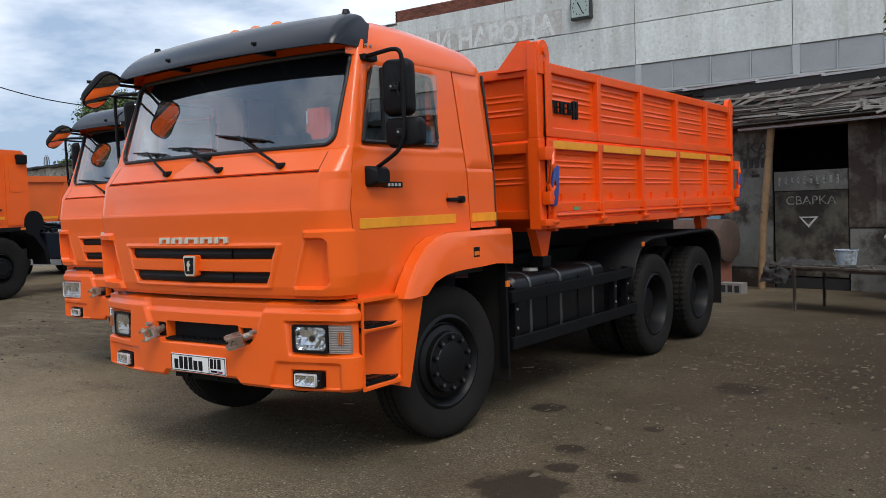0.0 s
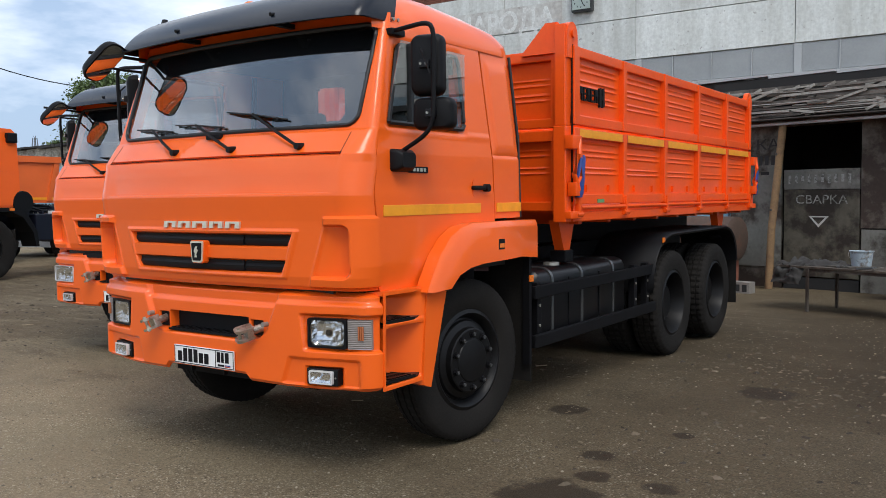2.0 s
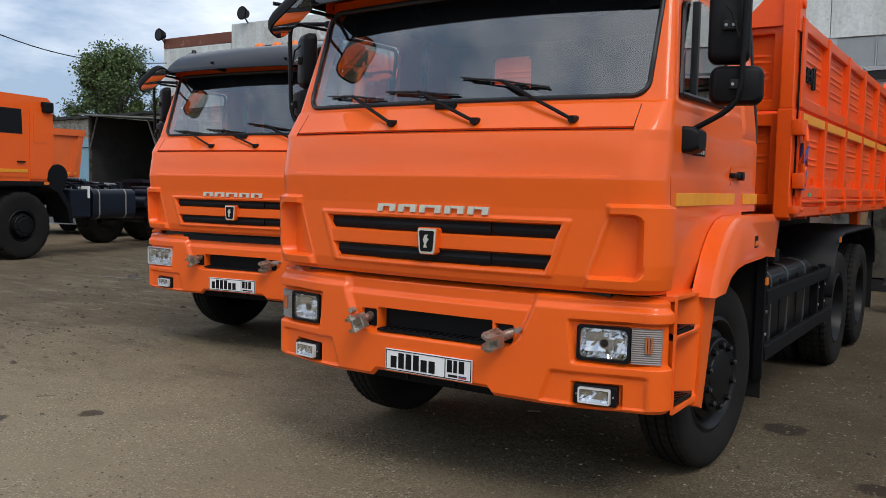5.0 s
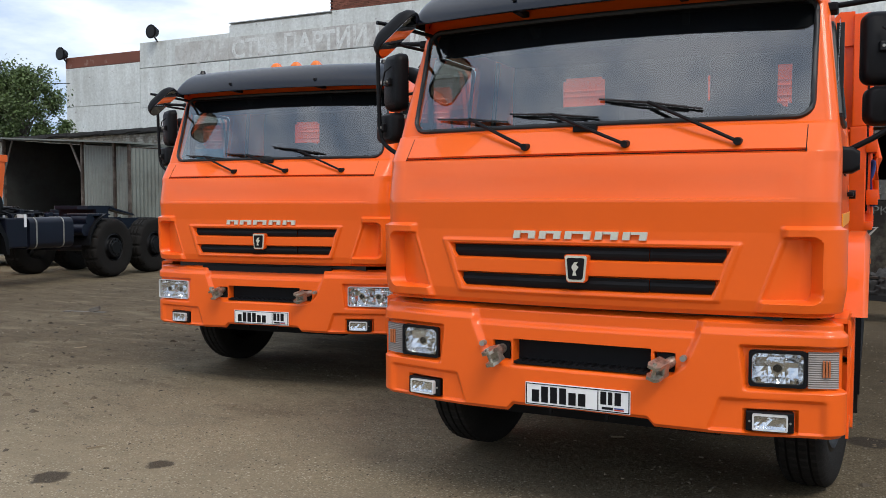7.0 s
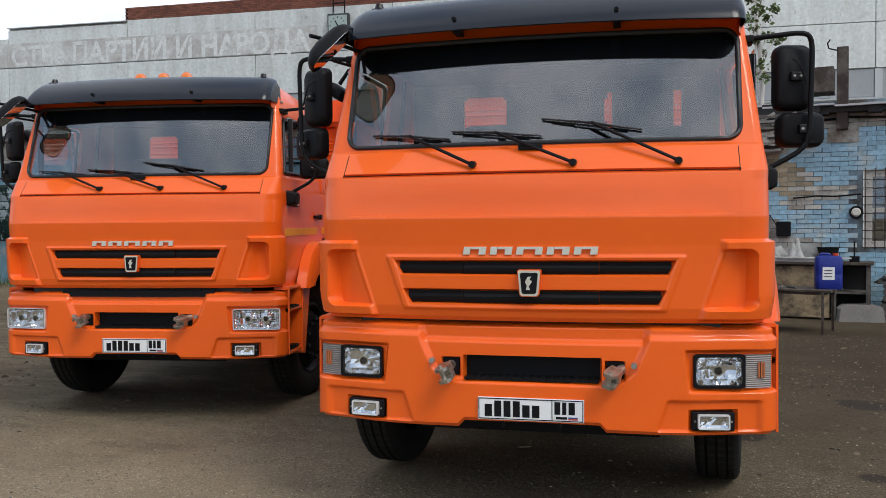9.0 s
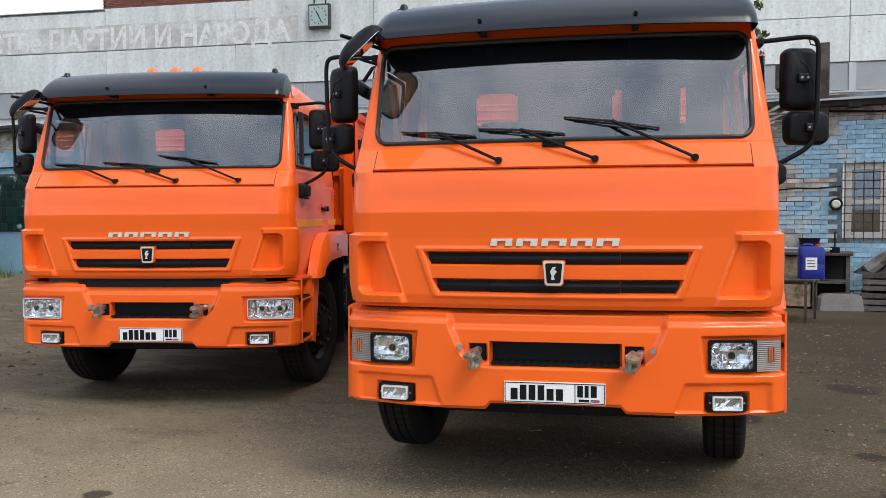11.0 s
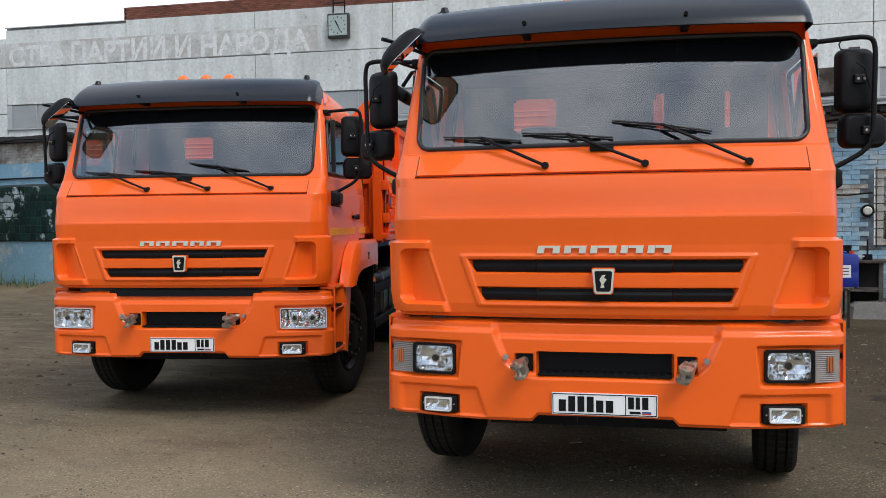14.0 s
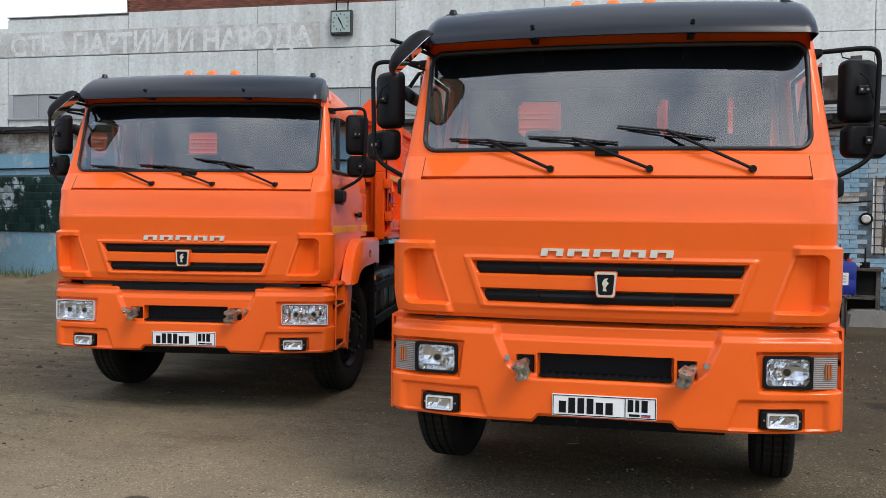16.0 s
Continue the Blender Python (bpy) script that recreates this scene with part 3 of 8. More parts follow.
def lorry(label, second_lamps, plate_bars, name="tipper_lorry"):
    root = thing(name, label, "lorry", "lorries in the row")
    # --- cab shell ---
    cab = part("cab_front", sheet(steps(-1, 1, 470), steps(1.068, 1.93, 210), cab_front, thick=0.012), ORANGE, root, smooth=28)
    # thin black tubes in the panel grooves stand in for their shade
    for sx in (-1, 1):
        bm = bmesh.new()
        tube(bm, [(sx * 0.984, 0.075 * 0.984 ** 2 + cab_dy(z) + 0.001, z) for z in (1.795, 1.83, 1.87, 1.915)], 0.0024, 6)
        part("panel_gap", bm, INK, cab)
    bm = bmesh.new()
    tube(bm, [(x, 0.075 * x * x + cab_dy(1.7995) + 0.004, 1.7995) for x in steps(-0.984, 0.984, 24)], 0.0026, 6)
    part("panel_gap", bm, INK, cab)
    # windscreen surround and posts
    def frame_keep(s, z):
        x = abs(cab_point(s, z)[0].x)
        return not rounded(x, z, -WS_X, WS_X, WS_Z0, WS_Z1, 0.07)
    us = steps(-1, -0.84, 24)[:-1] + steps(-0.84, 0.84, 90) + steps(0.84, 1, 24)[1:]
    part("windscreen_surround", sheet(us, steps(1.925, 2.585, 66), lambda s, z: cab_point(s, z), frame_keep, thick=0.03), ORANGE, root, smooth=30)
    pane = sheet(steps(-WS_X, WS_X, 40), steps(WS_Z0 - 0.01, WS_Z1 + 0.01, 12), lambda x, z: ((x, 0.075 * x * x + cab_dy(z) + 0.004, z), (0, -1, 0)))
    wsc = part("windscreen", pane, GLASS, root, "clear laminated windscreen with sky reflections", smooth=60)
    wsc.visible_shadow = False
    # cab blind, its black band also standing in for the visor's dark reflection
    tint = sheet(steps(-0.985, 0.985, 40), steps(0, 1, 6), lambda x, v: ((x, 0.075 * x * x + cab_dy(2.38) + 0.012 + 0.042 * v, 2.352 + 0.03 * (x / 0.98) ** 6 + 0.138 * v - 0.03 * (x / 0.98) ** 6 * v), (0, -1, 0)))
    part("sun_blind", tint, BLACK, wsc, smooth=60)
    seal = bmesh.new()
    outline = [(x, 0.075 * x * x + cab_dy(z) - 0.004, z) for x, z in rounded_outline(-WS_X, WS_X, WS_Z0, WS_Z1, 0.07, 8)]
    dense = []
    for a, b in zip(outline, outline[1:] + outline[:1]):
        n = max(1, int((Vector(a) - Vector(b)).length / 0.06))
        for i in range(n):
            x, z = a[0] + (b[0] - a[0]) * i / n, a[2] + (b[2] - a[2]) * i / n
            dense.append((x, 0.075 * x * x + cab_dy(z) - 0.002, z))
    tube(seal, dense + dense[:1], 0.0125, 6)
    part("windscreen_seal", seal, SEAL, root, smooth=60)
    # roof
    bm = bmesh.new()
    rings = []
    for y, top, w, low in ((0.36, 2.60, 1.005, 2.56), (0.42, 2.665, 1.02, 2.56), (0.55, 2.735, 1.035, 2.545), (0.75, 2.775, 1.043, 2.535), (1.0, 2.775, 1.047, 2.525), (1.4, 2.745, 1.047, 2.52), (1.68, 2.715, 1.045, 2.52), (1.76, 2.69, 1.03, 2.52), (1.80, 2.64, 1.0, 2.52)):
        prof = [(-w, 2.49), (-w, low + 0.01), (-w * 0.985, low + 0.05), (-w * 0.93, low + (top - low) * 0.62), (-w * 0.85, low + (top - low) * 0.86), (-w * 0.6, low + (top - low) * 0.97), (0, top)]
        ring = [(x, y, z) for x, z in prof] + [(-x, y, z) for x, z in prof[-2::-1]]
        rings.append(ring)
    ring_loft(bm, rings, close=False)
    bm.faces.new([v for v in bm.verts if abs(v.co.y - 1.80) < 1e-4])
    part("roof", bm, ORANGE, root, smooth=50)
    # smoked sun visor over the windscreen
    def visor(u, v):
        k, side = abs(u), 1 if u >= 0 else -1
        a = max(0.0, (k - 0.8) / 0.2)
        x = min(k, 0.8) / 0.8 * 0.955
        turn = min(1.0, a * 2) * math.pi / 2
        lo = Vector((x + 0.075 * math.sin(turn), 0.055 * x * x + 0.165 + 0.075 * (1 - math.cos(turn)) + 0.24 * max(0.0, a * 2 - 1), 2.545 - 0.012 * x * x))
        hi = Vector((x * 0.97 + 0.075 * math.sin(turn), 0.06 * x * x + 0.43 + 0.11 * a, 2.765 - 0.015 * x * x - 0.055 * ramp(a, 0.0, 0.9)))
        p = Vector((lo.x + (hi.x - lo.x) * v ** 2, lo.y + (hi.y - lo.y) * v ** 1.35, lo.z + (hi.z - lo.z) * (1 - (1 - v) ** 1.35)))
        p.x *= side
        return p, Vector((side * a, a - 1, 0.6)).normalized()
    vis = part("sun_visor", sheet(steps(-1, -0.8, 16)[:-1] + steps(-0.8, 0.8, 40) + steps(0.8, 1, 16)[1:], steps(0, 1, 14), visor, thick=0.008), VISOR, root, "dark smoked plastic sun visor", smooth=40)
    for sx in (-1, 1):
        for y in (0.515, 0.555):
            bm = bmesh.new()
            cyl(bm, (sx * 1.026, y, 2.553), (sx * 1.042, y, 2.553), 0.010, seg=8)
            part("visor_bolt", bm, STEEL, vis)
        bm = bmesh.new()
        box(bm, sx * 0.90 - 0.035, sx * 0.90 + 0.035, 0.46, 0.55, 2.725, 2.752, 0.008)
        cyl(bm, (sx * 0.90, 0.50, 2.74), (sx * 0.90, 0.50, 2.782), 0.034, 0.018, 10)
        part("marker_lamp", bm, BLACK_GLOSS, root, "small black marker lamp")
    for x in (-0.41, 0.41):
        bm = bmesh.new()
        cyl(bm, (x, 0.190, 2.603), (x, 0.235, 2.613), 0.011, seg=10)
        part("visor_bolt", bm, BLACK_GLOSS, vis)
        part("visor_bracket", boxed(x - 0.018, x + 0.018, 0.23, 0.37, 2.545, 2.572), BLACK, vis)
    for x in (-0.20, 0.0, 0.20):
        bm = bmesh.new()
        rings = [[(x + p[0], 0.62 + p[1], z) for p in rounded_outline(-a, a, -b, b, 0.02)] for z, a, b in ((2.745, 0.044, 0.050), (2.795, 0.042, 0.048), (2.821, 0.030, 0.034), (2.831, 0.018, 0.022))]
        ring_loft(bm, rings)
        part("roof_lamp", bm, AMBER, root, "orange roof marker lamp", smooth=40)
    # doors, rear quarter panels, side glass
    for sx in (-1, 1):
        def door_pt(u, z, sx=sx):
            y = door_front(z) + 0.004 + (curve(z, [(1.05, 1.450), (1.4, 1.450), (HEAD, 1.390)]) - door_front(z) - 0.008) * u
            d = 0.0
            wy0, wy1 = curve(z, [(BELT, 0.355), (2.43, 0.505)]), curve(z, [(BELT, 1.145), (2.43, 1.16)])
            d -= 0.010 * inside(z, 1.94, 2.445, 0.03) * inside(y, wy0, wy1, 0.03)
            d += 0.006 * ramp(z, 1.915, 1.93) * (1 - ramp(z, 1.935, 1.95))
            d += 0.012 * inside(z, 1.0, 1.60, 0.06) * 0.4
            return Vector((sx * (door_x(z) - 0.004 + d), y, z)), Vector((sx, 0, 0))

        def door_keep(u, z, sx=sx):
            y = door_pt(u, z)[0].y
            f = curve(z, [(BELT, 0.37), (2.42, 0.515)])
            if z < curve(y, [(0.56, 1.0), (0.62, 1.07), (0.70, 1.16), (0.80, 1.25), (0.92, 1.31), (1.05, 1.34)]):
                return False
            return not rounded(y - f, z, 0.0, 1.135 - f, 1.97, 2.42, 0.04)
        door = part("door", sheet(steps(0, 1, 70), steps(1.06, 2.525, 90), door_pt, door_keep, thick=0.03), ORANGE, root, smooth=30)
        part("door_glass", prism(bmesh.new(), [(0.36, 1.96), (1.15, 1.96), (1.15, 2.43), (0.505, 2.43)], "x", 0, 0.004, Matrix.Translation((sx * 1.09, 0, 0)) @ pose(0, 0, 0)), SIDE_GLASS, door)
        bm = bmesh.new()
        fr = [(sx * (door_x(z) + 0.000), y, z) for y, z in ((0.375, 1.972), (1.13, 1.972), (1.13, 2.415), (0.52, 2.415), (0.375, 1.972))]
        tube(bm, fr, 0.013, 6, bend=0.05)
        part("window_seal", bm, SEAL, door)
        bm = bmesh.new()
        box(bm, sx * 1.075, sx * 1.11, 0.575, 0.60, 1.965, 2.42)
        part("window_post", bm, SEAL, door)
        bm = bmesh.new()
        box(bm, sx * 1.12, sx * 1.152, 1.17, 1.34, 1.605, 1.632, 0.01)
        cyl(bm, (sx * 1.12, 1.325, 1.618), (sx * 1.16, 1.325, 1.618), 0.024, seg=12)
        part("door_handle", bm, BLACK, door, "black door handle", smooth=40)
        part("handle_recess", prism(bmesh.new(), rounded_outline(1.18, 1.30, 1.565, 1.67, 0.02), "x", sx * 1.1255, sx * 1.1285), ORANGE, door)
        part("reflective_strip", boxed(sx * 1.124, sx * 1.1305, 0.285, 1.27, 1.462, 1.522, 0.002), YELLOW, door, "yellow reflective strip")
        part("model_plate", boxed(sx * 1.122, sx * 1.129, 0.52, 0.70, 1.70, 1.735), INK, door)
        for i in range(4):
            part("badge_mark", boxed(sx * 1.126, sx * 1.131, 0.555 + 0.034 * i, 0.577 + 0.034 * i, 1.708, 1.727), BADGE, door)
        # black gap between door and quarter panel
        bm = bmesh.new()
        ring_loft(bm, [[(sx * (door_x(z) - e), y + dy, z) for e, y in ((0.05, ya), (0.022, ya), (0.022, yb), (0.05, yb))] for z, ya, yb, dy in ((1.42, 1.445, 1.485, 0), (BELT, 1.43, 1.46, 0), (2.50, 1.39, 1.425, 0))])
        part("door_gap_seal", bm, SEAL, root)

        def quarter_pt(u, z, sx=sx):
            y0, y1 = curve(z, [(1.4, 1.470), (HEAD, 1.412)]), curve(z, [(1.4, 1.815), (HEAD, 1.775)])
            y = y0 + (y1 - y0) * u
            d = -0.008 * inside(z, 1.828, 1.836, 0.006) - 0.010 * ramp(u, 0.93, 1.0)
            d += 0.012 * inside(z, 1.86, 2.42, 0.06) * inside(u, 0.12, 0.85, 0.1)
            return Vector((sx * (door_x(z) - 0.010 + d), y, z)), Vector((sx, 0, 0))
        q = part("quarter_panel", sheet(steps(0, 1, 24), steps(1.42, 2.52, 70), quarter_pt, thick=0.02), ORANGE, root, smooth=30)
        part("reflective_strip", boxed(sx * 1.112, sx * 1.122, 1.485, 1.80, 1.462, 1.522, 0.002), YELLOW, q, "yellow reflective strip")
        bm = bmesh.new()
        tube(bm, [(sx * 1.10, 1.825, 1.42), (sx * 1.09, 1.815, 1.95), (sx * 1.04, 1.785, 2.5)], 0.012, 6)
        part("rubber_edge", bm, SEAL, q)
        # wheel arch
        outer = [(0.56, 1.03), (0.60, 1.10), (0.69, 1.23), (0.80, 1.33), (0.92, 1.385), (1.05, 1.405), (1.83, 1.405), (1.845, 1.39), (1.845, 1.165)]
        inner = [(1.60, 1.165), (1.45, 1.158), (1.30, 1.155), (1.12, 1.150), (0.98, 1.135), (0.86, 1.10), (0.77, 1.03)]
        bm = bmesh.new()
        n = len(outer)
        out_top = [(sx * 1.13, y, z) for y, z in outer + inner]
        shoulder = [(sx * 1.215, y, z - 0.0) for y, z in outer + inner]
        cy, cz = 1.25, 1.0
        edge = [(sx * 1.238, y + (cy - y) * 0.045, z + (cz - z) * 0.085) for y, z in outer] + [(sx * 1.238, y, z + 0.004) for y, z in inner]
        ring_loft(bm, [out_top, shoulder, edge])
        arch = part("wheel_arch", bm, ORANGE, root, smooth=40)
        part("side_marker", boxed(sx * 1.236, sx * 1.243, 1.315, 1.372, 1.240, 1.268, 0.003), AMBER, arch, "amber side marker lamp")
        part("marker_recess", boxed(sx * 1.232, sx * 1.240, 1.305, 1.380, 1.230, 1.296, 0.003), BLACK, arch)
        part("arch_liner", prism(bmesh.new(), [(0.78, 1.02), (0.86, 1.10), (0.98, 1.14), (1.6, 1.165), (1.84, 1.165), (1.84, 1.19), (0.95, 1.19), (0.74, 1.05)], "x", sx * 0.72, sx * 1.21), BLACK, arch)
        part("mud_flap", boxed(sx * 0.86, sx * 1.19, 1.80, 1.812, 0.30, 1.17), RUBBER, root)
        part("flap_bracket", boxed(sx * 1.15, sx * 1.20, 1.77, 1.80, 0.42, 1.17), CHASSIS, root)
        part("side_marker", boxed(sx * 1.198, sx * 1.212, 1.765, 1.81, 0.985, 1.03, 0.003), AMBER, root, "amber side marker lamp")
        # boarding steps behind the bumper corner
        stepo = part("boarding_steps", prism(bmesh.new(), [(0.555, 0.505), (0.63, 0.48), (0.80, 1.035), (0.66, 1.06), (0.60, 1.045), (0.585, 0.9)], "x", sx * 1.08, sx * 1.184), ORANGE, root)

        def well(y, z, sx=sx):
            depth = 0.150 * ramp(y, 0.225, 0.262) * (1 - ramp(y, 0.40, 0.585))
            shelf = max(inside(z, 0.862, 0.892, 0.008), 1 - ramp(z, 0.555, 0.570), 0.75 * ramp(z, 1.0, 1.05))
            return Vector((sx * (1.174 - depth * (1 - shelf)), y + 0.02 * (z - 0.53), z)), Vector((sx, 0, 0))
        part("step_well", sheet(steps(0.215, 0.60, 36), steps(0.532, 1.052, 64), well, thick=0.012), ORANGE, stepo, smooth=35)
        part("step_cover", prism(bmesh.new(), [(0.22, 1.04), (0.60, 1.04), (0.62, 1.06), (0.22, 1.06)], "x", sx * 1.05, sx * 1.16), ORANGE, stepo)
        for z in (0.574, 0.896):
            bm = bmesh.new()
            prism(bm, [(sx * 1.01, 0.245), (sx * 1.166, 0.245), (sx * 1.170, 0.50), (sx * 1.155, 0.56), (sx * 1.06, 0.46), (sx * 1.01, 0.43)], "z", z - 0.012, z + 0.006)
            for i in range(6):
                ya = 0.262 + 0.034 * i
                prism(bm, [(sx * 1.022, ya), (sx * 1.022, ya + 0.010), (sx * 1.165, ya + 0.030), (sx * 1.165, ya + 0.020)], "z", z + 0.004, z + 0.013)
            part("step_tread", bm, BLACK_GLOSS, stepo, "black ribbed step tread")
        # mirrors and their arm
        arm = bmesh.new()
        hx = sx * 1.33
        tube(arm, [(sx * 1.05, 0.47, 2.475), (hx, 0.43, 2.49), (sx * 1.36, 0.44, 2.44), (sx * 1.35, 0.445, 1.98), (sx * 1.31, 0.44, 1.90), (sx * 1.12, 0.43, 1.80)], 0.013, 8, bend=0.08)
        armo = part("mirror_arm", arm, BLACK, root, "bent black mirror arm", smooth=50)
        part("arm_foot", boxed(sx * 1.03, sx * 1.085, 0.44, 0.56, 2.452, 2.492, 0.01), BLACK, armo)
        bm = bmesh.new()
        rings = [[(x, 0.44 + p[0], 1.765 + p[1]) for p in rounded_outline(-a, a, -b, b, 0.02)] for x, a, b in ((sx * 1.118, 0.085, 0.062), (sx * 1.16, 0.08, 0.058), (sx * 1.19, 0.06, 0.04))]
        ring_loft(bm, rings)
        part("arm_bracket", bm, BLACK, armo, smooth=40)
        mirror_head("mirror", armo, sx * 1.275, 0.50, 2.275, 0.185, 0.330, 0.075, yaw=14 if sx > 0 else -33)
        mirror_head("wide_mirror", armo, sx * 1.315, 0.50, 2.012, 0.235, 0.175, 0.075, yaw=14 if sx > 0 else -33)
        bm = bmesh.new()
        tube(bm, [(sx * 1.27, 0.44, 2.36), (sx * 1.30, 0.42, 2.33), (sx * 1.335, 0.43, 2.22)], 0.005, 6)
        part("mirror_cable", bm, BLACK, armo)
    # front mirror on the kerb side
    bm = bmesh.new()
    tube(bm, [(-0.97, 0.44, 2.50), (-1.10, 0.17, 2.53), (-1.15, 0.08, 2.535)], 0.011, 8)
    tube(bm, [(-1.03, 0.46, 2.43), (-1.10, 0.30, 2.44), (-1.12, 0.14, 2.45)], 0.009, 8)
    rod = part("front_mirror_rod", bm, BLACK, root)
    nn = Vector((0.70, 0.15, -0.70)).normalized()
    ax = Vector((0.68, 0.36, 0.73))
    ax = (ax - nn * ax.dot(nn)).normalized()
    m = Matrix.Translation((-1.052, 0.125, 2.470)) @ Matrix((nn.cross(ax), nn, ax)).transposed().to_4x4()
    bm = bmesh.new()
    ring_loft(bm, [[m @ Vector((p[0], y, p[1])) for p in rounded_outline(-0.098 * k, 0.098 * k, -0.150 * k, 0.150 * k, 0.07 * k)] for y, k in ((-0.066, 0.42), (-0.056, 0.68), (-0.036, 0.90), (-0.012, 1.0), (0.012, 1.02))])
    fm = part("front_mirror", bm, BLACK, rod, "tilted black kerb mirror", smooth=50)
    bm = bmesh.new()
    ring_loft(bm, [[m @ Vector((p[0], y, p[1])) for p in rounded_outline(-0.091, 0.091, -0.142, 0.142, 0.065)] for y in (0.0135, 0.016)])
    part("mirror_glass", bm, MIRROR, fm)
    # small ramp mirror over the passenger door
    bm = bmesh.new()
    tube(bm, [(-1.06, 0.66, 2.47), (-1.14, 0.66, 2.45), (-1.19, 0.64, 2.37)], 0.012, 8)
    ramp_arm = part("ramp_mirror_arm", bm, BLACK, root)
    m = Matrix.Translation((-1.205, 0.63, 2.305)) @ pose(0, 0, 0, 0, 35, 0)
    bm = bmesh.new()
    ring_loft(bm, [[m @ Vector((p[0], p[1], z)) for p in rounded_outline(-0.065 * k, 0.065 * k, -0.095 * k, 0.095 * k, 0.03 * k)] for z, k in ((0.055, 0.6), (0.045, 0.85), (0.02, 1.0), (-0.01, 1.0))])
    ramp_head = part("ramp_mirror", bm, BLACK, ramp_arm, "small black ramp mirror looking down", smooth=40)
    bm = bmesh.new()
    ring_loft(bm, [[m @ Vector((p[0], p[1], z)) for p in rounded_outline(-0.058, 0.058, -0.088, 0.088, 0.026)] for z in (-0.0115, -0.014)])
    part("mirror_glass", bm, MIRROR, ramp_head)
    # wipers
    lift, push = (0.004, 0.0) if second_lamps else (0.024, 0.028)
    for x, far_, near_, za, zb in ((0.703, 0.690, 0.197, 2.052, 1.982), (0.205, 0.655, 0.186, 2.000, 1.962), (-0.293, 0.590, 0.165, 1.995, 1.960)):
        far_, near_, za, zb = far_ - push, near_ - push, za + lift, zb + lift
        bm = bmesh.new()
        y0 = 0.075 * x * x + cab_dy(1.845) - 0.022
        cyl(bm, (x, y0 + 0.04, 1.845), (x, y0 - 0.016, 1.845), 0.021, 0.017, 14)
        tx = x - (far_ + near_) / 2
        tip = Vector((tx, 0.075 * tx ** 2 + cab_dy((za + zb) / 2) - 0.035, (za + zb) / 2 + 0.006))
        tube(bm, [(x, y0 - 0.005, 1.845), Vector((x, y0 - 0.015, 1.845)).lerp(tip, 0.45), tip], 0.0090, 6)
        wip = part("wiper", bm, BLACK, root, "black windscreen wiper")
        a = Vector((x - far_, 0.075 * (x - far_) ** 2 + cab_dy(za) - 0.012, za))
        b = Vector((x - near_, 0.075 * (x - near_) ** 2 + cab_dy(zb) - 0.012, zb))
        bm = bmesh.new()
        tube(bm, [a, (a + b) / 2 + Vector((0, -0.004, 0.004)), b], 0.0055, 6)
        tube(bm, [a.lerp(b, 0.12) + Vector((0, -0.012, 0)), tip, a.lerp(b, 0.85) + Vector((0, -0.012, 0))], 0.0048, 6)
        for q in (0.12, 0.30, 0.68, 0.85):
            box(bm, -0.007, 0.007, -0.014, 0.0, -0.005, 0.005, 0.0, Matrix.Translation(a.lerp(b, q)))
        part("wiper_blade", bm, SEAL, wip)
    bm = bmesh.new()
    box(bm, -0.07, 0.05, cab_dy(1.925) - 0.02, cab_dy(1.925) + 0.01, 1.915, 1.945, 0.006)
    part("washer_jet", bm, BLACK, root)
    # grille inserts, name strokes, badge
    for z0, z1, half in ((1.304, 1.362, 0.668), (1.160, 1.219, 0.622)):
        for a, b, y in ((-half, -0.335, 0.012), (-0.332, 0.332, 0.004), (0.335, half, 0.012)):
            bm = sheet(steps(a, b, 8), steps(z0, z1, 4), lambda x, z, y=y: ((x, 0.075 * x * x + y + 0.008 + 0.004 * math.cos((z - z0) * 300), z), (0, -1, 0)), thick=0.01)
            part("grille_insert", bm, BLACK, cab, "black grille insert")
    for shape in name_shapes():
        a = shape[0][0]
        bm = bmesh.new()
        prism(bm, [(x, 1.399 + 0.038 * h) for x, h in shape], "y", -0.012 + 0.075 * a * a, 0.01 + 0.075 * a * a)
        part("name_stroke", bm, BADGE, cab)
    bm = bmesh.new()
    prism(bm, [(x, 1.261 + z) for x, z in shield_mesh(0.058, 0.066)], "y", -0.028, 0.02)
    bd = part("badge_base", bm, ORANGE, cab)
    bm = bmesh.new()
    prism(bm, [(x, 1.261 + z) for x, z in shield_mesh(0.054, 0.062)], "y", -0.034, -0.02)
    part("badge_rim", bm, BADGE, bd)
    bm = bmesh.new()
    prism(bm, [(x, 1.261 + z) for x, z in shield_mesh(0.043, 0.051)], "y", -0.037, -0.03)
    part("badge_field", bm, INK, bd)
    bm = bmesh.new()
    prism(bm, [(-0.014, 1.229), (0.006, 1.229), (0.000, 1.247), (0.016, 1.270), (0.003, 1.280), (0.013, 1.294), (-0.006, 1.292), (-0.019, 1.268), (-0.010, 1.250)], "y", -0.040, -0.033)
    part("badge_emblem", bm, BADGE, bd)
    # --- bumper ---
    vs = steps(0, 1, 110)
    skin = bumper_fn()

    def bumper_keep(s, v):
        p = skin(s, v)[0]
        return not (0.780 < abs(p.x) < 1.122 and 0.766 < p.z < 0.914)
    bmp = part("bumper", sheet(steps(-1, 1, 330), vs, skin, bumper_keep, thick=0.01), ORANGE, root, smooth=28)
    if second_lamps:
        bmp.location = (0, 0, -0.018)
        part("air_slot", sheet(steps(-0.62, 0.62, 16), [1.018, 1.066], lambda x, z: ((x, 0.075 * x * x + 0.036, z), (0, -1, 0)), thick=0.03), INK, bmp, "black air slot")
    part("cab_gap", boxed(-0.9, 0.9, 0.13, 0.2, 1.0, 1.10), SEAL, root)
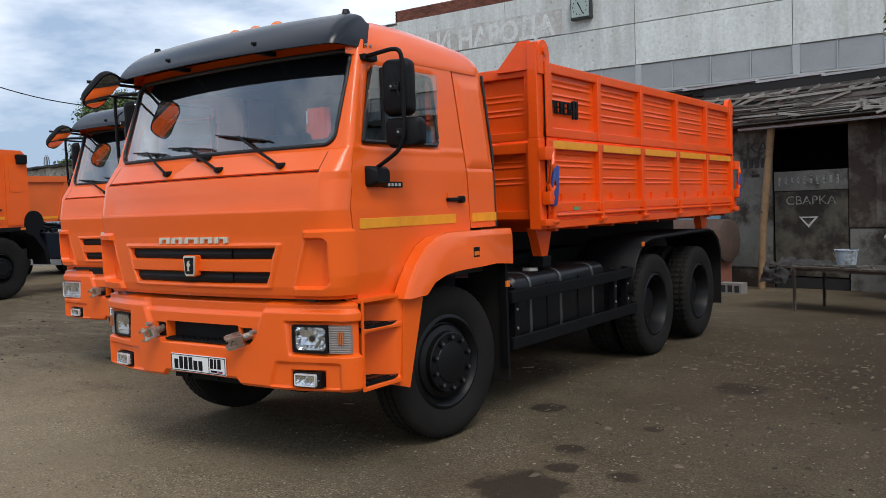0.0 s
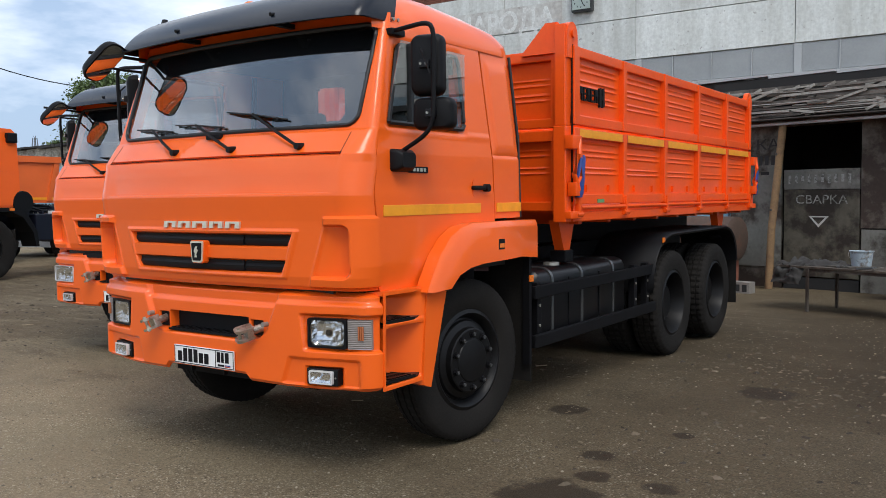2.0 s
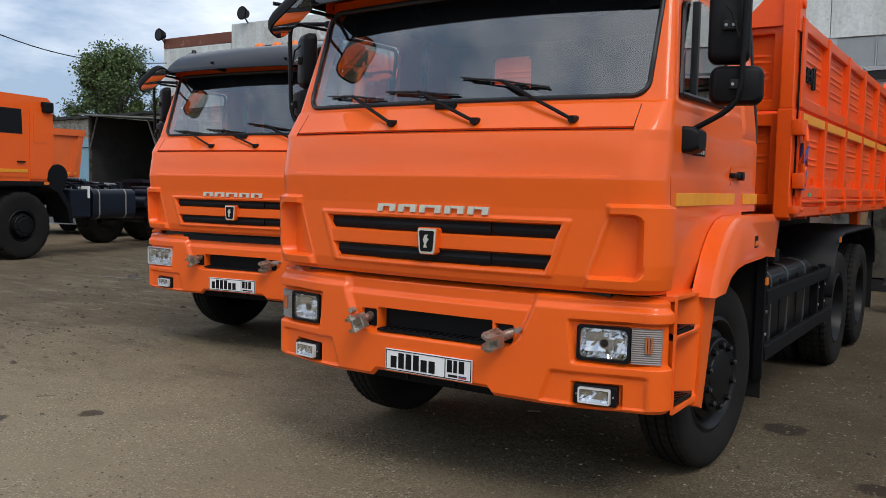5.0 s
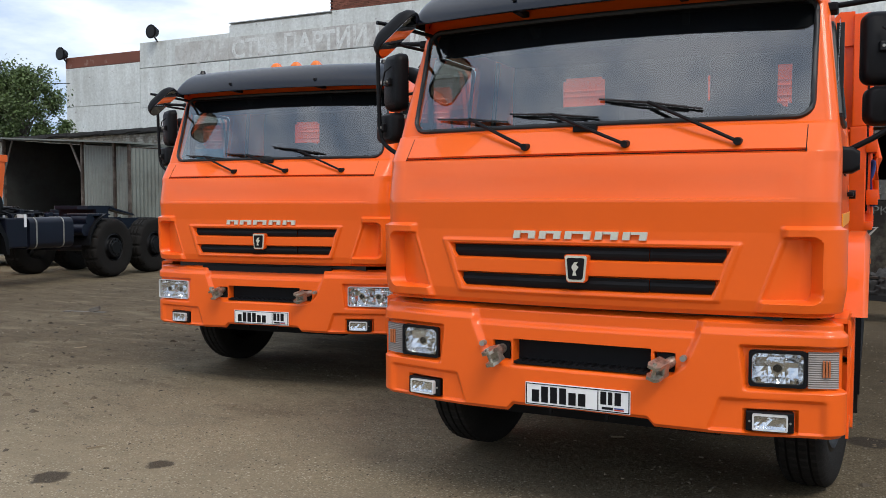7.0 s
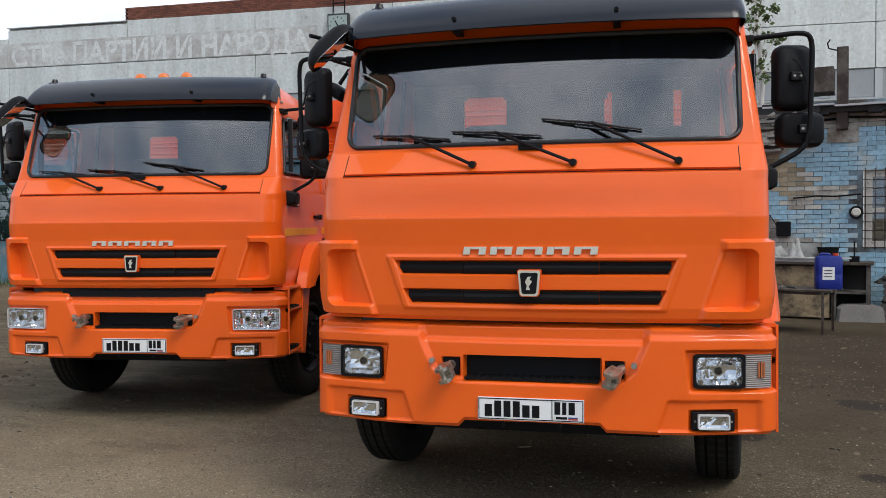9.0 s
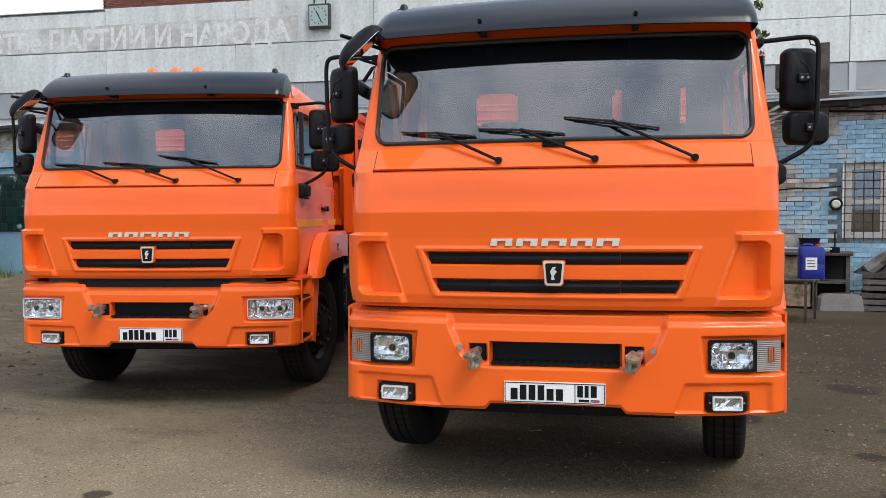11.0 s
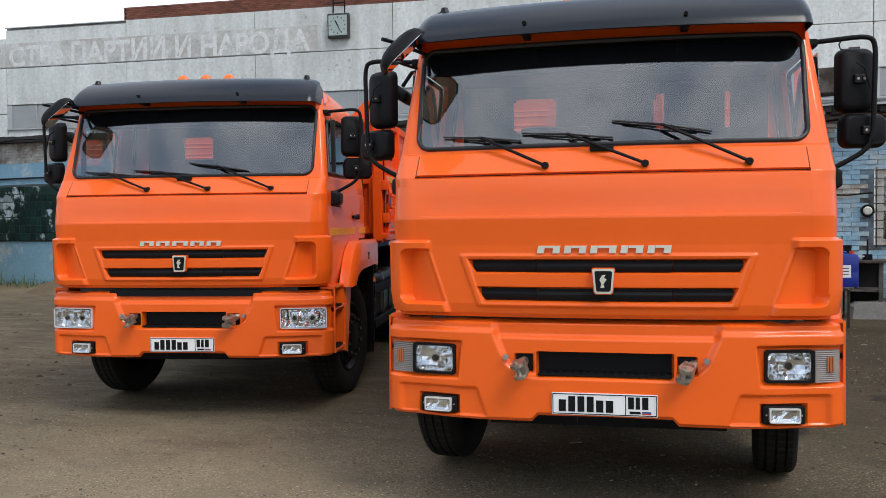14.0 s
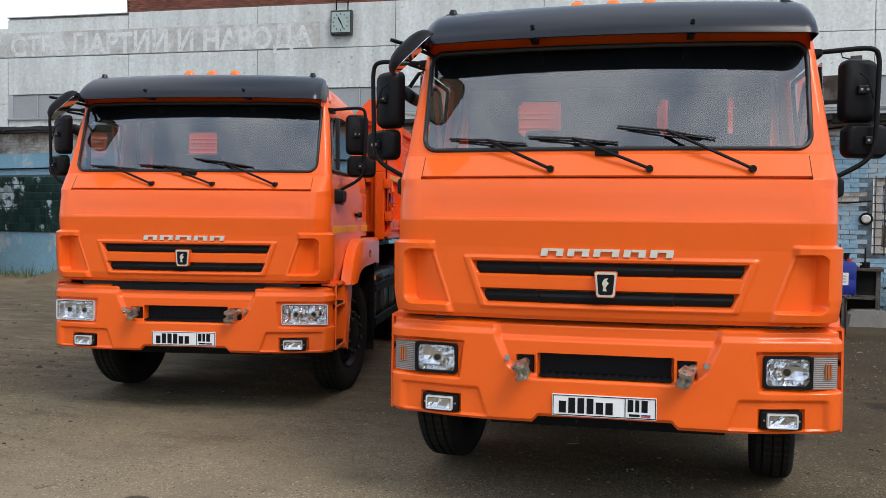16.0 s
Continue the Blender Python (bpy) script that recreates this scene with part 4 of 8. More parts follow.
    part("bumper_back", boxed(-1.0, 1.0, 0.16, 0.24, 0.62, 1.0), CHASSIS, root)
    mouth = part("bumper_mouth", boxed(-0.338, 0.338, 0.095, 0.135, 0.776, 0.894), INK, bmp)
    part("mouth_step", boxed(-0.33, 0.33, 0.012, 0.10, 0.778, 0.790), BLACK, bmp, "black perforated step bar")
    for i in range(16):
        part("step_stud", boxed(-0.31 + 0.04 * i, -0.29 + 0.04 * i, 0.018, 0.09, 0.788, 0.797), BLACK, mouth)
    for sx in (-1, 1):
        part("tow_pocket", boxed(sx * 0.366, sx * 0.446, 0.055, 0.075, 0.793, 0.878), INK, bmp)
        bm = bmesh.new()
        tw = pose(0, 0, 0, 0, 0, 12 if sx < 0 else -6)
        mt = Matrix.Translation((sx * 0.412, 0, 0.828)) @ tw
        mt = mt @ pose(0, 0, 0, 14, 16 * sx, -22 if sx < 0 else -14)
        for dz in (-0.030, 0.030):
            prism(bm, [(-0.034, -0.080), (-0.021, -0.102), (0.021, -0.102), (0.034, -0.080), (0.030, 0.0), (-0.030, 0.0)], "z", dz - 0.008, dz + 0.008, mt)
        box(bm, -0.033, 0.033, -0.045, -0.005, -0.038, 0.038, 0.006, mt)
        cyl(bm, mt @ Vector((0, 0, 0)), mt @ Vector((0, 0.09, 0)), 0.024, seg=12)
        tow = part("tow_hook", bm, HOOK, root, "scuffed zinc-plated steel towing fork")
        bm = bmesh.new()
        cyl(bm, mt @ Vector((0, -0.078, -0.045)), mt @ Vector((0, -0.078, 0.05)), 0.010, seg=10)
        part("tow_pin", bm, HOOK, tow)
        bm = bmesh.new()
        cyl(bm, (sx * 0.495, 0.03, 0.868), (sx * 0.495, -0.006, 0.868), 0.014, seg=12)
        part("bumper_bolt", bm, STEEL, bmp)
        # lamps
        lx0, lx1 = 0.770, 1.132
        a, b = (lx0, lx1) if sx > 0 else (-lx1, -lx0)
        lamp = lamp_block(bmp, a, b, 0.759, 0.921, 0.0, None if second_lamps else sx * 1.012, sx)
        lamp.matrix_basis = Matrix.Translation((sx * 0.757, 0.062, 0)) @ pose(0, 0, 0, 0, 0, sx * 10) @ Matrix.Translation((-sx * 0.757, 0, 0))
        a, b = (0.763, 0.963) if sx > 0 else (-0.963, -0.763)
        fog = part("fog_light", boxed(a, b, 0.0, 0.06, 0.558, 0.648, 0.006), BLACK, bmp, "rectangular fog light in a black frame")
        part("reflector", facets(a + 0.03, b - 0.03, 0.571, 0.635, 10, 4, -0.015, 0.009, 12, 0.002), CHROME, fog)
        bm = bmesh.new()
        ring_loft(bm, [[(p[0], yy, p[1]) for p in o] for yy, o in ((0.0, rounded_outline(a + 0.026, b - 0.026, 0.567, 0.639, 0.008)), (-0.021, rounded_outline(a + 0.026, b - 0.026, 0.567, 0.639, 0.008)), (-0.021, rounded_outline(a + 0.033, b - 0.033, 0.574, 0.632, 0.006)), (-0.012, rounded_outline(a + 0.033, b - 0.033, 0.574, 0.632, 0.006)))], caps=False)
        part("glass_rim", bm, LAMP_WHITE, fog, smooth=30)
        part("lens", boxed(a + 0.028, b - 0.028, -0.020, -0.018, 0.569, 0.637), LENS, fog)
        for px in (a + 0.015, b - 0.015):
            bm = bmesh.new()
            cyl(bm, (px, 0.004, 0.603), (px, -0.004, 0.603), 0.005, seg=8)
            part("screw", bm, STEEL, fog)
        fog.matrix_basis = Matrix.Translation((sx * 0.757, 0.056, 0)) @ pose(0, 0, 0, 0, 0, sx * 8) @ Matrix.Translation((-sx * 0.757, 0, 0))
        part("number_lamp_clip", boxed(sx * 0.14 - 0.006, sx * 0.14 + 0.006, 0.02, 0.05, 0.545, 0.575), BLACK, bmp)
    # number plate with plain bars
    np_ = part("number_plate", boxed(-0.26, 0.26, -0.006, 0.0, 0.585, 0.697, 0.002), PLATE, bmp, "white number plate with a black border")
    bm = bmesh.new()
    for x0, x1, z0, z1 in ((-0.255, 0.255, 0.6885, 0.6925), (-0.255, 0.255, 0.5895, 0.5935), (-0.256, -0.252, 0.5895, 0.6925), (0.252, 0.256, 0.5895, 0.6925), (0.104, 0.108, 0.5895, 0.6925)):
        box(bm, x0, x1, -0.008, -0.004, z0, z1)
    part("plate_border", bm, INK, np_)
    plate_marks(np_, plate_bars, -0.006)
    for x0, z0, z1, mt in ((0.185, 0.612, 0.618, PLATE), (0.185, 0.605, 0.611, BLUE_BAG), (0.185, 0.598, 0.604, RED)):
        part("plate_flag", boxed(x0, x0 + 0.045, -0.0078, -0.005, z0, z1), mt, np_)
    # --- interior ---
    bm = bmesh.new()
    box(bm, -1.03, 1.03, 0.30, 1.74, 1.10, 1.16)
    part("cab_floor", bm, INTERIOR, root)
    bm = bmesh.new()
    prism(bm, [(0.20, 1.90), (0.30, 1.955), (0.62, 1.93), (0.70, 1.85), (0.66, 1.50), (0.30, 1.20), (0.20, 1.2)], "x", -1.04, 1.04)
    part("dashboard", bm, INTERIOR, root, smooth=30)
    panes = ((-0.665, -0.375), (0.300, 0.800))
    part("cab_rear_wall", sheet(steps(-1.03, 1.03, 103), steps(1.16, 2.52, 68), lambda x, z: ((x, 1.73, z), (0, -1, 0)),
                                lambda x, z: not any(rounded(x, z, a, b, 2.168, 2.428, 0.045) for a, b in panes), thick=0.03), INTERIOR, root)
    bm = bmesh.new()
    box(bm, -1.0, 1.0, 0.45, 1.74, 2.505, 2.53)
    part("cab_headliner", bm, INTERIOR, root)
    for a, b in panes:
        part("rear_window", boxed(a - 0.01, b + 0.01, 1.762, 1.766, 2.158, 2.438), LENS, root)
    for x, dy, hw in ((-0.33, -0.30, 0.10), (0.54, 0.0, 0.19)):
        bm = bmesh.new()
        box(bm, x - 0.25, x + 0.25, 0.98 + dy, 1.45 + dy, 1.55, 1.70, 0.04)
        box(bm, x - 0.23, x + 0.23, 1.42 + dy, 1.54 + dy, 1.68, 2.16, 0.05)
        seat = part("seat", bm, CLOTH, root, "dark cloth cab seat", smooth=50)
        if hw > 0.15:
            part("headrest", boxed(x - hw, x + hw, 1.44 + dy, 1.54 + dy, 2.12, 2.45, 0.04), CLOTH, seat, smooth=50)
    bm = bmesh.new()
    mt = Matrix.Translation((0.55, 0.78, 1.93)) @ pose(0, 0, 0, -62)
    ring = [mt @ Vector((0.235 * math.cos(2 * math.pi * i / 32), 0, 0.235 * math.sin(2 * math.pi * i / 32))) for i in range(33)]
    tube(bm, ring, 0.015, 6)
    for a in (0.3, 2.84, 4.71):
        tube(bm, [mt @ Vector((0, 0.03, 0)), mt @ Vector((0.23 * math.cos(a), 0, 0.23 * math.sin(a)))], 0.012, 6)
    part("steering_wheel", bm, SEAL, root, smooth=60)
    # --- chassis ---
    for sx in (-1, 1):
        part("frame_rail", boxed(sx * 0.36, sx * 0.44, 0.25, 7.0, 0.86, 1.12), CHASSIS, root)
        bm = bmesh.new()
        for i, (y0, y1) in enumerate(((0.5, 1.7), (4.72, 6.02))):
            for k in range(5):
                cut = 0.1 * k
                box(bm, sx * 0.40 - 0.04, sx * 0.40 + 0.04, y0 + cut, y1 - cut, 0.66 - 0.02 * k, 0.678 - 0.02 * k)
        part("leaf_spring", bm, CHASSIS, root)
        fw = wheel("front_wheel", root, sx * 0.985, 1.19, 0.540, sx, 0.512, 0.248)
        fw.rotation_euler = (0, 0, radians(-7))
        for y in (4.72, 6.04):
            wheel("rear_wheel", root, sx * 1.045, y, 0.528, sx, 0.505, 0.275, steer=False)
            wheel("inner_wheel", root, sx * 0.735, y, 0.528, sx, 0.505, 0.275, steer=False)
        # rear mudguards: a flat deck with rounded ends
        bm = bmesh.new()
        top = [(4.02, 0.72), (4.04, 0.86), (4.10, 1.0), (4.20, 1.10), (4.34, 1.175), (4.52, 1.21), (6.25, 1.22), (6.42, 1.185), (6.56, 1.10), (6.64, 0.98), (6.665, 0.84)]
        ring_loft(bm, [[(sx * 0.60, y, z), (sx * 1.215, y, z), (sx * 1.225, y, z - 0.012), (sx * 1.215, y + (5.35 - y) * 0.012, z - 0.03), (sx * 0.60, y + (5.35 - y) * 0.012, z - 0.03)] for y, z in top])
        guard = part("rear_mudguard", bm, BLACK, root, smooth=50)
        part("side_marker", boxed(sx * 1.222, sx * 1.236, 4.24, 4.29, 1.13, 1.175, 0.003), AMBER, guard)
        part("rear_flap", boxed(sx * 0.62, sx * 1.2, 6.70, 6.712, 0.32, 0.95), RUBBER, root)
        # side guard rails
        rail = part("side_guard", boxed(sx * 1.165, sx * 1.20, 1.86, 4.16, 0.855, 0.945, 0.008), CHASSIS, root, "black side guard rails")
        part("lower_rail", boxed(sx * 1.165, sx * 1.20, 1.86, 4.16, 0.515, 0.605, 0.008), CHASSIS, rail)
        for y in (1.95, 3.72, 4.0):
            part("guard_post", boxed(sx * 1.11, sx * 1.165, y, y + 0.06, 0.50, 0.96, 0.004), CHASSIS, rail)
            for z in (0.56, 0.66, 0.80, 0.90):
                bm = bmesh.new()
                cyl(bm, (sx * 1.16, y + 0.03, z), (sx * 1.172, y + 0.03, z), 0.011, seg=6)
                part("bolt", bm, STEEL, rail)
    # tank on the driver's side, air reservoirs and battery box on the other
    bm = bmesh.new()
    ring_loft(bm, [[(p[0], y, p[1]) for p in rounded_outline(0.52 + e, 1.13 - e, 0.52 + e, 1.04 - e, 0.09)] for y, e in ((2.02, 0.02), (2.05, 0.0), (3.58, 0.0), (3.61, 0.02))])
    tank = part("fuel_tank", bm, BLACK_GLOSS, root, "black fuel tank with steel straps", smooth=40)
    for y in (2.22, 2.72, 3.32):
        bm = bmesh.new()
        ring_loft(bm, [[(p[0], yy, p[1]) for p in rounded_outline(0.515, 1.137, 0.515, 1.047, 0.092)] for yy in (y, y + 0.035)])
        part("tank_strap", bm, STEEL_DARK, tank, smooth=40)
    for y in (2.5, 3.05):
        part("tank_seam", boxed(1.128, 1.136, y, y + 0.012, 0.60, 0.96), CHASSIS, tank)
    bm = bmesh.new()
    cyl(bm, (0.98, 2.52, 1.03), (0.98, 2.52, 1.062), 0.065, 0.06, 20)
    part("filler_cap", bm, STEEL, tank, smooth=30)
    bm = bmesh.new()
    box(bm, -1.10, -0.5, 2.1, 2.9, 0.55, 1.0, 0.03)
    part("battery_box", bm, BLACK, root)
    for y in (3.1, 3.5):
        bm = bmesh.new()
        cyl(bm, (-1.05, y, 0.80), (-0.5, y, 0.80), 0.15, seg=20)
        part("air_reservoir", bm, BLACK, root, smooth=40)
    for y, z in ((1.15, 0.515), (4.72, 0.505), (6.04, 0.505)):
        bm = bmesh.new()
        cyl(bm, (-0.95, y, z), (0.95, y, z), 0.075, seg=14)
        if y > 2:
            rings = [[(x, y + r * math.cos(2 * math.pi * i / 16), z + r * math.sin(2 * math.pi * i / 16)) for i in range(16)] for x, r in ((-0.28, 0.09), (-0.12, 0.22), (0.12, 0.22), (0.28, 0.09))]
            ring_loft(bm, rings)
        part("axle", bm, CHASSIS, root, smooth=40)
    bm = bmesh.new()
    box(bm, -0.35, 0.35, 0.45, 1.65, 0.62, 1.12, 0.05)
    part("engine", bm, CHASSIS, root)
    # gearbox, inner arch panels and front shield: added to block light under the cab
    bm = bmesh.new()
    box(bm, -0.26, 0.26, 1.6, 2.5, 0.50, 1.0, 0.06)
    part("gearbox", bm, CHASSIS, root)
    for sx in (-1, 1):
        part("inner_arch", boxed(sx * 0.70, sx * 0.715, 0.45, 1.84, 0.50, 1.18), CHASSIS, root)
    part("radiator_shield", boxed(-0.62, 0.62, 0.30, 0.36, 0.46, 1.05), CHASSIS, root)
    bm = bmesh.new()
    tube(bm, [(-0.62, 0.62, 0.47), (0.62, 0.62, 0.47)], 0.025, 8)
    part("steering_rod", bm, CHASSIS, root)
    bm = bmesh.new()
    cyl(bm, (0, 1.6, 0.75), (0, 4.7, 0.6), 0.06, seg=12)
    part("drive_shaft", bm, CHASSIS, root)
    for y in (2.1, 3.4, 4.4, 5.4, 6.9):
        part("cross_member", boxed(-0.38, 0.38, y, y + 0.1, 0.9, 1.08), CHASSIS, root)
    bm = bmesh.new()
    tube(bm, [(1.0, 1.86, 1.35), (1.06, 1.90, 1.38), (1.08, 1.98, 1.34), (0.9, 2.02, 1.22)], 0.035, 8, bend=0.05)
    part("air_hose", bm, BLACK, root)
    body(root)
    return root


STEEL_DARK = material("strap_steel", (0.16, 0.165, 0.17), 0.35, metal=0.8, vary=0.15, scale=20)


def body(root):
    """The tipping body: floor, two tiers of pressed side boards with posts, straps, latches and hinges."""
    Y0, Y1, Z0, ZM, Z1, W = 2.42, 7.19, 1.40, 2.065, 2.655, 1.215
    bod = part("tipping_body", boxed(-W + 0.04, W - 0.04, Y0 + 0.05, Y1 - 0.05, 1.43, 1.49), ORANGE_BODY, root, "orange tipping body with two tiers of boards")
    for sx in (-1, 1):
        part("floor_beam", boxed(sx * W - 0.07, sx * W + 0.0, Y0, Y1, 1.372, 1.44, 0.008), ORANGE_BODY, bod)
        part("body_rail", boxed(sx * 0.36, sx * 0.46, Y0 + 0.1, Y1, 1.16, 1.40), CHASSIS, bod)
    for i in range(9):
        y = Y0 + 0.25 + i * 0.55
        part("floor_bearer", boxed(-W + 0.08, W - 0.08, y, y + 0.06, 1.345, 1.43), ORANGE_BODY, bod)

    def board(u0, u1, z0, z1, place, lines, tier):
        """Pressed panel between posts with swaged grooves."""
        def fn(u, z):
            d = 0.0
            for zl in lines:
                d += 0.008 * math.exp(-((z - zl) / 0.007) ** 2) * inside(u, u0 + 0.06, u1 - 0.06, 0.06)
            return place(u, z, d), place(0, 0, 1) - place(0, 0, 0)
        zs = sorted(set(steps(z0, z1, 10) + [zl + q for zl in lines for q in (-0.02, -0.012, -0.006, 0, 0.006, 0.012, 0.02)]))
        us = [u0, u0 + 0.03, u0 + 0.05, u0 + 0.07, u0 + 0.09] + steps(u0 + 0.12, u1 - 0.12, 3) + [u1 - 0.09, u1 - 0.07, u1 - 0.05, u1 - 0.03, u1]
        return part("board_panel", sheet(us, zs, fn, thick=0.02), ORANGE_BODY, tier, smooth=40)

    n = 5
    posts = [Y0 + (Y1 - Y0) * i / n for i in range(n + 1)]
    for sx in (-1, 1):
        def place(u, z, d, sx=sx):
            return Vector((sx * (W - 0.035 + d), u, z))
        for tier_name, z0, z1, lines in (("lower_side_board", 1.50, ZM, (1.73, 1.77, 1.86, 1.90, 1.96)), ("upper_side_board", ZM + 0.02, Z1, (2.27, 2.31, 2.38, 2.42, 2.49, 2.53))):
            low = z0 < 2
            tier = part(tier_name, boxed(sx * (W - 0.06), sx * W, Y0, Y1, z1 - 0.075, z1, 0.008), ORANGE_BODY, bod)
            part("bottom_rail", boxed(sx * (W - 0.06), sx * W, Y0, Y1, z0, z0 + 0.075, 0.008), ORANGE_BODY, tier)
            for i, y in enumerate(posts):
                a, b = (y - 0.035, y + 0.035) if 0 < i < n else ((y, y + 0.09) if i == 0 else (y - 0.09, y))
                part("board_post", boxed(sx * (W - 0.06), sx * (W + 0.012), a, b, z0 + 0.0, z1 - 0.003, 0.006), ORANGE_BODY, tier)
            for i in range(n):
                board(posts[i] + 0.035, posts[i + 1] - 0.035, z0 + 0.07, z1 - 0.07, place, lines, tier)
            if low:
                for i in range(n):
                    for f in (0.28, 0.72):
                        y = posts[i] + (posts[i + 1] - posts[i]) * f
                        bm = bmesh.new()
                        prism(bm, [(y - 0.005, 1.645), (y + 0.007, 1.645), (y + 0.003, 1.605), (y + 0.010, 1.592), (y - 0.004, 1.592)], "x", sx * (W - 0.035), sx * (W - 0.014))
                        part("rope_hook", bm, ORANGE_BODY, tier)
                    seg = posts[i] + 0.07, posts[i + 1] - 0.05
                    part("reflective_strip", boxed(sx * W, sx * (W + 0.006), seg[0], seg[1], ZM - 0.068, ZM - 0.010), YELLOW, tier, "yellow reflective strip")
                    part("reflective_strip", boxed(sx * W, sx * (W + 0.007), posts[i + 1] - 0.05, posts[i + 1] + 0.06 if i < n - 1 else posts[i + 1] - 0.01, ZM - 0.068, ZM - 0.010), RED, tier)
        for i, y in enumerate(posts):
            bm = bmesh.new()
            yy = min(max(y, Y0 + 0.06), Y1 - 0.06)
            box(bm, sx * (W - 0.03), sx * (W + 0.03), yy - 0.02, yy + 0.02, 1.40, 1.56, 0.006)
            cyl(bm, (sx * (W + 0.015), yy - 0.05, 1.425), (sx * (W + 0.015), yy + 0.05, 1.425), 0.022, seg=10)
            part("board_hinge", bm, ORANGE_BODY, bod)
        bm = bmesh.new()
        tube(bm, [(sx * (W + 0.012), Y0 + 0.1, 1.475), (sx * (W + 0.012), Y1 - 0.1, 1.475)], 0.014, 8)
        part("lock_shaft", bm, ORANGE_BODY, bod)
        # corner posts with latches and tension straps
        for y, sgn in ((Y0 - 0.05, -1), (Y1 + 0.05, 1)):
            post = part("corner_post", boxed(sx * (W - 0.115), sx * (W - 0.015), y - 0.05, y + 0.05, 1.37, 2.07, 0.008), ORANGE_BODY, bod)
            part("post_slot", boxed(sx * (W - 0.016), sx * (W - 0.004), y + (0.046 if sgn < 0 else -0.058), y + (0.058 if sgn < 0 else -0.046), 1.52, 2.66), INK, post)
            part("upper_post", boxed(sx * (W - 0.105), sx * (W - 0.02), y - 0.045, y + 0.045, 2.07, 2.80 if sgn < 0 else 2.70, 0.008), ORANGE_BODY, post)
            bm = bmesh.new()
            if sgn < 0:
                prism(bm, [(sx * (W - 0.40), 2.60), (sx * (W - 0.10), 2.60), (sx * (W - 0.10), 2.82), (sx * (W - 0.19), 2.82)], "y", y - 0.02, y + 0.02)
            arc = [(y + 0.05 + 0.085 * math.cos(radians(a)), 2.72 + 0.10 * math.sin(radians(a))) for a in range(0, 181, 20)] if sgn < 0 else [(y - 0.08 + 0.10 * math.cos(radians(a)), 2.64 + 0.11 * math.sin(radians(a))) for a in range(0, 181, 20)]
            lo = 2.56
            prism(bm, arc + [(arc[-1][0], lo), (arc[0][0], lo)], "x", sx * (W - 0.055), sx * (W - 0.005))
            part("pivot_lug", bm, ORANGE_BODY, post)
            bm = bmesh.new()
            cyl(bm, (sx * (W - 0.06), y + (0.05 if sgn < 0 else -0.08), 2.735 if sgn < 0 else 2.66), (sx * (W + 0.01), y + (0.05 if sgn < 0 else -0.08), 2.735 if sgn < 0 else 2.66), 0.03, seg=12)
            part("pivot_pin", bm, ORANGE_BODY, post)
            bm = bmesh.new()
            box(bm, sx * (W - 0.02), sx * (W + 0.05), y - 0.06, y + 0.10, 1.90, 2.0, 0.008)
            tube(bm, [(sx * (W + 0.03), y + 0.08, 1.98), (sx * (W + 0.06), y + 0.03, 1.86), (sx * (W + 0.04), y - 0.02, 1.72), (sx * (W + 0.05), y + 0.03, 1.60)], 0.02, 8)
            tube(bm, [(sx * (W + 0.04), y + 0.10, 1.88), (sx * (W + 0.05), y + 0.07, 1.70), (sx * (W + 0.04), y, 1.62)], 0.014, 8)
            box(bm, sx * (W - 0.01), sx * (W + 0.06), y - 0.03, y + 0.04, 1.56, 1.66, 0.008)
            box(bm, sx * (W - 0.03), sx * (W + 0.03), y - 0.05, y + 0.12, 1.395, 1.45, 0.008)
            cyl(bm, (sx * (W - 0.02), y + 0.10, 1.42), (sx * (W - 0.02), y + 0.10, 1.56), 0.018, seg=8)
            part("board_latch", bm, ORANGE_BODY, post, smooth=40)
            bm = bmesh.new()
            ring_loft(bm, [[(sx * (W + 0.03) + p[0], y + 0.105 + dy + p[1], z) for p in rounded_outline(-0.02 * f, 0.02 * f, -0.045 * f, 0.045 * f, 0.015 * f)] for z, f, dy in ((1.86, 0.7, 0.02), (1.84, 1.0, 0.015), (1.66, 1.05, -0.01), (1.58, 1.1, -0.03), (1.55, 0.8, -0.03))])
            part("strap_pouch", bm, BLUE_BAG, post, "blue fabric strap pouch", smooth=50)
    # front and rear boards
    for y, sgn in ((Y0, -1), (Y1, 1)):
        def place2(u, z, d, y=y, sgn=sgn):
            return Vector((u, y - sgn * 0.02 + sgn * d, z))
        for z0, z1, lines in ((1.45, ZM - 0.02, (1.73, 1.77, 1.86, 1.90)), (ZM, Z1 - 0.02, (2.27, 2.31, 2.38, 2.42))):
            end = part("end_board", boxed(-W + 0.1, W - 0.1, y - 0.03, y + 0.03, z1 - 0.08, z1, 0.008), ORANGE_BODY, bod)
            part("bottom_rail", boxed(-W + 0.1, W - 0.1, y - 0.03, y + 0.03, z0, z0 + 0.07, 0.008), ORANGE_BODY, end)
            for x in (-W + 0.13, -0.4, 0.4, W - 0.13):
                part("board_post", boxed(x - 0.035, x + 0.035, y - 0.036, y + 0.036, z0, z1, 0.006), ORANGE_BODY, end)
            for a, b in ((-W + 0.16, -0.43), (-0.37, 0.37), (0.43, W - 0.16)):
                board(a, b, z0 + 0.06, z1 - 0.07, place2, lines, end)
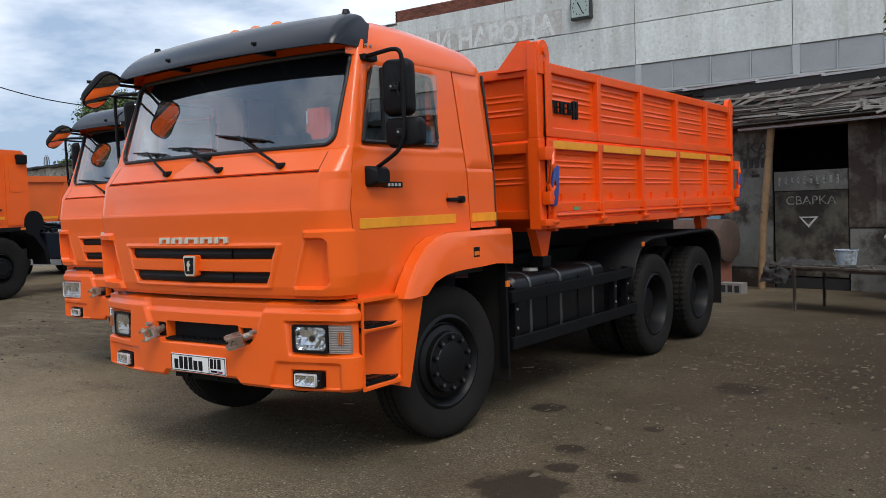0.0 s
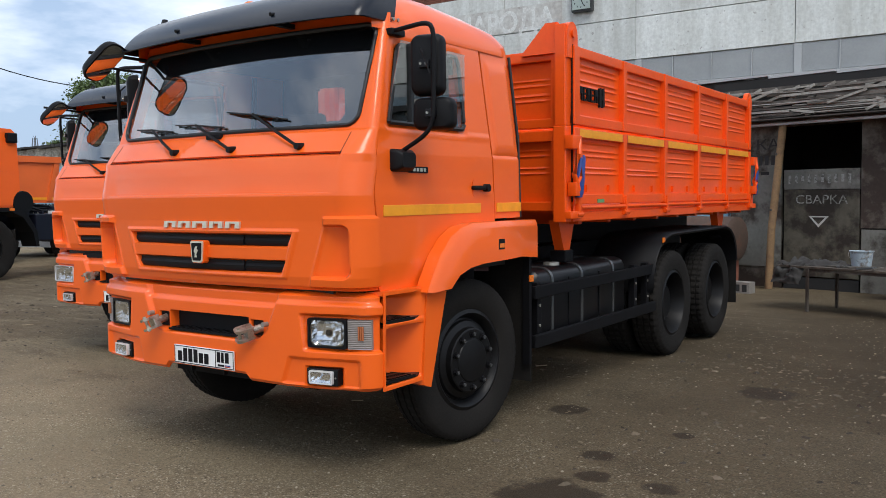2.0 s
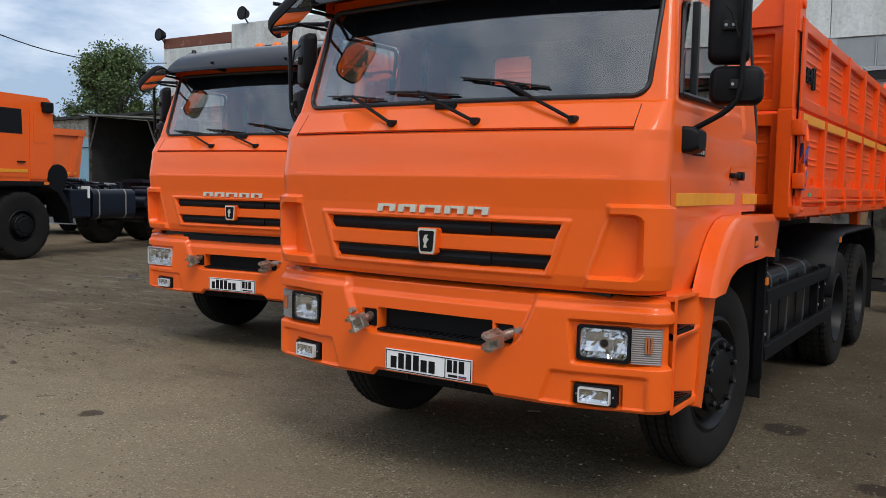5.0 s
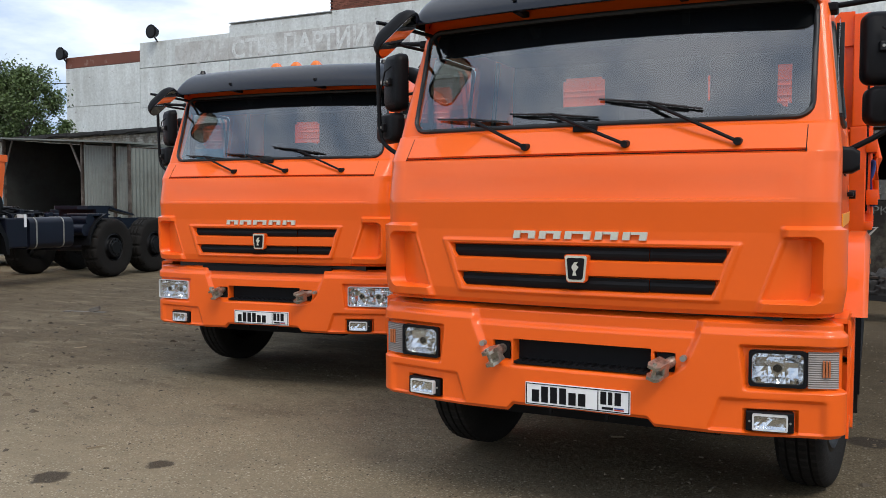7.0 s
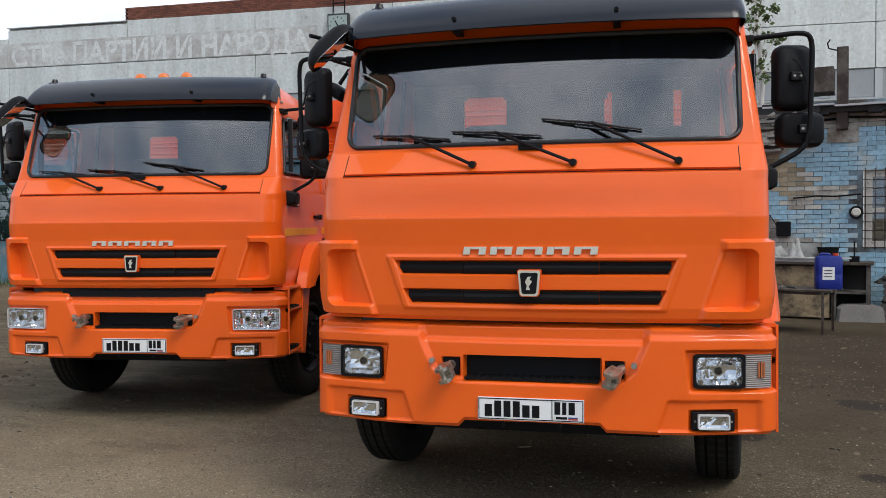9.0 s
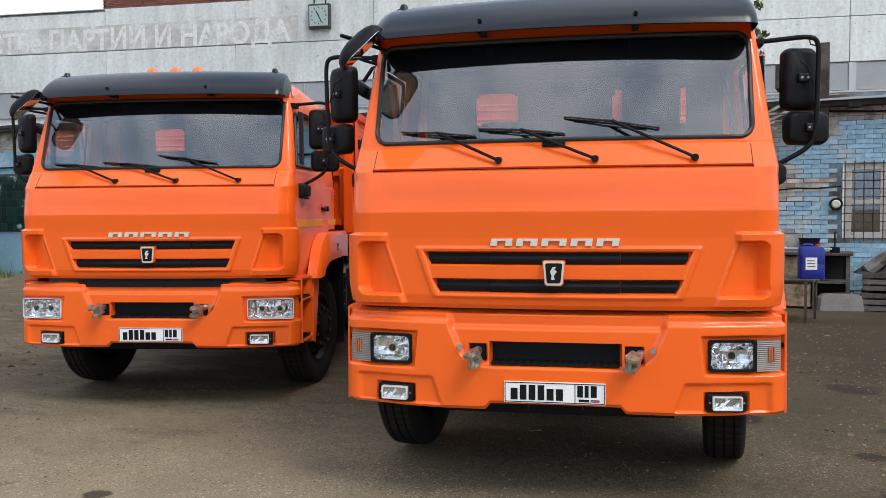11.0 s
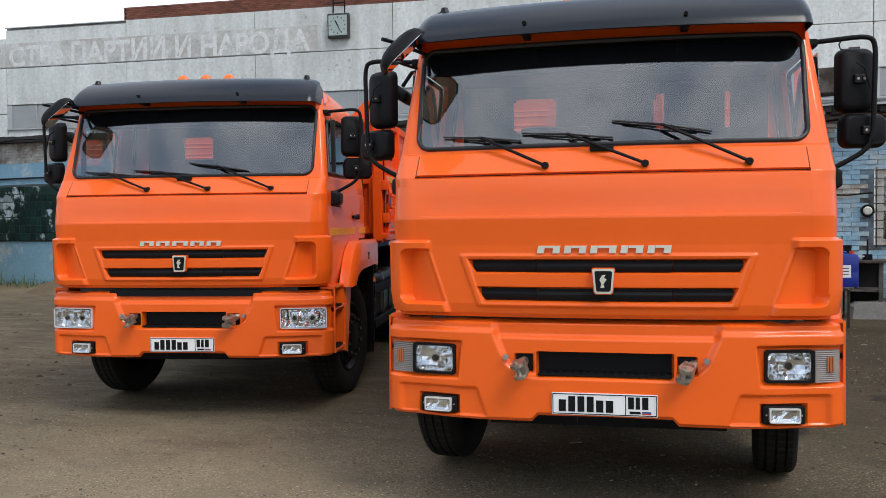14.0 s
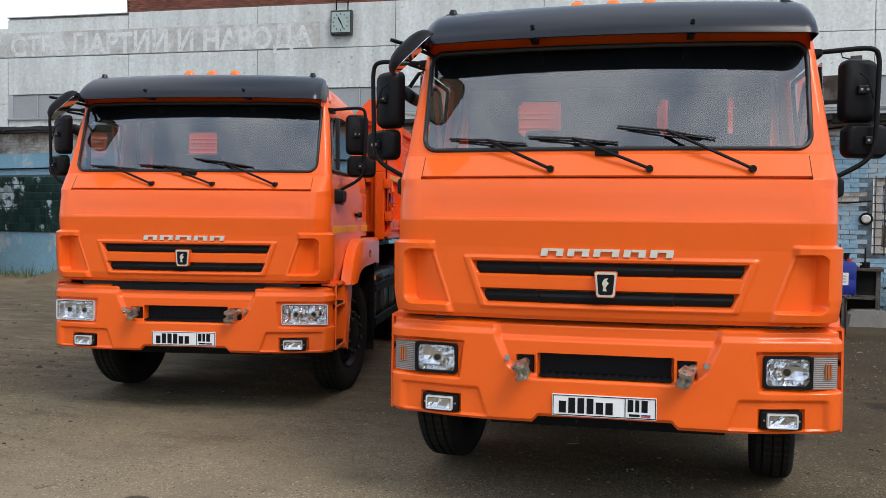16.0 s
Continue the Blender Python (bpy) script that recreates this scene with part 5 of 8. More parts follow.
    # maker's strokes on both long sides
    for sx in (-1, 1):
        for i, (a, b) in enumerate(((0.10, 0.17), (0.185, 0.235), (0.25, 0.295), (0.31, 0.375), (0.39, 0.44))):
            ya, yb = (Y0 + a + 0.03, Y0 + b + 0.03) if sx > 0 else (Y0 + 0.57 - b, Y0 + 0.57 - a)
            z = 2.275
            bm = bmesh.new()
            prism(bm, [(ya, z), (ya + 0.014, z), (ya + 0.014, z + 0.05), (yb - 0.012, z + 0.05), (yb - 0.012, z), (yb, z), (yb, z + 0.10), (ya, z + 0.10)] if i % 2 == 0 else [(ya, z), (yb, z), (yb, z + 0.014), (ya + 0.014, z + 0.014), (ya + 0.014, z + 0.045), (yb - 0.006, z + 0.045), (yb - 0.006, z + 0.058), (ya + 0.014, z + 0.058), (ya + 0.014, z + 0.087), (yb, z + 0.087), (yb, z + 0.10), (ya, z + 0.10)], "x", sx * (W - 0.03), sx * (W - 0.016))
            part("name_stroke", bm, INK, bod)
        bm = bmesh.new()
        ya = Y0 + 0.50 if sx > 0 else Y0 + 0.03
        for q in (0.0, 0.055):
            prism(bm, [(ya + q, 2.245), (ya + q + 0.04, 2.255), (ya + q + 0.035, 2.40), (ya + q - 0.005, 2.39)], "x", sx * (W - 0.03), sx * (W - 0.015))
        prism(bm, [(ya + 0.03, 2.305), (ya + 0.06, 2.305), (ya + 0.06, 2.335), (ya + 0.03, 2.335)], "x", sx * (W - 0.03), sx * (W - 0.016))
        part("maker_sign", bm, INK, bod)
        part("side_marker", boxed(sx * (W - 0.01), sx * (W + 0.006), Y0 + 0.42, Y0 + 0.54, 1.508, 1.535), GREEN_LENS, bod)
        # brackets under the body
        for y in (2.62, 6.55):
            bm = bmesh.new()
            prism(bm, [(y - 0.14, 1.38), (y + 0.14, 1.38), (y + 0.05, 1.14), (y - 0.04, 1.14)], "x", sx * 0.98, sx * 1.06)
            part("prop_bracket", bm, ORANGE_BODY, bod)
            part("prop_foot", boxed(sx * 0.95, sx * 1.08, y - 0.06, y + 0.08, 1.06, 1.15, 0.01), CHASSIS, bod)


GREEN_LENS = material("green_label", (0.12, 0.30, 0.13), 0.4)


# ---- ground ----
def ground_material():
    m = bpy.data.materials.new("packed_dirt_asphalt")
    m.use_nodes = True
    n, l = m.node_tree.nodes, m.node_tree.links
    p = n["Principled BSDF"]
    geo = n.new("ShaderNodeNewGeometry")

    def noise_at(scale, detail=6.0, rough=0.6):
        t = n.new("ShaderNodeTexNoise")
        t.inputs["Scale"].default_value, t.inputs["Detail"].default_value, t.inputs["Roughness"].default_value = scale, detail, rough
        l.new(geo.outputs["Position"], t.inputs["Vector"])
        return t.outputs["Fac"]

    def mix(fac, a, b, mode="MIX"):
        x = n.new("ShaderNodeMixRGB")
        x.blend_type = mode
        for i, v in ((0, fac), (1, a), (2, b)):
            if isinstance(v, tuple):
                x.inputs[i].default_value = (*v, 1)
            elif isinstance(v, float):
                x.inputs[i].default_value = v
            else:
                l.new(v, x.inputs[i])
        return x.outputs[0]

    def span(v, a, b, c=0.0, d=1.0):
        r = n.new("ShaderNodeMapRange")
        for k, q in zip(("From Min", "From Max", "To Min", "To Max"), (a, b, c, d)):
            r.inputs[k].default_value = q
        l.new(v, r.inputs["Value"])
        return r.outputs[0]

    base = mix(span(noise_at(0.35, 5.0), 0.38, 0.62), (0.205, 0.157, 0.094), (0.285, 0.223, 0.138))
    base = mix(span(noise_at(1.1, 8.0, 0.7), 0.48, 0.68, 0.0, 0.60), base, (0.098, 0.074, 0.047))
    base = mix(span(noise_at(5.0, 6.0, 0.7), 0.5, 0.72, 0.0, 0.5), base, (0.250, 0.196, 0.120))
    base = mix(span(noise_at(17.0, 6.0, 0.75), 0.52, 0.7, 0.0, 0.45), base, (0.135, 0.103, 0.066))
    base = mix(1.0, base, span(noise_at(60.0, 4.0, 0.75), 0.36, 0.64, 0.52, 1.48), "MULTIPLY")
    # pale dust where wheels have rolled
    d3 = n.new("ShaderNodeVectorMath")
    d3.operation = "DISTANCE"
    d3.inputs[1].default_value = (-3.4, -2.2, 0)
    l.new(geo.outputs["Position"], d3.inputs[0])
    s3 = n.new("ShaderNodeMath")
    s3.operation = "MULTIPLY_ADD"
    s3.inputs[1].default_value = 4.0
    l.new(noise_at(0.8, 8.0, 0.75), s3.inputs[0])
    l.new(d3.outputs["Value"], s3.inputs[2])
    base = mix(span(s3.outputs[0], 3.2, 7.4, 0.80, 0.0), base, (0.365, 0.296, 0.194))
    # small chips of stone pressed into the dirt
    for scale, size, share, tone in ((30.0, 0.28, 0.72, (0.54, 0.465, 0.33)), (62.0, 0.40, 0.50, (0.50, 0.43, 0.30)), (38.0, 0.30, 0.76, (0.07, 0.054, 0.034))):
        vo = n.new("ShaderNodeTexVoronoi")
        vo.inputs["Scale"].default_value = scale
        l.new(geo.outputs["Position"], vo.inputs["Vector"])
        sep = n.new("ShaderNodeSeparateColor")
        l.new(vo.outputs["Color"], sep.inputs[0])
        pick = span(sep.outputs[0], share, share + 0.02)
        dot = span(vo.outputs["Distance"], size * 0.75, size, 1.0, 0.0)
        both = n.new("ShaderNodeMath")
        both.operation = "MULTIPLY"
        l.new(pick, both.inputs[0])
        l.new(dot, both.inputs[1])
        patch = n.new("ShaderNodeMath")
        patch.operation = "MULTIPLY"
        l.new(both.outputs[0], patch.inputs[0])
        l.new(span(noise_at(0.9 + scale * 0.01, 5.0), 0.38, 0.60, 0.12, 0.95), patch.inputs[1])
        base = mix(patch.outputs[0], base, tone)
    # darker soil by the workshop side; its shade is put into the colour too
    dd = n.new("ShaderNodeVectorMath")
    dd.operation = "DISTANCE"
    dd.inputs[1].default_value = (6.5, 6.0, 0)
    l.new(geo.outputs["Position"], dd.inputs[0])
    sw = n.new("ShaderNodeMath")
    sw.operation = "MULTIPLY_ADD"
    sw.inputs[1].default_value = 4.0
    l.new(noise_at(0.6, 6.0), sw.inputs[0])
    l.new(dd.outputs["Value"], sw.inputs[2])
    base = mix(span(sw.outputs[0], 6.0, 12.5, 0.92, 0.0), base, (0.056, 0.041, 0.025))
    # damp trodden soil towards the row of parked lorries
    d2 = n.new("ShaderNodeVectorMath")
    d2.operation = "DISTANCE"
    d2.inputs[1].default_value = (-7.0, 8.0, 0)
    l.new(geo.outputs["Position"], d2.inputs[0])
    s2 = n.new("ShaderNodeMath")
    s2.operation = "MULTIPLY_ADD"
    s2.inputs[1].default_value = 5.0
    l.new(noise_at(0.9, 8.0, 0.7), s2.inputs[0])
    l.new(d2.outputs["Value"], s2.inputs[2])
    base = mix(span(s2.outputs[0], 7.5, 12.0, 0.62, 0.0), base, (0.078, 0.059, 0.038))
    # crumbled ridges pushed up by wheels
    flat = n.new("ShaderNodeMapping")
    flat.inputs["Scale"].default_value = (0.75, 2.6, 1.0)
    flat.inputs["Rotation"].default_value = (0, 0, 0.30)
    l.new(geo.outputs["Position"], flat.inputs["Vector"])
    ridge = n.new("ShaderNodeTexNoise")
    ridge.inputs["Scale"].default_value, ridge.inputs["Detail"].default_value, ridge.inputs["Roughness"].default_value = 1.5, 9.0, 0.72
    l.new(flat.outputs[0], ridge.inputs["Vector"])
    rm = n.new("ShaderNodeMath")
    rm.operation = "MULTIPLY"
    l.new(span(ridge.outputs["Fac"], 0.52, 0.60, 0.0, 0.85), rm.inputs[0])
    l.new(span(s2.outputs[0], 6.0, 11.5, 1.0, 0.12), rm.inputs[1])
    base = mix(rm.outputs[0], base, (0.088, 0.066, 0.043))
    pale = n.new("ShaderNodeMath")
    pale.operation = "MULTIPLY"
    l.new(span(ridge.outputs["Fac"], 0.46, 0.38, 0.0, 0.55), pale.inputs[0])
    l.new(span(s2.outputs[0], 7.0, 12.5, 1.0, 0.0), pale.inputs[1])
    base = mix(pale.outputs[0], base, (0.270, 0.215, 0.138))
    # grey dust over everything
    base = mix(1.0, base, (0.76, 0.77, 0.79), "MULTIPLY")
    # oil spots
    total = None
    wob = noise_at(8.0, 7.0, 0.7)
    for x, y, r in SPOTS:
        d = n.new("ShaderNodeVectorMath")
        d.operation = "DISTANCE"
        d.inputs[1].default_value = (x, y, 0)
        l.new(geo.outputs["Position"], d.inputs[0])
        a = n.new("ShaderNodeMath")
        a.operation = "MULTIPLY_ADD"
        a.inputs[1].default_value, a.inputs[2].default_value = 1.3 * r, -0.65 * r
        l.new(wob, a.inputs[0])
        s = n.new("ShaderNodeMath")
        s.operation = "ADD"
        l.new(d.outputs["Value"], s.inputs[0])
        l.new(a.outputs[0], s.inputs[1])
        k = span(s.outputs[0], r * 0.78, r * 1.0, 1.0, 0.0)
        if total is None:
            total = k
        else:
            t = n.new("ShaderNodeMath")
            t.operation = "MAXIMUM"
            l.new(total, t.inputs[0])
            l.new(k, t.inputs[1])
            total = t.outputs[0]
    f = n.new("ShaderNodeMath")
    f.operation = "MULTIPLY"
    f.inputs[1].default_value = 0.82
    l.new(total, f.inputs[0])
    base = mix(f.outputs[0], base, (0.030, 0.022, 0.015))
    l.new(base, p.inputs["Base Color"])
    p.inputs["Specular IOR Level"].default_value = 0.12
    rr = span(total, 0.0, 1.0, 0.9, 0.7)
    l.new(rr, p.inputs["Roughness"])
    b1 = n.new("ShaderNodeBump")
    b1.inputs["Strength"].default_value, b1.inputs["Distance"].default_value = 1.0, 0.02
    l.new(noise_at(13.0, 10.0, 0.72), b1.inputs["Height"])
    l.new(b1.outputs[0], p.inputs["Normal"])
    return m


SPOTS = [(1.26, 2.23, 0.16), (2.33, 3.52, 0.24), (1.90, 1.34, 0.12), (2.03, 0.97, 0.11), (1.99, 0.54, 0.30), (2.18, 2.01, 0.08), (-2.92, -0.60, 0.12), (-2.55, -0.13, 0.09),
         (2.41, 0.98, 0.10), (3.6, 6.2, 0.3)]


def ground_z(x, y):
    z = 0.025 * noise.noise(Vector((x * 0.35, y * 0.35, 0))) + 0.012 * noise.noise(Vector((x * 1.3, y * 1.3, 4))) + 0.006 * noise.noise(Vector((x * 4.1, y * 4.1, 9)))
    rough = max(0.0, 1 - math.hypot(x + 7.0, y - 5.0) / 7.5)
    return z + 0.012 + rough * (0.030 * abs(noise.noise(Vector((x * 1.1, y * 3.0, 2)))) + 0.014 * noise.noise(Vector((x * 5.5, y * 7.5, 6))))


gx = [-2000, -600, -200, -90, -60, -45, -35] + steps(-28, -8, 50) + steps(-7.8, 7, 185) + [7.5, 8.5, 10, 13, 18, 30, 60, 200, 600, 2000]
gy = [-2000, -600, -150, -50, -20, -12, -8] + steps(-6, 6, 150) + steps(6.15, 20, 70) + [22, 26, 35, 60, 200, 600, 2000]
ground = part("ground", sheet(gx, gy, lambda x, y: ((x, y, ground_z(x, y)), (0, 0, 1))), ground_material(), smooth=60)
tagged(ground, "packed brown dirt and worn asphalt yard with oil spots", "ground", kind="structure")

# ---- the far workshop hall of concrete panels ----
CONCRETE = material("white_painted_concrete", (0.65, 0.675, 0.655), 0.85, second=(0.46, 0.46, 0.435), edge=(0.56, 0.76), scale=0.8, vary=0.10, fine=0.17, bump=0.4, bump_scale=30, island=0.06, pits=0.55, streaks=0.45)
FILM = material("dull_film_glazing", (0.29, 0.305, 0.31), 0.35, vary=0.12, scale=1.5, fine=0.06)
ZINC = material("weathered_zinc", (0.42, 0.43, 0.43), 0.5, metal=0.4, vary=0.12, scale=2)
BRICK_RED = material("red_brick", (0.17, 0.062, 0.04), 0.9, vary=0.25, scale=3, fine=0.2, island=0.25)
FADED = material("faded_letter_paint", (0.64, 0.655, 0.635), 0.85, second=(0.48, 0.465, 0.44), edge=(0.50, 0.66), scale=1.5, fine=0.2, pits=0.5)
LETTER_FIELD = material("grey_letter_field", (0.44, 0.425, 0.40), 0.88, second=(0.58, 0.59, 0.565), edge=(0.44, 0.60), scale=0.7, fine=0.18, pits=0.4)
WY = 30.0
hall = part("wall_north", boxed(-39.0, 38.0, WY + 0.14, WY + 14, 0, 8.9), CONCRETE)
tagged(hall, "pale concrete panel wall of a workshop hall", "wall", kind="structure")
part("hall_top", boxed(-27.5, 38.0, WY + 0.14, WY + 14, 8.9, 10.45), CONCRETE, hall)
part("hall_top", boxed(-33.45, -27.5, WY + 0.14, WY + 14, 8.9, 9.98), CONCRETE, hall)
seams = [-39.0, -33.45] + [-27.45 + 6.05 * i for i in range(12)]
for i, (a, b) in enumerate(zip(seams, seams[1:])):
    top = 9.02 if i == 0 else (10.0 if i == 1 else (10.36 if i == 2 else 10.50))
    rows = [(0.4, 2.6), (2.62, 4.2), (4.22, 5.93), (7.02, 8.66), (8.69, top)] if i > 0 else [(0.4, 4.2), (4.22, 6.9), (6.92, top)]
    if i == 1:
        rows = [(0.4, 4.2), (4.22, 6.60), (6.62, 8.66), (8.69, top)]
    for z0, z1 in rows:
        part("concrete_panel", boxed(a + 0.012, b - 0.012, WY - 0.02 + 0.012 * random.random(), WY + 0.16, z0, z1, 0.012), CONCRETE, hall)
    if i >= 2:
        m_ = 4
        for k in range(m_):
            x0, x1 = a + (b - a) * k / m_, a + (b - a) * (k + 1) / m_
            part("glazing_pane", boxed(x0 + 0.03, x1 - 0.03, WY + 0.03, WY + 0.12, 5.98, 6.98), FILM, hall)
            part("mullion", boxed(x0 - 0.02, x0 + 0.02 + (0.22 if k == 0 else 0), WY - 0.01, WY + 0.10, 5.95, 7.0), ZINC, hall)
        part("window_sill", boxed(a, b, WY - 0.10, WY + 0.12, 5.88, 5.95), ZINC, hall)
# brick courses along the roofline
def roof_bricks(x0, x1, z0, z1):
    bm = bmesh.new()
    rows = int((z1 - z0) / 0.077)
    for r in range(rows):
        x = x0 + (0.13 if r % 2 else 0.0)
        while x < x1 - 0.1:
            box(bm, x, min(x + 0.25, x1), WY + 0.02 + 0.006 * random.random(), WY + 0.2, z0 + r * 0.077, z0 + r * 0.077 + 0.066)
            x += 0.26
    return bm
par = part("parapet", roof_bricks(-21.5, -1.0, 10.52, 11.06), BRICK_RED, hall, "dark red brick parapet")
par["kind"] = "stuff"
part("parapet_mortar", boxed(-21.5, 8.6, WY + 0.06, WY + 0.3, 10.5, 11.05), INK, hall)
part("parapet_band", boxed(-39.0, -33.45, WY - 0.02, WY + 0.2, 9.04, 9.62, 0.01), material("rusty_parapet_band", (0.16, 0.055, 0.035), 0.8, second=(0.30, 0.20, 0.16), edge=(0.58, 0.75), scale=2.0, vary=0.2), hall, "rust-red roofline band")
part("parapet_cap", boxed(-27.45, -21.4, WY - 0.06, WY + 0.3, 10.455, 10.49), ZINC, hall)
# faded lettering on a grey field
part("letter_field", boxed(-31.0, -12.55, WY - 0.025, WY - 0.002, 8.72, 9.78), LETTER_FIELD, hall)
sign = lettering("CTBe ПAPTИИ И HAPOДA", 1.28, FADED, "faded_slogan", Matrix.Translation((-27.12, WY - 0.032, 8.74)), hall, "faded white painted slogan letters", depth=0.01, stretch=0.86, bold=0.032)
xs_ = [v.co.x for v in sign.data.vertices]
fit_x = (-12.87 + 27.27) / (max(xs_) - min(xs_))
for v in sign.data.vertices:
    v.co.x = -27.27 + (v.co.x - min(xs_)) * fit_x
old = lettering("EДИH", 1.28, material("nearly_gone_letter_paint", (0.53, 0.53, 0.51), 0.88, second=(0.47, 0.46, 0.43), edge=(0.45, 0.60), scale=1.6, fine=0.1), "gone_slogan", Matrix.Translation((-31.1, WY - 0.032, 8.74)), hall, "almost gone painted letters", depth=0.01, stretch=0.86, bold=0.03)
xs_ = [v.co.x for v in old.data.vertices]
for v in old.data.vertices:
    v.co.x = -30.95 + (v.co.x - min(xs_)) * 3.45 / (max(xs_) - min(xs_))
# clock
clock = thing("wall_clock", "square black wall clock with a pale green dial", "clock")
part("clock_case", boxed(-12.02, -11.10, WY - 0.26, WY - 0.03, 9.15, 10.15, 0.03), material("clock_case_grey", (0.03, 0.033, 0.033), 0.5, vary=0.2, scale=3), clock)
part("dial", boxed(-11.95, -11.17, WY - 0.312, WY - 0.25, 9.24, 10.06, 0.0), material("clock_dial", (0.34, 0.41, 0.385), 0.5, vary=0.08, scale=4), clock)
for i in range(12):
    a = radians(30 * i)
    c = (-11.56 + 0.32 * math.sin(a), 9.65 + 0.33 * math.cos(a))
    part("hour_mark", boxed(c[0] - 0.018, c[0] + 0.018, WY - 0.318, WY - 0.31, c[1] - 0.03, c[1] + 0.03), INK, clock)
for ang, ln, w in ((-28, 0.22, 0.022), (155, 0.30, 0.015)):
    bm = bmesh.new()
    box(bm, -w, w, WY - 0.326, WY - 0.318, -0.05, ln, 0.0, Matrix.Translation((-11.56, 0, 9.65)) @ pose(0, 0, 0, 0, ang))
    part("clock_hand", bm, INK, clock)
bm = bmesh.new()
for x in (-11.80, -11.30):
    tube(bm, [(x, WY - 0.15, 10.18), (x, WY - 0.12, 10.75)], 0.03, 6)
tube(bm, [(-11.80, WY - 0.13, 10.6), (-11.30, WY - 0.13, 10.6)], 0.03, 6)
part("clock_hanger", bm, INK, clock)
# floodlights on the roofline
for x, z in ((-32.2, 10.42), (-38.9, 9.80)):
    fl = thing("floodlight", "round black floodlight on the roof edge", "floodlight", "roof floodlights")
    bm = bmesh.new()
    cyl(bm, (x, WY - 0.45, z), (x, WY - 0.1, z), 0.36, 0.22, 20)
    part("lamp_head", bm, INK, fl, smooth=30)
    bm = bmesh.new()
    cyl(bm, (x, WY - 0.475, z), (x, WY - 0.452, z), 0.28, 0.28, 20)
    part("lamp_glass", bm, BLACK_GLOSS, fl)
    bm = bmesh.new()
    tube(bm, [(x, WY - 0.2, z - 0.25), (x, WY + 0.05, z - 0.5)], 0.04, 6)
    part("bracket", bm, INK, fl)

# ---- the low workshop in front of the hall ----
LB = Matrix.Translation((1.0, 11.5, 0)) @ pose(0, 0, 0, 0, 0, -14)


def low(name, bm, mat, parent=None, label="", smooth=False):
    """A part in the frame of the low workshop: x along its front, y into it."""
    bmesh.ops.transform(bm, matrix=LB, verts=bm.verts)
    return part(name, bm, mat, parent, label, smooth)


def lroof(x):
    return 3.47 - 0.019 * (x - 1) - 0.0125 * max(0.0, min(x, 2.5) + 10)


PLASTER_BLUE = material("flaking_blue_plaster", (0.21, 0.385, 0.49), 0.85, second=(0.50, 0.53, 0.52), edge=(0.54, 0.64), scale=1.4, vary=0.15, fine=0.12, bump=0.3, bump_scale=30)
BRICK_GREY = material("grey_white_brick", (0.44, 0.42, 0.37), 0.9, second=(0.21, 0.175, 0.135), edge=(0.46, 0.62), scale=2.6, vary=0.15, fine=0.15, world_space=True, island=0.2, bump=0.3, bump_scale=60)
BRICK_BLUE = material("peeling_blue_brick", (0.29, 0.46, 0.56), 0.85, second=(0.47, 0.50, 0.47), edge=(0.50, 0.66), scale=1.7, vary=0.16, fine=0.25, world_space=True, island=0.12, bump=0.35, bump_scale=70)
MORTAR = material("old_mortar", (0.19, 0.18, 0.16), 0.95, vary=0.2, scale=5)
BITUMEN = material("bitumen_roof", (0.022, 0.021, 0.020), 0.9, vary=0.3, scale=3, fine=0.2)
SHEET_GREY = material("stained_sheet_metal", (0.165, 0.162, 0.142), 0.8, second=(0.034, 0.026, 0.018), edge=(0.48, 0.62), scale=1.9, vary=0.35, fine=0.15, bump=0.2, bump_scale=20)
RUST = material("rusty_sheet", (0.040, 0.027, 0.020), 0.85, second=(0.115, 0.100, 0.082), edge=(0.47, 0.60), scale=2.0, vary=0.25, fine=0.15)
WOOD_OLD = material("weathered_timber", (0.135, 0.122, 0.105), 0.9, second=(0.04, 0.035, 0.030), edge=(0.4, 0.7), scale=4, vary=0.2, fine=0.2, island=0.3)
WOOD_POST = material("pine_post", (0.27, 0.17, 0.085), 0.85, second=(0.16, 0.10, 0.06), edge=(0.45, 0.7), scale=5, vary=0.15, fine=0.15)
# near-black colour that stands in for the shade inside and behind things
INSIDE_SHADE = material("near_black_inside_shade", (0.02, 0.02, 0.02), 0.95, vary=0.2, scale=2)

wl_ = low("wall_low", boxed(-46, -1.35, 0, 0.35, 0, 3.2), PLASTER_BLUE)
tagged(wl_, "low workshop wall of flaking blue plaster under grey brick", "wall", kind="structure")
bm = bmesh.new()
prism(bm, [(-46, 3.2), (-1.35, 3.2), (-1.35, lroof(-1.35) - 0.02), (-46, lroof(-46) - 0.02)], "y", 0.02, 0.33)
low("brick_backing", bm, MORTAR, wl_)
bm = bmesh.new()
for r in range(14):
    z = 3.2 + r * 0.077
    x = -46 + (0.13 if r % 2 else 0)
    while x < -1.5:
        if z + 0.07 < lroof(x) - 0.03:
            box(bm, x, x + 0.25, -0.005 + 0.008 * random.random(), 0.06, z + 0.004, z + 0.072)
        x += 0.26
st = low("brick_course", bm, BRICK_GREY, wl_)
st["kind"] = "stuff"
low("cable_line", tube(bmesh.new(), [(-46, -0.03, 2.86), (-15, -0.03, 2.80), (-1.4, -0.03, 2.7)], 0.02, 6), INK, wl_)
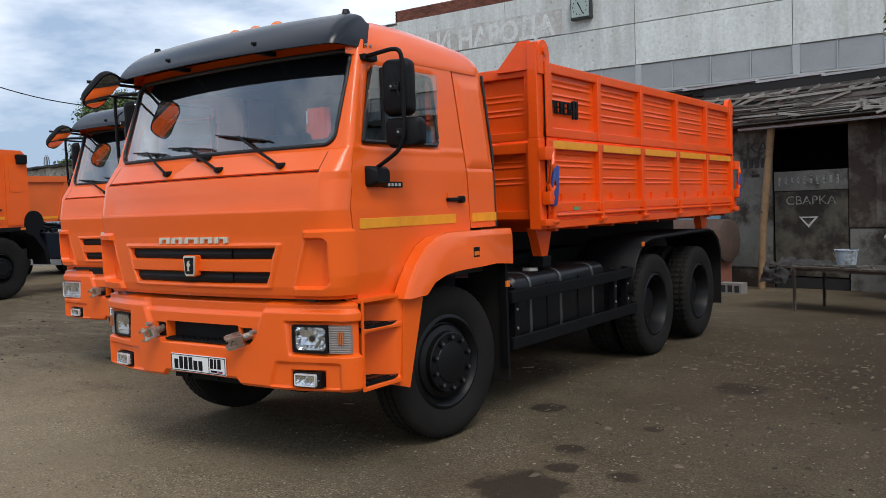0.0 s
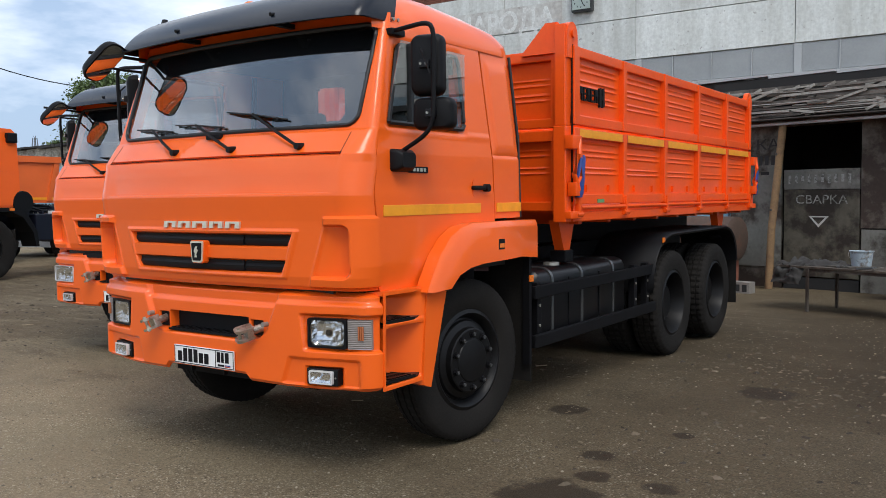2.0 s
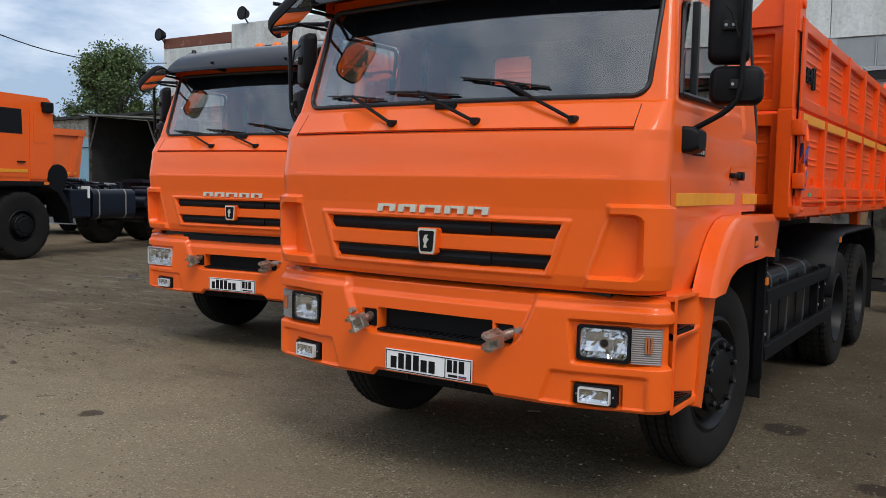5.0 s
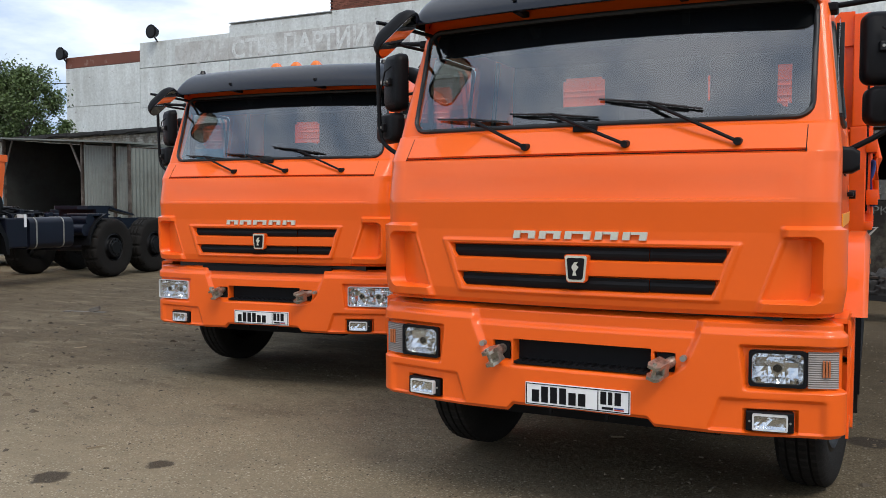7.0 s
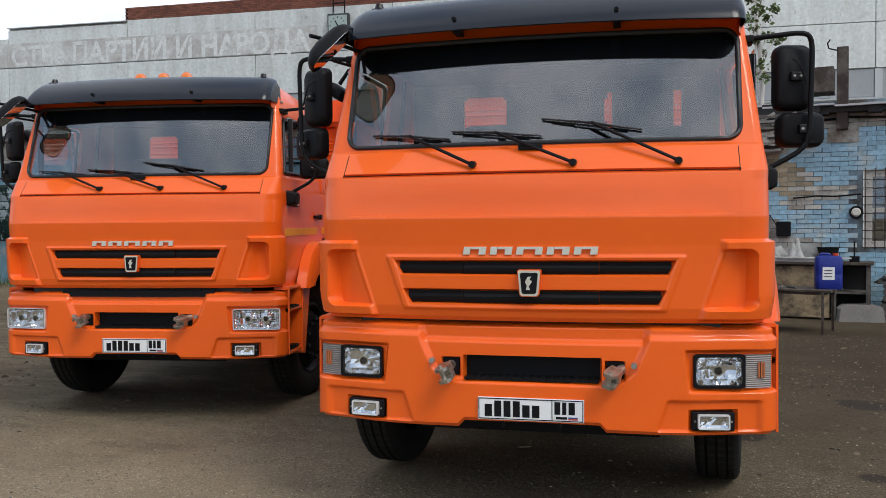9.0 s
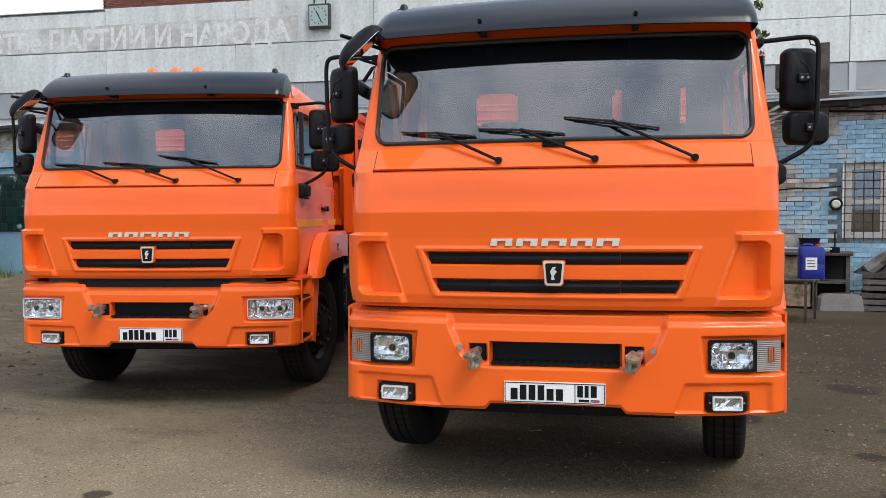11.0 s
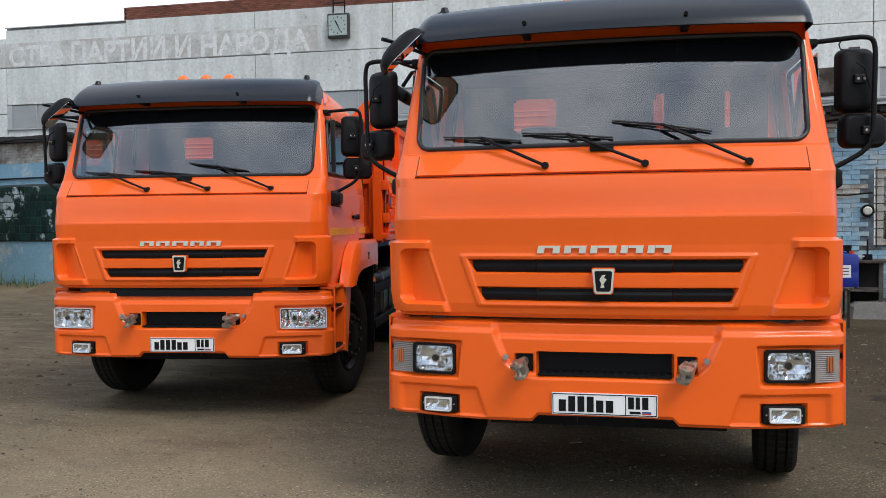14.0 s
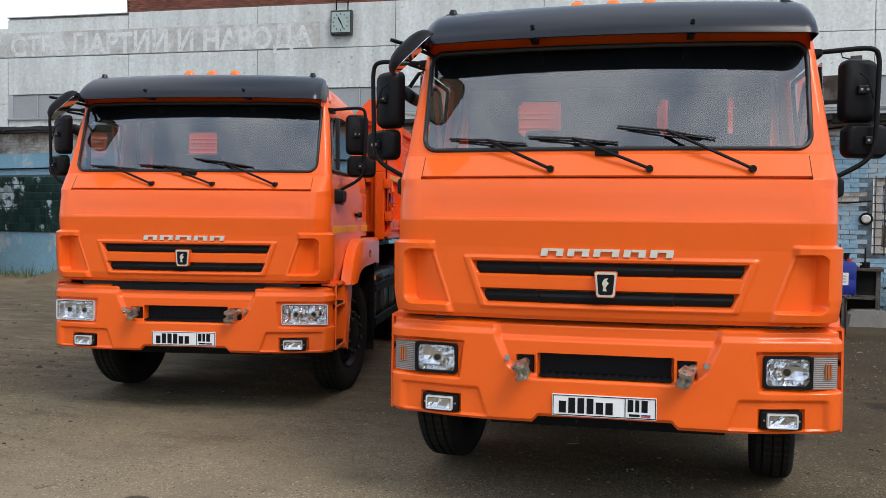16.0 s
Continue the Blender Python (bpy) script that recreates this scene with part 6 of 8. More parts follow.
# glass-block panel in the blue wall
low("block_frame", boxed(-18.4, -13.2, -0.012, 0.02, 1.14, 2.64), material("dark_block_joint", (0.06, 0.075, 0.072), 0.9, vary=0.2, scale=4), wl_)
GLASS_BLOCK = material("green_glass_block", (0.012, 0.035, 0.03), 0.3, second=(0.36, 0.44, 0.47), edge=(0.545, 0.575), scale=1.5, world_space=True, island=0.35, spec=0.5)
gb = bmesh.new()
box(gb, 0, 0.185, -0.03, 0.0, 0, 0.185, 0.008)
bmesh.ops.transform(gb, matrix=LB.to_3x3().to_4x4(), verts=gb.verts)
gb_ob = part("glass_block", gb, GLASS_BLOCK, wl_)
gb_ob.location = LB @ Vector((-18.36, -0.012, 1.17))
for i in range(25):
    for j in range(7):
        if i or j:
            o = new("glass_block", gb_ob.data)
            o.parent = wl_
            o.location = LB @ Vector((-18.36 + 0.205 * i, -0.012, 1.17 + 0.205 * j))
# roof: slab back to the hall, bitumen edge
bm = bmesh.new()
prism(bm, [(-46, lroof(-46)), (9, lroof(9)), (9, lroof(9) + 0.05), (-46, lroof(-46) + 0.05)], "y", -0.24, 8.0)
roof = low("low_roof", bm, BITUMEN)
tagged(roof, "flat bitumen roof of the low workshop with a ragged edge", "roof", kind="structure")
bm = bmesh.new()
x = -46.0
while x < 9:
    w = 0.12 + random.random() ** 2 * 1.1
    h = 0.005 + 0.06 * random.random()
    box(bm, x, x + w * 1.02, -0.25 - 0.07 * random.random(), 0.1, lroof(x + w / 2) - h, lroof(x + w / 2) + 0.052 + 0.022 * random.random())
    x += w
low("ragged_edge", bm, BITUMEN, roof)
flash = bmesh.new()
x = -3.2
while x < 3.4:
    w = 0.7 + 0.9 * random.random()
    box(flash, x, x + w, -0.34, -0.20, lroof(x + w / 2) + 0.062, lroof(x + w / 2) + 0.085 + 0.012 * random.random())
    x += w + 0.006
low("flashing", flash, ZINC, roof, "dull zinc flashing strips")
# sheet-metal front of the welding shop
shop = low("wall_shop", boxed(-1.35, -0.44, -0.02, 0.03, 0.35, 2.72), SHEET_GREY)
tagged(shop, "stained sheet-metal front of the welding shop", "wall", kind="structure")
low("lower_sheet", boxed(-1.35, -0.44, 0.0, 0.04, 0.0, 0.90), RUST, shop)
low("right_sheet", boxed(0.84, 1.42, -0.02, 0.03, 1.02, 2.72), RUST, shop)
low("right_lower_sheet", boxed(0.86, 1.42, -0.03, 0.02, 0.02, 1.0), SHEET_GREY, shop)
low("batten", boxed(1.27, 1.35, -0.05, -0.02, 1.05, 2.70), RUST, shop)
# inner walls with the shop's inside shade painted on as near-black
low("inner_back", boxed(-1.42, 1.47, 2.6, 2.7, 0, 3.45), INSIDE_SHADE, shop)
low("inner_side", boxed(-1.4, -1.35, 0.04, 2.6, 0, 3.45), INSIDE_SHADE, shop)
low("inner_side", boxed(1.42, 1.47, 0.04, 2.6, 0, 3.2), INSIDE_SHADE, shop)
low("head_beam", boxed(-1.35, 1.42, 0.04, 0.12, 2.66, 3.3), RUST, shop)
low("shop_return", boxed(-1.42, -1.36, 0.0, 0.4, 0, 3.3), RUST, shop)
gate = thing("door_1", "grey board half door with chalked welding sign", "door", kind="structure")
BOARD = material("oily_board", (0.088, 0.080, 0.058), 0.8, second=(0.022, 0.016, 0.011), edge=(0.46, 0.58), scale=1.7, vary=0.35, fine=0.18, bump=0.2, bump_scale=25)
low("door_leaf", boxed(-0.40, 0.82, -0.005, 0.04, 0.22, 1.62, 0.004), BOARD, gate)
low("door_board", boxed(-0.40, 0.82, -0.018, 0.03, 1.63, 1.95, 0.004), SHEET_GREY, gate)
low("door_sill", boxed(-0.40, 0.82, 0.01, 0.05, 0.0, 0.2), INSIDE_SHADE, gate)
CHALK = material("chalk_white", (0.29, 0.29, 0.27), 0.95, second=(0.10, 0.10, 0.085), edge=(0.46, 0.58), scale=25, vary=0.2, fine=0.2)
WHITE_MARK = material("dirty_white_paint", (0.50, 0.50, 0.46), 0.7, vary=0.2, scale=12)
CHALK_DARK = material("dark_brush_paint", (0.03, 0.03, 0.03), 0.8)
w_ = lettering("CBAPKA", 0.20, CHALK, "chalk_word", Matrix.Translation((-0.20, -0.022, 1.40)), gate, "chalked word", depth=0.003, stretch=1.12)
w_.data.transform(LB)
for i in range(10):
    x = -0.32 + i * 0.107
    bm = bmesh.new()
    box(bm, x, x + 0.045, -0.023, -0.017, 1.72 + 0.012 * (i % 3), 1.86 + 0.01 * (i % 2))
    low("chalk_bar", bm, CHALK, gate)
bm = bmesh.new()
prism(bm, [(0.02, 1.20), (0.34, 1.20), (0.18, 1.02)], "y", -0.014, -0.004)
low("sign_triangle", bm, WHITE_MARK, gate, "white triangle sign")
bm = bmesh.new()
prism(bm, [(0.07, 1.18), (0.29, 1.18), (0.18, 1.07)], "y", -0.017, -0.012)
low("triangle_field", bm, BOARD, gate)
w_ = lettering("КА", 0.24, CHALK_DARK, "painted_word", Matrix.Translation((-0.90, -0.026, 2.30)), shop, depth=0.003, stretch=1.3)
w_.data.transform(LB)
for i in range(4):
    low("paint_bar", boxed(-0.95 + 0.11 * i, -0.89 + 0.11 * i, -0.028, -0.02, 2.04, 2.20), CHALK_DARK, shop)
# small near-black plate in place of a shaded hole
low("sheet_hole", boxed(-0.80, -0.66, -0.027, -0.02, 1.88, 1.93), INSIDE_SHADE, shop)
aw = low("awning_edge", boxed(-0.82, 1.9, -0.42, -0.36, 2.655, 2.70, 0.008), ZINC)
tagged(aw, "thin white metal edge of a door awning", "awning", kind="structure")
low("awning_sheet", boxed(-0.82, 1.9, -0.40, 0.06, 2.70, 2.73), RUST, aw)
# stacked laths and timbers under the roof edge
def lath(cx, y, z, ln, h, tilt, turn=0.0, mat=WOOD_OLD):
    bm = bmesh.new()
    box(bm, -ln / 2, ln / 2, -0.018, 0.018, -h / 2, h / 2, 0.0, Matrix.Translation((cx, y, z)) @ pose(0, 0, 0, 0, -tilt, turn))
    return tagged(low("timber_lath", bm, mat), "weathered grey timber lath stacked under the roof edge", "timber", "laths under the roof")


WOOD_PALE = material("bleached_timber", (0.33, 0.315, 0.28), 0.9, second=(0.16, 0.145, 0.12), edge=(0.48, 0.66), scale=5, fine=0.2)
for i in range(13):
    lath(-1.45 + 0.30 * i + 0.06 * random.random(), -0.42 - 0.05 * (i % 2), 3.13 + 0.02 * random.random(), 0.44 + 0.14 * random.random(), 0.045, 15 + 14 * random.random(), 0, WOOD_PALE)
    lath(-1.40 + 0.30 * i, -0.36, 3.05 + 0.03 * random.random(), 0.34, 0.05, -6 + 16 * random.random())
for i in range(12):
    lath(-0.9 + 2.6 * random.random(), -0.50 - 0.10 * random.random(), 2.77 + 0.034 * i, 1.0 + 1.3 * random.random(), 0.022 + 0.02 * random.random(), (random.random() - 0.4) * 5, (random.random() - 0.5) * 8, WOOD_PALE if i % 3 == 1 else WOOD_OLD)
for i in range(9):
    lath(0.4 + 1.4 * random.random(), -0.55, 2.86 + 0.16 * random.random(), 0.4 + 0.4 * random.random(), 0.04, 12 + 14 * random.random(), 0, WOOD_PALE if i % 2 else WOOD_OLD)
for i in range(9):
    lath(0.2 + 1.2 * random.random(), -0.60, 2.79 + 0.026 * i, 2.0 + 1.0 * random.random(), 0.014, (random.random() - 0.5) * 2.0, (random.random() - 0.5) * 3, WOOD_PALE if i % 2 else WOOD_OLD)
for i in range(16):
    lath(-1.3 + 3.2 * random.random(), -0.56 - 0.06 * random.random(), 2.80 + 0.40 * random.random(), 0.5 + 1.2 * random.random(), 0.018 + 0.014 * random.random(), (random.random() - 0.5) * 9, (random.random() - 0.5) * 6, WOOD_PALE if i % 2 else WOOD_OLD)
for i in range(10):
    lath(0.0 + 2.0 * random.random(), -0.62, 2.80 + 0.20 * random.random(), 0.3 + 0.35 * random.random(), 0.035, -22 + 50 * random.random(), 0, WOOD_PALE)
# dark sheet added so that the gaps between the laths look shaded
low("rack_back", boxed(-1.5, 1.9, -0.33, -0.30, 2.76, 3.42), INSIDE_SHADE, aw)
lath(0.3, -0.58, 3.00, 2.9, 0.07, 1.0)
lath(0.2, -0.40, 3.24, 3.4, 0.05, -0.5)
low("rack_shelf", boxed(-1.5, 1.9, -0.62, 0.0, 2.735, 2.752), WOOD_OLD, aw)
# leaning pine post
post = thing("timber_post", "round pine post leaning against the shop front", "post")
bm = bmesh.new()
tube(bm, [LB @ Vector((-0.50, -0.30, 0.0)), LB @ Vector((-0.46, -0.30, 1.0)), LB @ Vector((-0.36, -0.31, 1.9)), LB @ Vector((-0.27, -0.32, 2.70))], 0.062, 10)
part("post_shaft", bm, WOOD_POST, post, smooth=50)
for z, x in ((1.30, -0.42), (2.2, -0.33)):
    bm = bmesh.new()
    cyl(bm, LB @ Vector((x - 0.02, -0.36, z)), LB @ Vector((x - 0.03, -0.385, z + 0.01)), 0.022, 0.012, 8)
    part("knot", bm, WOOD_OLD, post)
# brick wall right of the shop
BX0, BX1 = 1.45, 9.0
JOINT = material("painted_over_joint", (0.17, 0.23, 0.265), 0.95, second=(0.075, 0.068, 0.056), edge=(0.48, 0.60), scale=1.4, vary=0.2, fine=0.25, world_space=True)
BRICK_TAN = material("bare_tan_brick", (0.33, 0.27, 0.185), 0.9, second=(0.22, 0.17, 0.115), edge=(0.5, 0.7), scale=5.0, vary=0.2, fine=0.25, world_space=True, island=0.35, bump=0.4, bump_scale=60)
wb = low("wall_brick", boxed(BX0, 3.08, 0.0, 0.35, 0, 3.45), JOINT)
tagged(wb, "old brick wall with peeling light blue paint", "wall", kind="structure")
low("wall_core", boxed(3.08, 4.3, 0.0, 0.35, 0, 1.08), JOINT, wb)
low("wall_core", boxed(3.08, 4.3, 0.0, 0.35, 2.36, 3.45), JOINT, wb)
low("wall_core", boxed(4.3, BX1, 0.0, 0.35, 0, 3.45), JOINT, wb)
brick_rows = []
for r in range(44):
    z = 0.02 + r * 0.077
    x = BX0 + (0.13 if r % 2 else 0.0)
    while x < 7.0:
        w = 0.25
        if not (1.05 < z + 0.04 < 2.36 and 2.95 < x + 0.12 < 4.35):
            brick_rows.append((x, z))
        x += 0.26
brick_meshes = {}
for kind_, mt in (("blue", BRICK_BLUE), ("bare", BRICK_GREY), ("tan", BRICK_TAN)):
    for q in range(3):
        b_ = bmesh.new()
        box(b_, 0, 0.254 - 0.005 * q, -0.006 - 0.006 * q, 0.01, 0, 0.072 - 0.003 * q, 0.0)
        me = bpy.data.meshes.new("brick")
        b_.to_mesh(me)
        b_.free()
        me.materials.append(mt)
        brick_meshes[kind_, q] = me
rng = random.Random(5)
rest = {"blue": bmesh.new(), "bare": bmesh.new(), "tan": bmesh.new()}
near = [b for b in brick_rows if 1.9 < b[0] < 3.9 and 0.9 < b[1] < 3.3][:300]
near_set = set(near)
for x, z in brick_rows:
    bare = noise.noise(Vector((x * 0.9, z * 1.8, 2.0))) + (0.5 if z > 3.0 else 0) + (0.42 if x < 2.35 else 0) - 0.25 > 0.12
    k = "bare" if bare else "blue"
    worn = noise.noise(Vector((x * 1.1 + 7.0, z * 1.5, 5.0))) + 0.55 * inside(z, 1.75, 2.65, 0.5) * inside(x, 1.5, 2.75, 0.5) + 0.10 * rng.uniform(-1, 1)
    if worn > 0.50:
        k = "tan"
    if (x, z) in near_set:
        o = new("brick", brick_meshes[k, rng.randrange(3)])
        o.parent = wb
        o.matrix_world = LB @ Matrix.Translation((x + 0.006 * rng.random(), -0.006 * rng.random(), z + 0.003 * rng.random())) @ pose(0, 0, 0, 0, (rng.random() - 0.5) * 2.2, (rng.random() - 0.5) * 1.5)
    else:
        box(rest[k], x, x + 0.252, -0.014 - 0.014 * rng.random(), 0.01, z, z + 0.071)
for k, mt in (("blue", BRICK_BLUE), ("bare", BRICK_GREY), ("tan", BRICK_TAN)):
    o = low("brick_rest", rest[k], mt, wb)
    o["kind"] = "stuff"
# barred window
win = thing("window_1", "old white-framed window behind a rusty grille", "window", kind="structure")
WHITE_OLD = material("flaking_white_paint", (0.60, 0.57, 0.50), 0.8, second=(0.20, 0.17, 0.14), edge=(0.56, 0.7), scale=7, fine=0.15)
for a, b, c, d in ((3.10, 3.22, 1.10, 2.34), (4.16, 4.28, 1.10, 2.34), (3.22, 4.16, 2.22, 2.34), (3.22, 4.16, 1.10, 1.20), (3.64, 3.74, 1.20, 2.22), (3.22, 3.64, 1.66, 1.73), (3.74, 4.16, 1.66, 1.73)):
    low("window_frame", boxed(a, b, 0.04, 0.12, c, d, 0.004), WHITE_OLD, win)
low("pane", boxed(3.2, 4.18, 0.09, 0.10, 1.18, 2.24), SIDE_GLASS, win)
# the room's shade, painted as a near-black back behind the pane
low("inner_dark", boxed(3.1, 4.28, 0.30, 0.34, 1.1, 2.34), INSIDE_SHADE, win)
bm = bmesh.new()
for i in range(9):
    tube(bm, [(3.12 + 0.14 * i, -0.035, 1.06), (3.12 + 0.14 * i, -0.035, 2.36)], 0.008, 6)
for j in range(10):
    tube(bm, [(3.08, -0.04, 1.10 + 0.135 * j), (4.30, -0.04, 1.10 + 0.135 * j)], 0.008, 6)
low("grille", bm, RUST, win)
# stove pipe, duct box, meter, small wall box
pipe = thing("flue_pipe", "dark square flue pipe rising up the brick wall", "pipe")
low("flue", boxed(2.70, 2.87, -0.22, -0.05, 2.98, 4.28, 0.01), RUST, pipe)
low("flue_patch", boxed(2.56, 3.02, -0.03, -0.012, 2.78, 3.08, 0.006), BRICK_GREY, pipe)
low("flue_hook", tube(bmesh.new(), [(2.70, -0.13, 4.24), (2.58, -0.13, 4.28), (2.56, -0.13, 4.36), (2.60, -0.13, 4.42)], 0.012, 6), INK, pipe)
db = low("metal_box", boxed(2.05, 2.66, -0.25, 0.30, 3.58, 3.98, 0.01), RUST)
tagged(db, "dark brown metal box standing on the roof edge", "box")
meter = thing("wall_lamp", "round white bulkhead lamp with a dark rim", "lamp")
bm = bmesh.new()
cyl(bm, (2.99, -0.02, 1.66), (2.99, -0.10, 1.66), 0.105, 0.095, 20)
low("lamp_rim", bm, INK, meter, smooth=40)
bm = bmesh.new()
cyl(bm, (2.99, -0.10, 1.66), (2.99, -0.125, 1.66), 0.07, 0.05, 20)
low("lamp_cover", bm, WHITE_OLD, meter, smooth=40)
jb = thing("junction_box", "black junction box on the brick wall", "box")
low("box_body", boxed(1.80, 2.02, -0.12, -0.02, 1.28, 1.52, 0.01), INK, jb)
low("box_cable", tube(bmesh.new(), [(1.80, -0.05, 1.45), (1.70, -0.04, 1.62), (1.45, -0.04, 1.60)], 0.008, 6), INK, jb)
rc = low("ledge_cable", tube(bmesh.new(), [(2.05, -0.05, 1.90), (2.4, -0.06, 1.93), (2.7, -0.05, 1.92), (3.06, -0.06, 1.95)], 0.014, 6), INK)
tagged(rc, "tarred black cable sagging along the blue brick wall", "cable")
cab_ = low("roof_cables", tube(bmesh.new(), [(1.5, -0.05, 3.20), (2.2, -0.06, 3.12), (2.9, -0.05, 3.18), (3.6, -0.06, 3.14), (5.0, -0.05, 3.2)], 0.018, 6), INK)
tagged(cab_, "sagging black cables along the brick wall", "cable")


# ---- yard things by the shop ----
TABLE = Matrix.Translation((1.59, 8.60, 0)) @ pose(0, 0, 0, 0, 0, -22.6)
TOOL_TOP = material("greasy_workbench_wood", (0.055, 0.042, 0.031), 0.85, second=(0.12, 0.098, 0.075), edge=(0.5, 0.75), scale=6, vary=0.2, fine=0.2)
RAG = material("grey_rag", (0.036, 0.034, 0.032), 0.95, vary=0.25, scale=12, fine=0.2)


def at(m, name, bm, mat, parent=None, label="", smooth=False):
    bmesh.ops.transform(bm, matrix=m, verts=bm.verts)
    return part(name, bm, mat, parent, label, smooth)


table = thing("work_table", "rusty steel-legged table with a greasy plank top", "table")
for i in range(4):
    at(TABLE, "plank", boxed(-0.47 + 0.04 * (i % 2), 1.50 + 0.03 * (i % 2), 0.02 + 0.165 * i, 0.178 + 0.165 * i, 0.58, 0.61, 0.004), TOOL_TOP, table)
at(TABLE, "frame", boxed(0.0, 1.42, 0.03, 0.66, 0.545, 0.578), RUST, table)
for x in (0.0, 1.40):
    for y in (0.0, 0.66):
        at(TABLE, "leg", boxed(x - 0.016, x + 0.016, y - 0.016, y + 0.016, -0.02, 0.579), RUST, table)


def bucket(m, r0, r1, h, mat, label, handle=True):
    b = thing("bucket", label, "bucket")
    bm = bmesh.new()
    seg = 28
    prof = [(r0, 0), (r1, h), (r1 + 0.008, h), (r1 + 0.008, h - 0.012), (r1 - 0.006, h - 0.004), (r0 - 0.006, 0.01)]
    ring_loft(bm, [[(r * math.cos(2 * math.pi * i / seg), r * math.sin(2 * math.pi * i / seg), z) for i in range(seg)] for r, z in prof])
    at(m, "pail", bm, mat, b, smooth=40)
    if handle:
        bm = bmesh.new()
        tube(bm, [((r1 + 0.01) * math.cos(a), -0.03 - 0.09 * math.sin(a), h - 0.02 - 0.09 * math.sin(a)) for a in [math.pi * i / 12 for i in range(13)]], 0.004, 6)
        at(m, "bail", bm, STEEL, b)
    return b


bucket(TABLE @ Matrix.Translation((0.46, 0.46, 0.61)), 0.115, 0.142, 0.21, material("white_blue_enamel", (0.36, 0.44, 0.49), 0.55, second=(0.15, 0.13, 0.11), edge=(0.52, 0.66), scale=9, vary=0.2), "dirty pale blue bucket standing on the work table")


def rag(m, n, label):
    rr = random.Random(n)
    off = rr.random() * 50

    def fn(u, v):
        x, y = (u - 0.5) * 0.55, (v - 0.5) * 0.42
        z = 0.04 + 0.09 * noise.noise(Vector((u * 3.2 + off, v * 3.2, 0))) + 0.05 * noise.noise(Vector((u * 8 + off, v * 8, 3)))
        edge_ = min(u, 1 - u, v, 1 - v)
        return (x + 0.06 * noise.noise(Vector((v * 4, off, u))), y + 0.05 * noise.noise(Vector((u * 4, off, 2))), max(0.003, z * min(1, edge_ * 5))), (0, 0, 1)
    bm = sheet(steps(0, 1, 22), steps(0, 1, 18), fn, thick=0.008)
    o = at(m, "rag", bm, RAG, None, smooth=60)
    return tagged(o, label, "rag")


rag(TABLE @ Matrix.Translation((-0.20, 0.34, 0.612)), 3, "crumpled grey rag thrown on the work table")
rag(TABLE @ Matrix.Translation((-0.30, 0.02, 0.52)) @ pose(0, 0, 0, 62, 0, 0) @ Matrix.Diagonal((0.75, 0.75, 1.0, 1)), 9, "grey rag hanging over the front edge of the table")
rag(TABLE @ Matrix.Translation((0.12, 0.36, 0.612)), 14, "crumpled dark rag on the work table")
for i in range(6):
    bm = bmesh.new()
    box(bm, -0.16, 0.16, -0.012, 0.012, 0, 0.022, 0.003, Matrix.Translation((0.35 + 0.12 * i, 0.15 + 0.05 * (i % 3), 0.612)) @ pose(0, 0, 0, 0, 0, 25 * i))
    tagged(at(TABLE, "tool", bm, STEEL_DARK if i % 2 else WOOD_OLD), "worn hand tool lying on the work table", "tool", "tools on the table")
# blue canister
can = thing("canister", "blue plastic canister with a white label and red cap", "canister")
CAN = TABLE @ Matrix.Translation((1.40, 0.34, 0.61)) @ pose(0, 0, 0, 0, 0, 20)
BLUE_PL = material("blue_canister_plastic", (0.008, 0.022, 0.23), 0.4, vary=0.08, scale=10)
bm = bmesh.new()
ring_loft(bm, [[(p[0], p[1], z) for p in rounded_outline(-0.165 * k, 0.165 * k, -0.12 * k, 0.12 * k, 0.04)] for z, k in ((0, 0.94), (0.02, 1.0), (0.19, 1.0), (0.2, 0.985), (0.21, 1.0), (0.40, 1.0), (0.44, 0.92), (0.45, 0.7))])
at(CAN, "can_body", bm, BLUE_PL, can, smooth=40)
bm = bmesh.new()
cyl(bm, (0.09, 0, 0.44), (0.09, 0, 0.485), 0.035, seg=16)
at(CAN, "cap", bm, RED, can)
bm = bmesh.new()
tube(bm, [(-0.11, 0, 0.44), (-0.10, 0, 0.475), (0.01, 0, 0.475), (0.03, 0, 0.44)], 0.016, 8, bend=0.03)
at(CAN, "grip", bm, BLUE_PL, can)
at(CAN, "paper_label", boxed(-0.09, 0.06, -0.1225, -0.119, 0.13, 0.30), PLATE, can)
for i in range(3):
    at(CAN, "label_bar", boxed(-0.07, 0.03, -0.1245, -0.122, 0.17 + 0.04 * i, 0.18 + 0.04 * i), RAG, can)
# workbench against the brick wall
bench = thing("workbench", "dark wooden workbench with a stained board front", "workbench")
low("bench_top", boxed(1.75, 3.25, -1.05, -0.35, 0.86, 0.90, 0.006), TOOL_TOP, bench)
low("front_board", boxed(1.82, 2.65, -0.98, -0.95, 0.05, 0.84, 0.004), material("stained_plywood", (0.30, 0.225, 0.13), 0.85, second=(0.07, 0.052, 0.035), edge=(0.45, 0.62), scale=4, vary=0.2, fine=0.15), bench)
for x in (1.80, 2.68, 3.15):
    low("bench_leg", boxed(x, x + 0.06, -0.99, -0.93, 0.0, 0.86), WOOD_OLD, bench)
    low("bench_leg", boxed(x, x + 0.06, -0.45, -0.39, 0.0, 0.86), WOOD_OLD, bench)
low("bench_shelf", boxed(2.70, 3.20, -0.95, -0.4, 0.42, 0.45), WOOD_OLD, bench)
low("bench_back", boxed(1.85, 3.2, -0.42, -0.40, 0.05, 0.84), INSIDE_SHADE, bench)
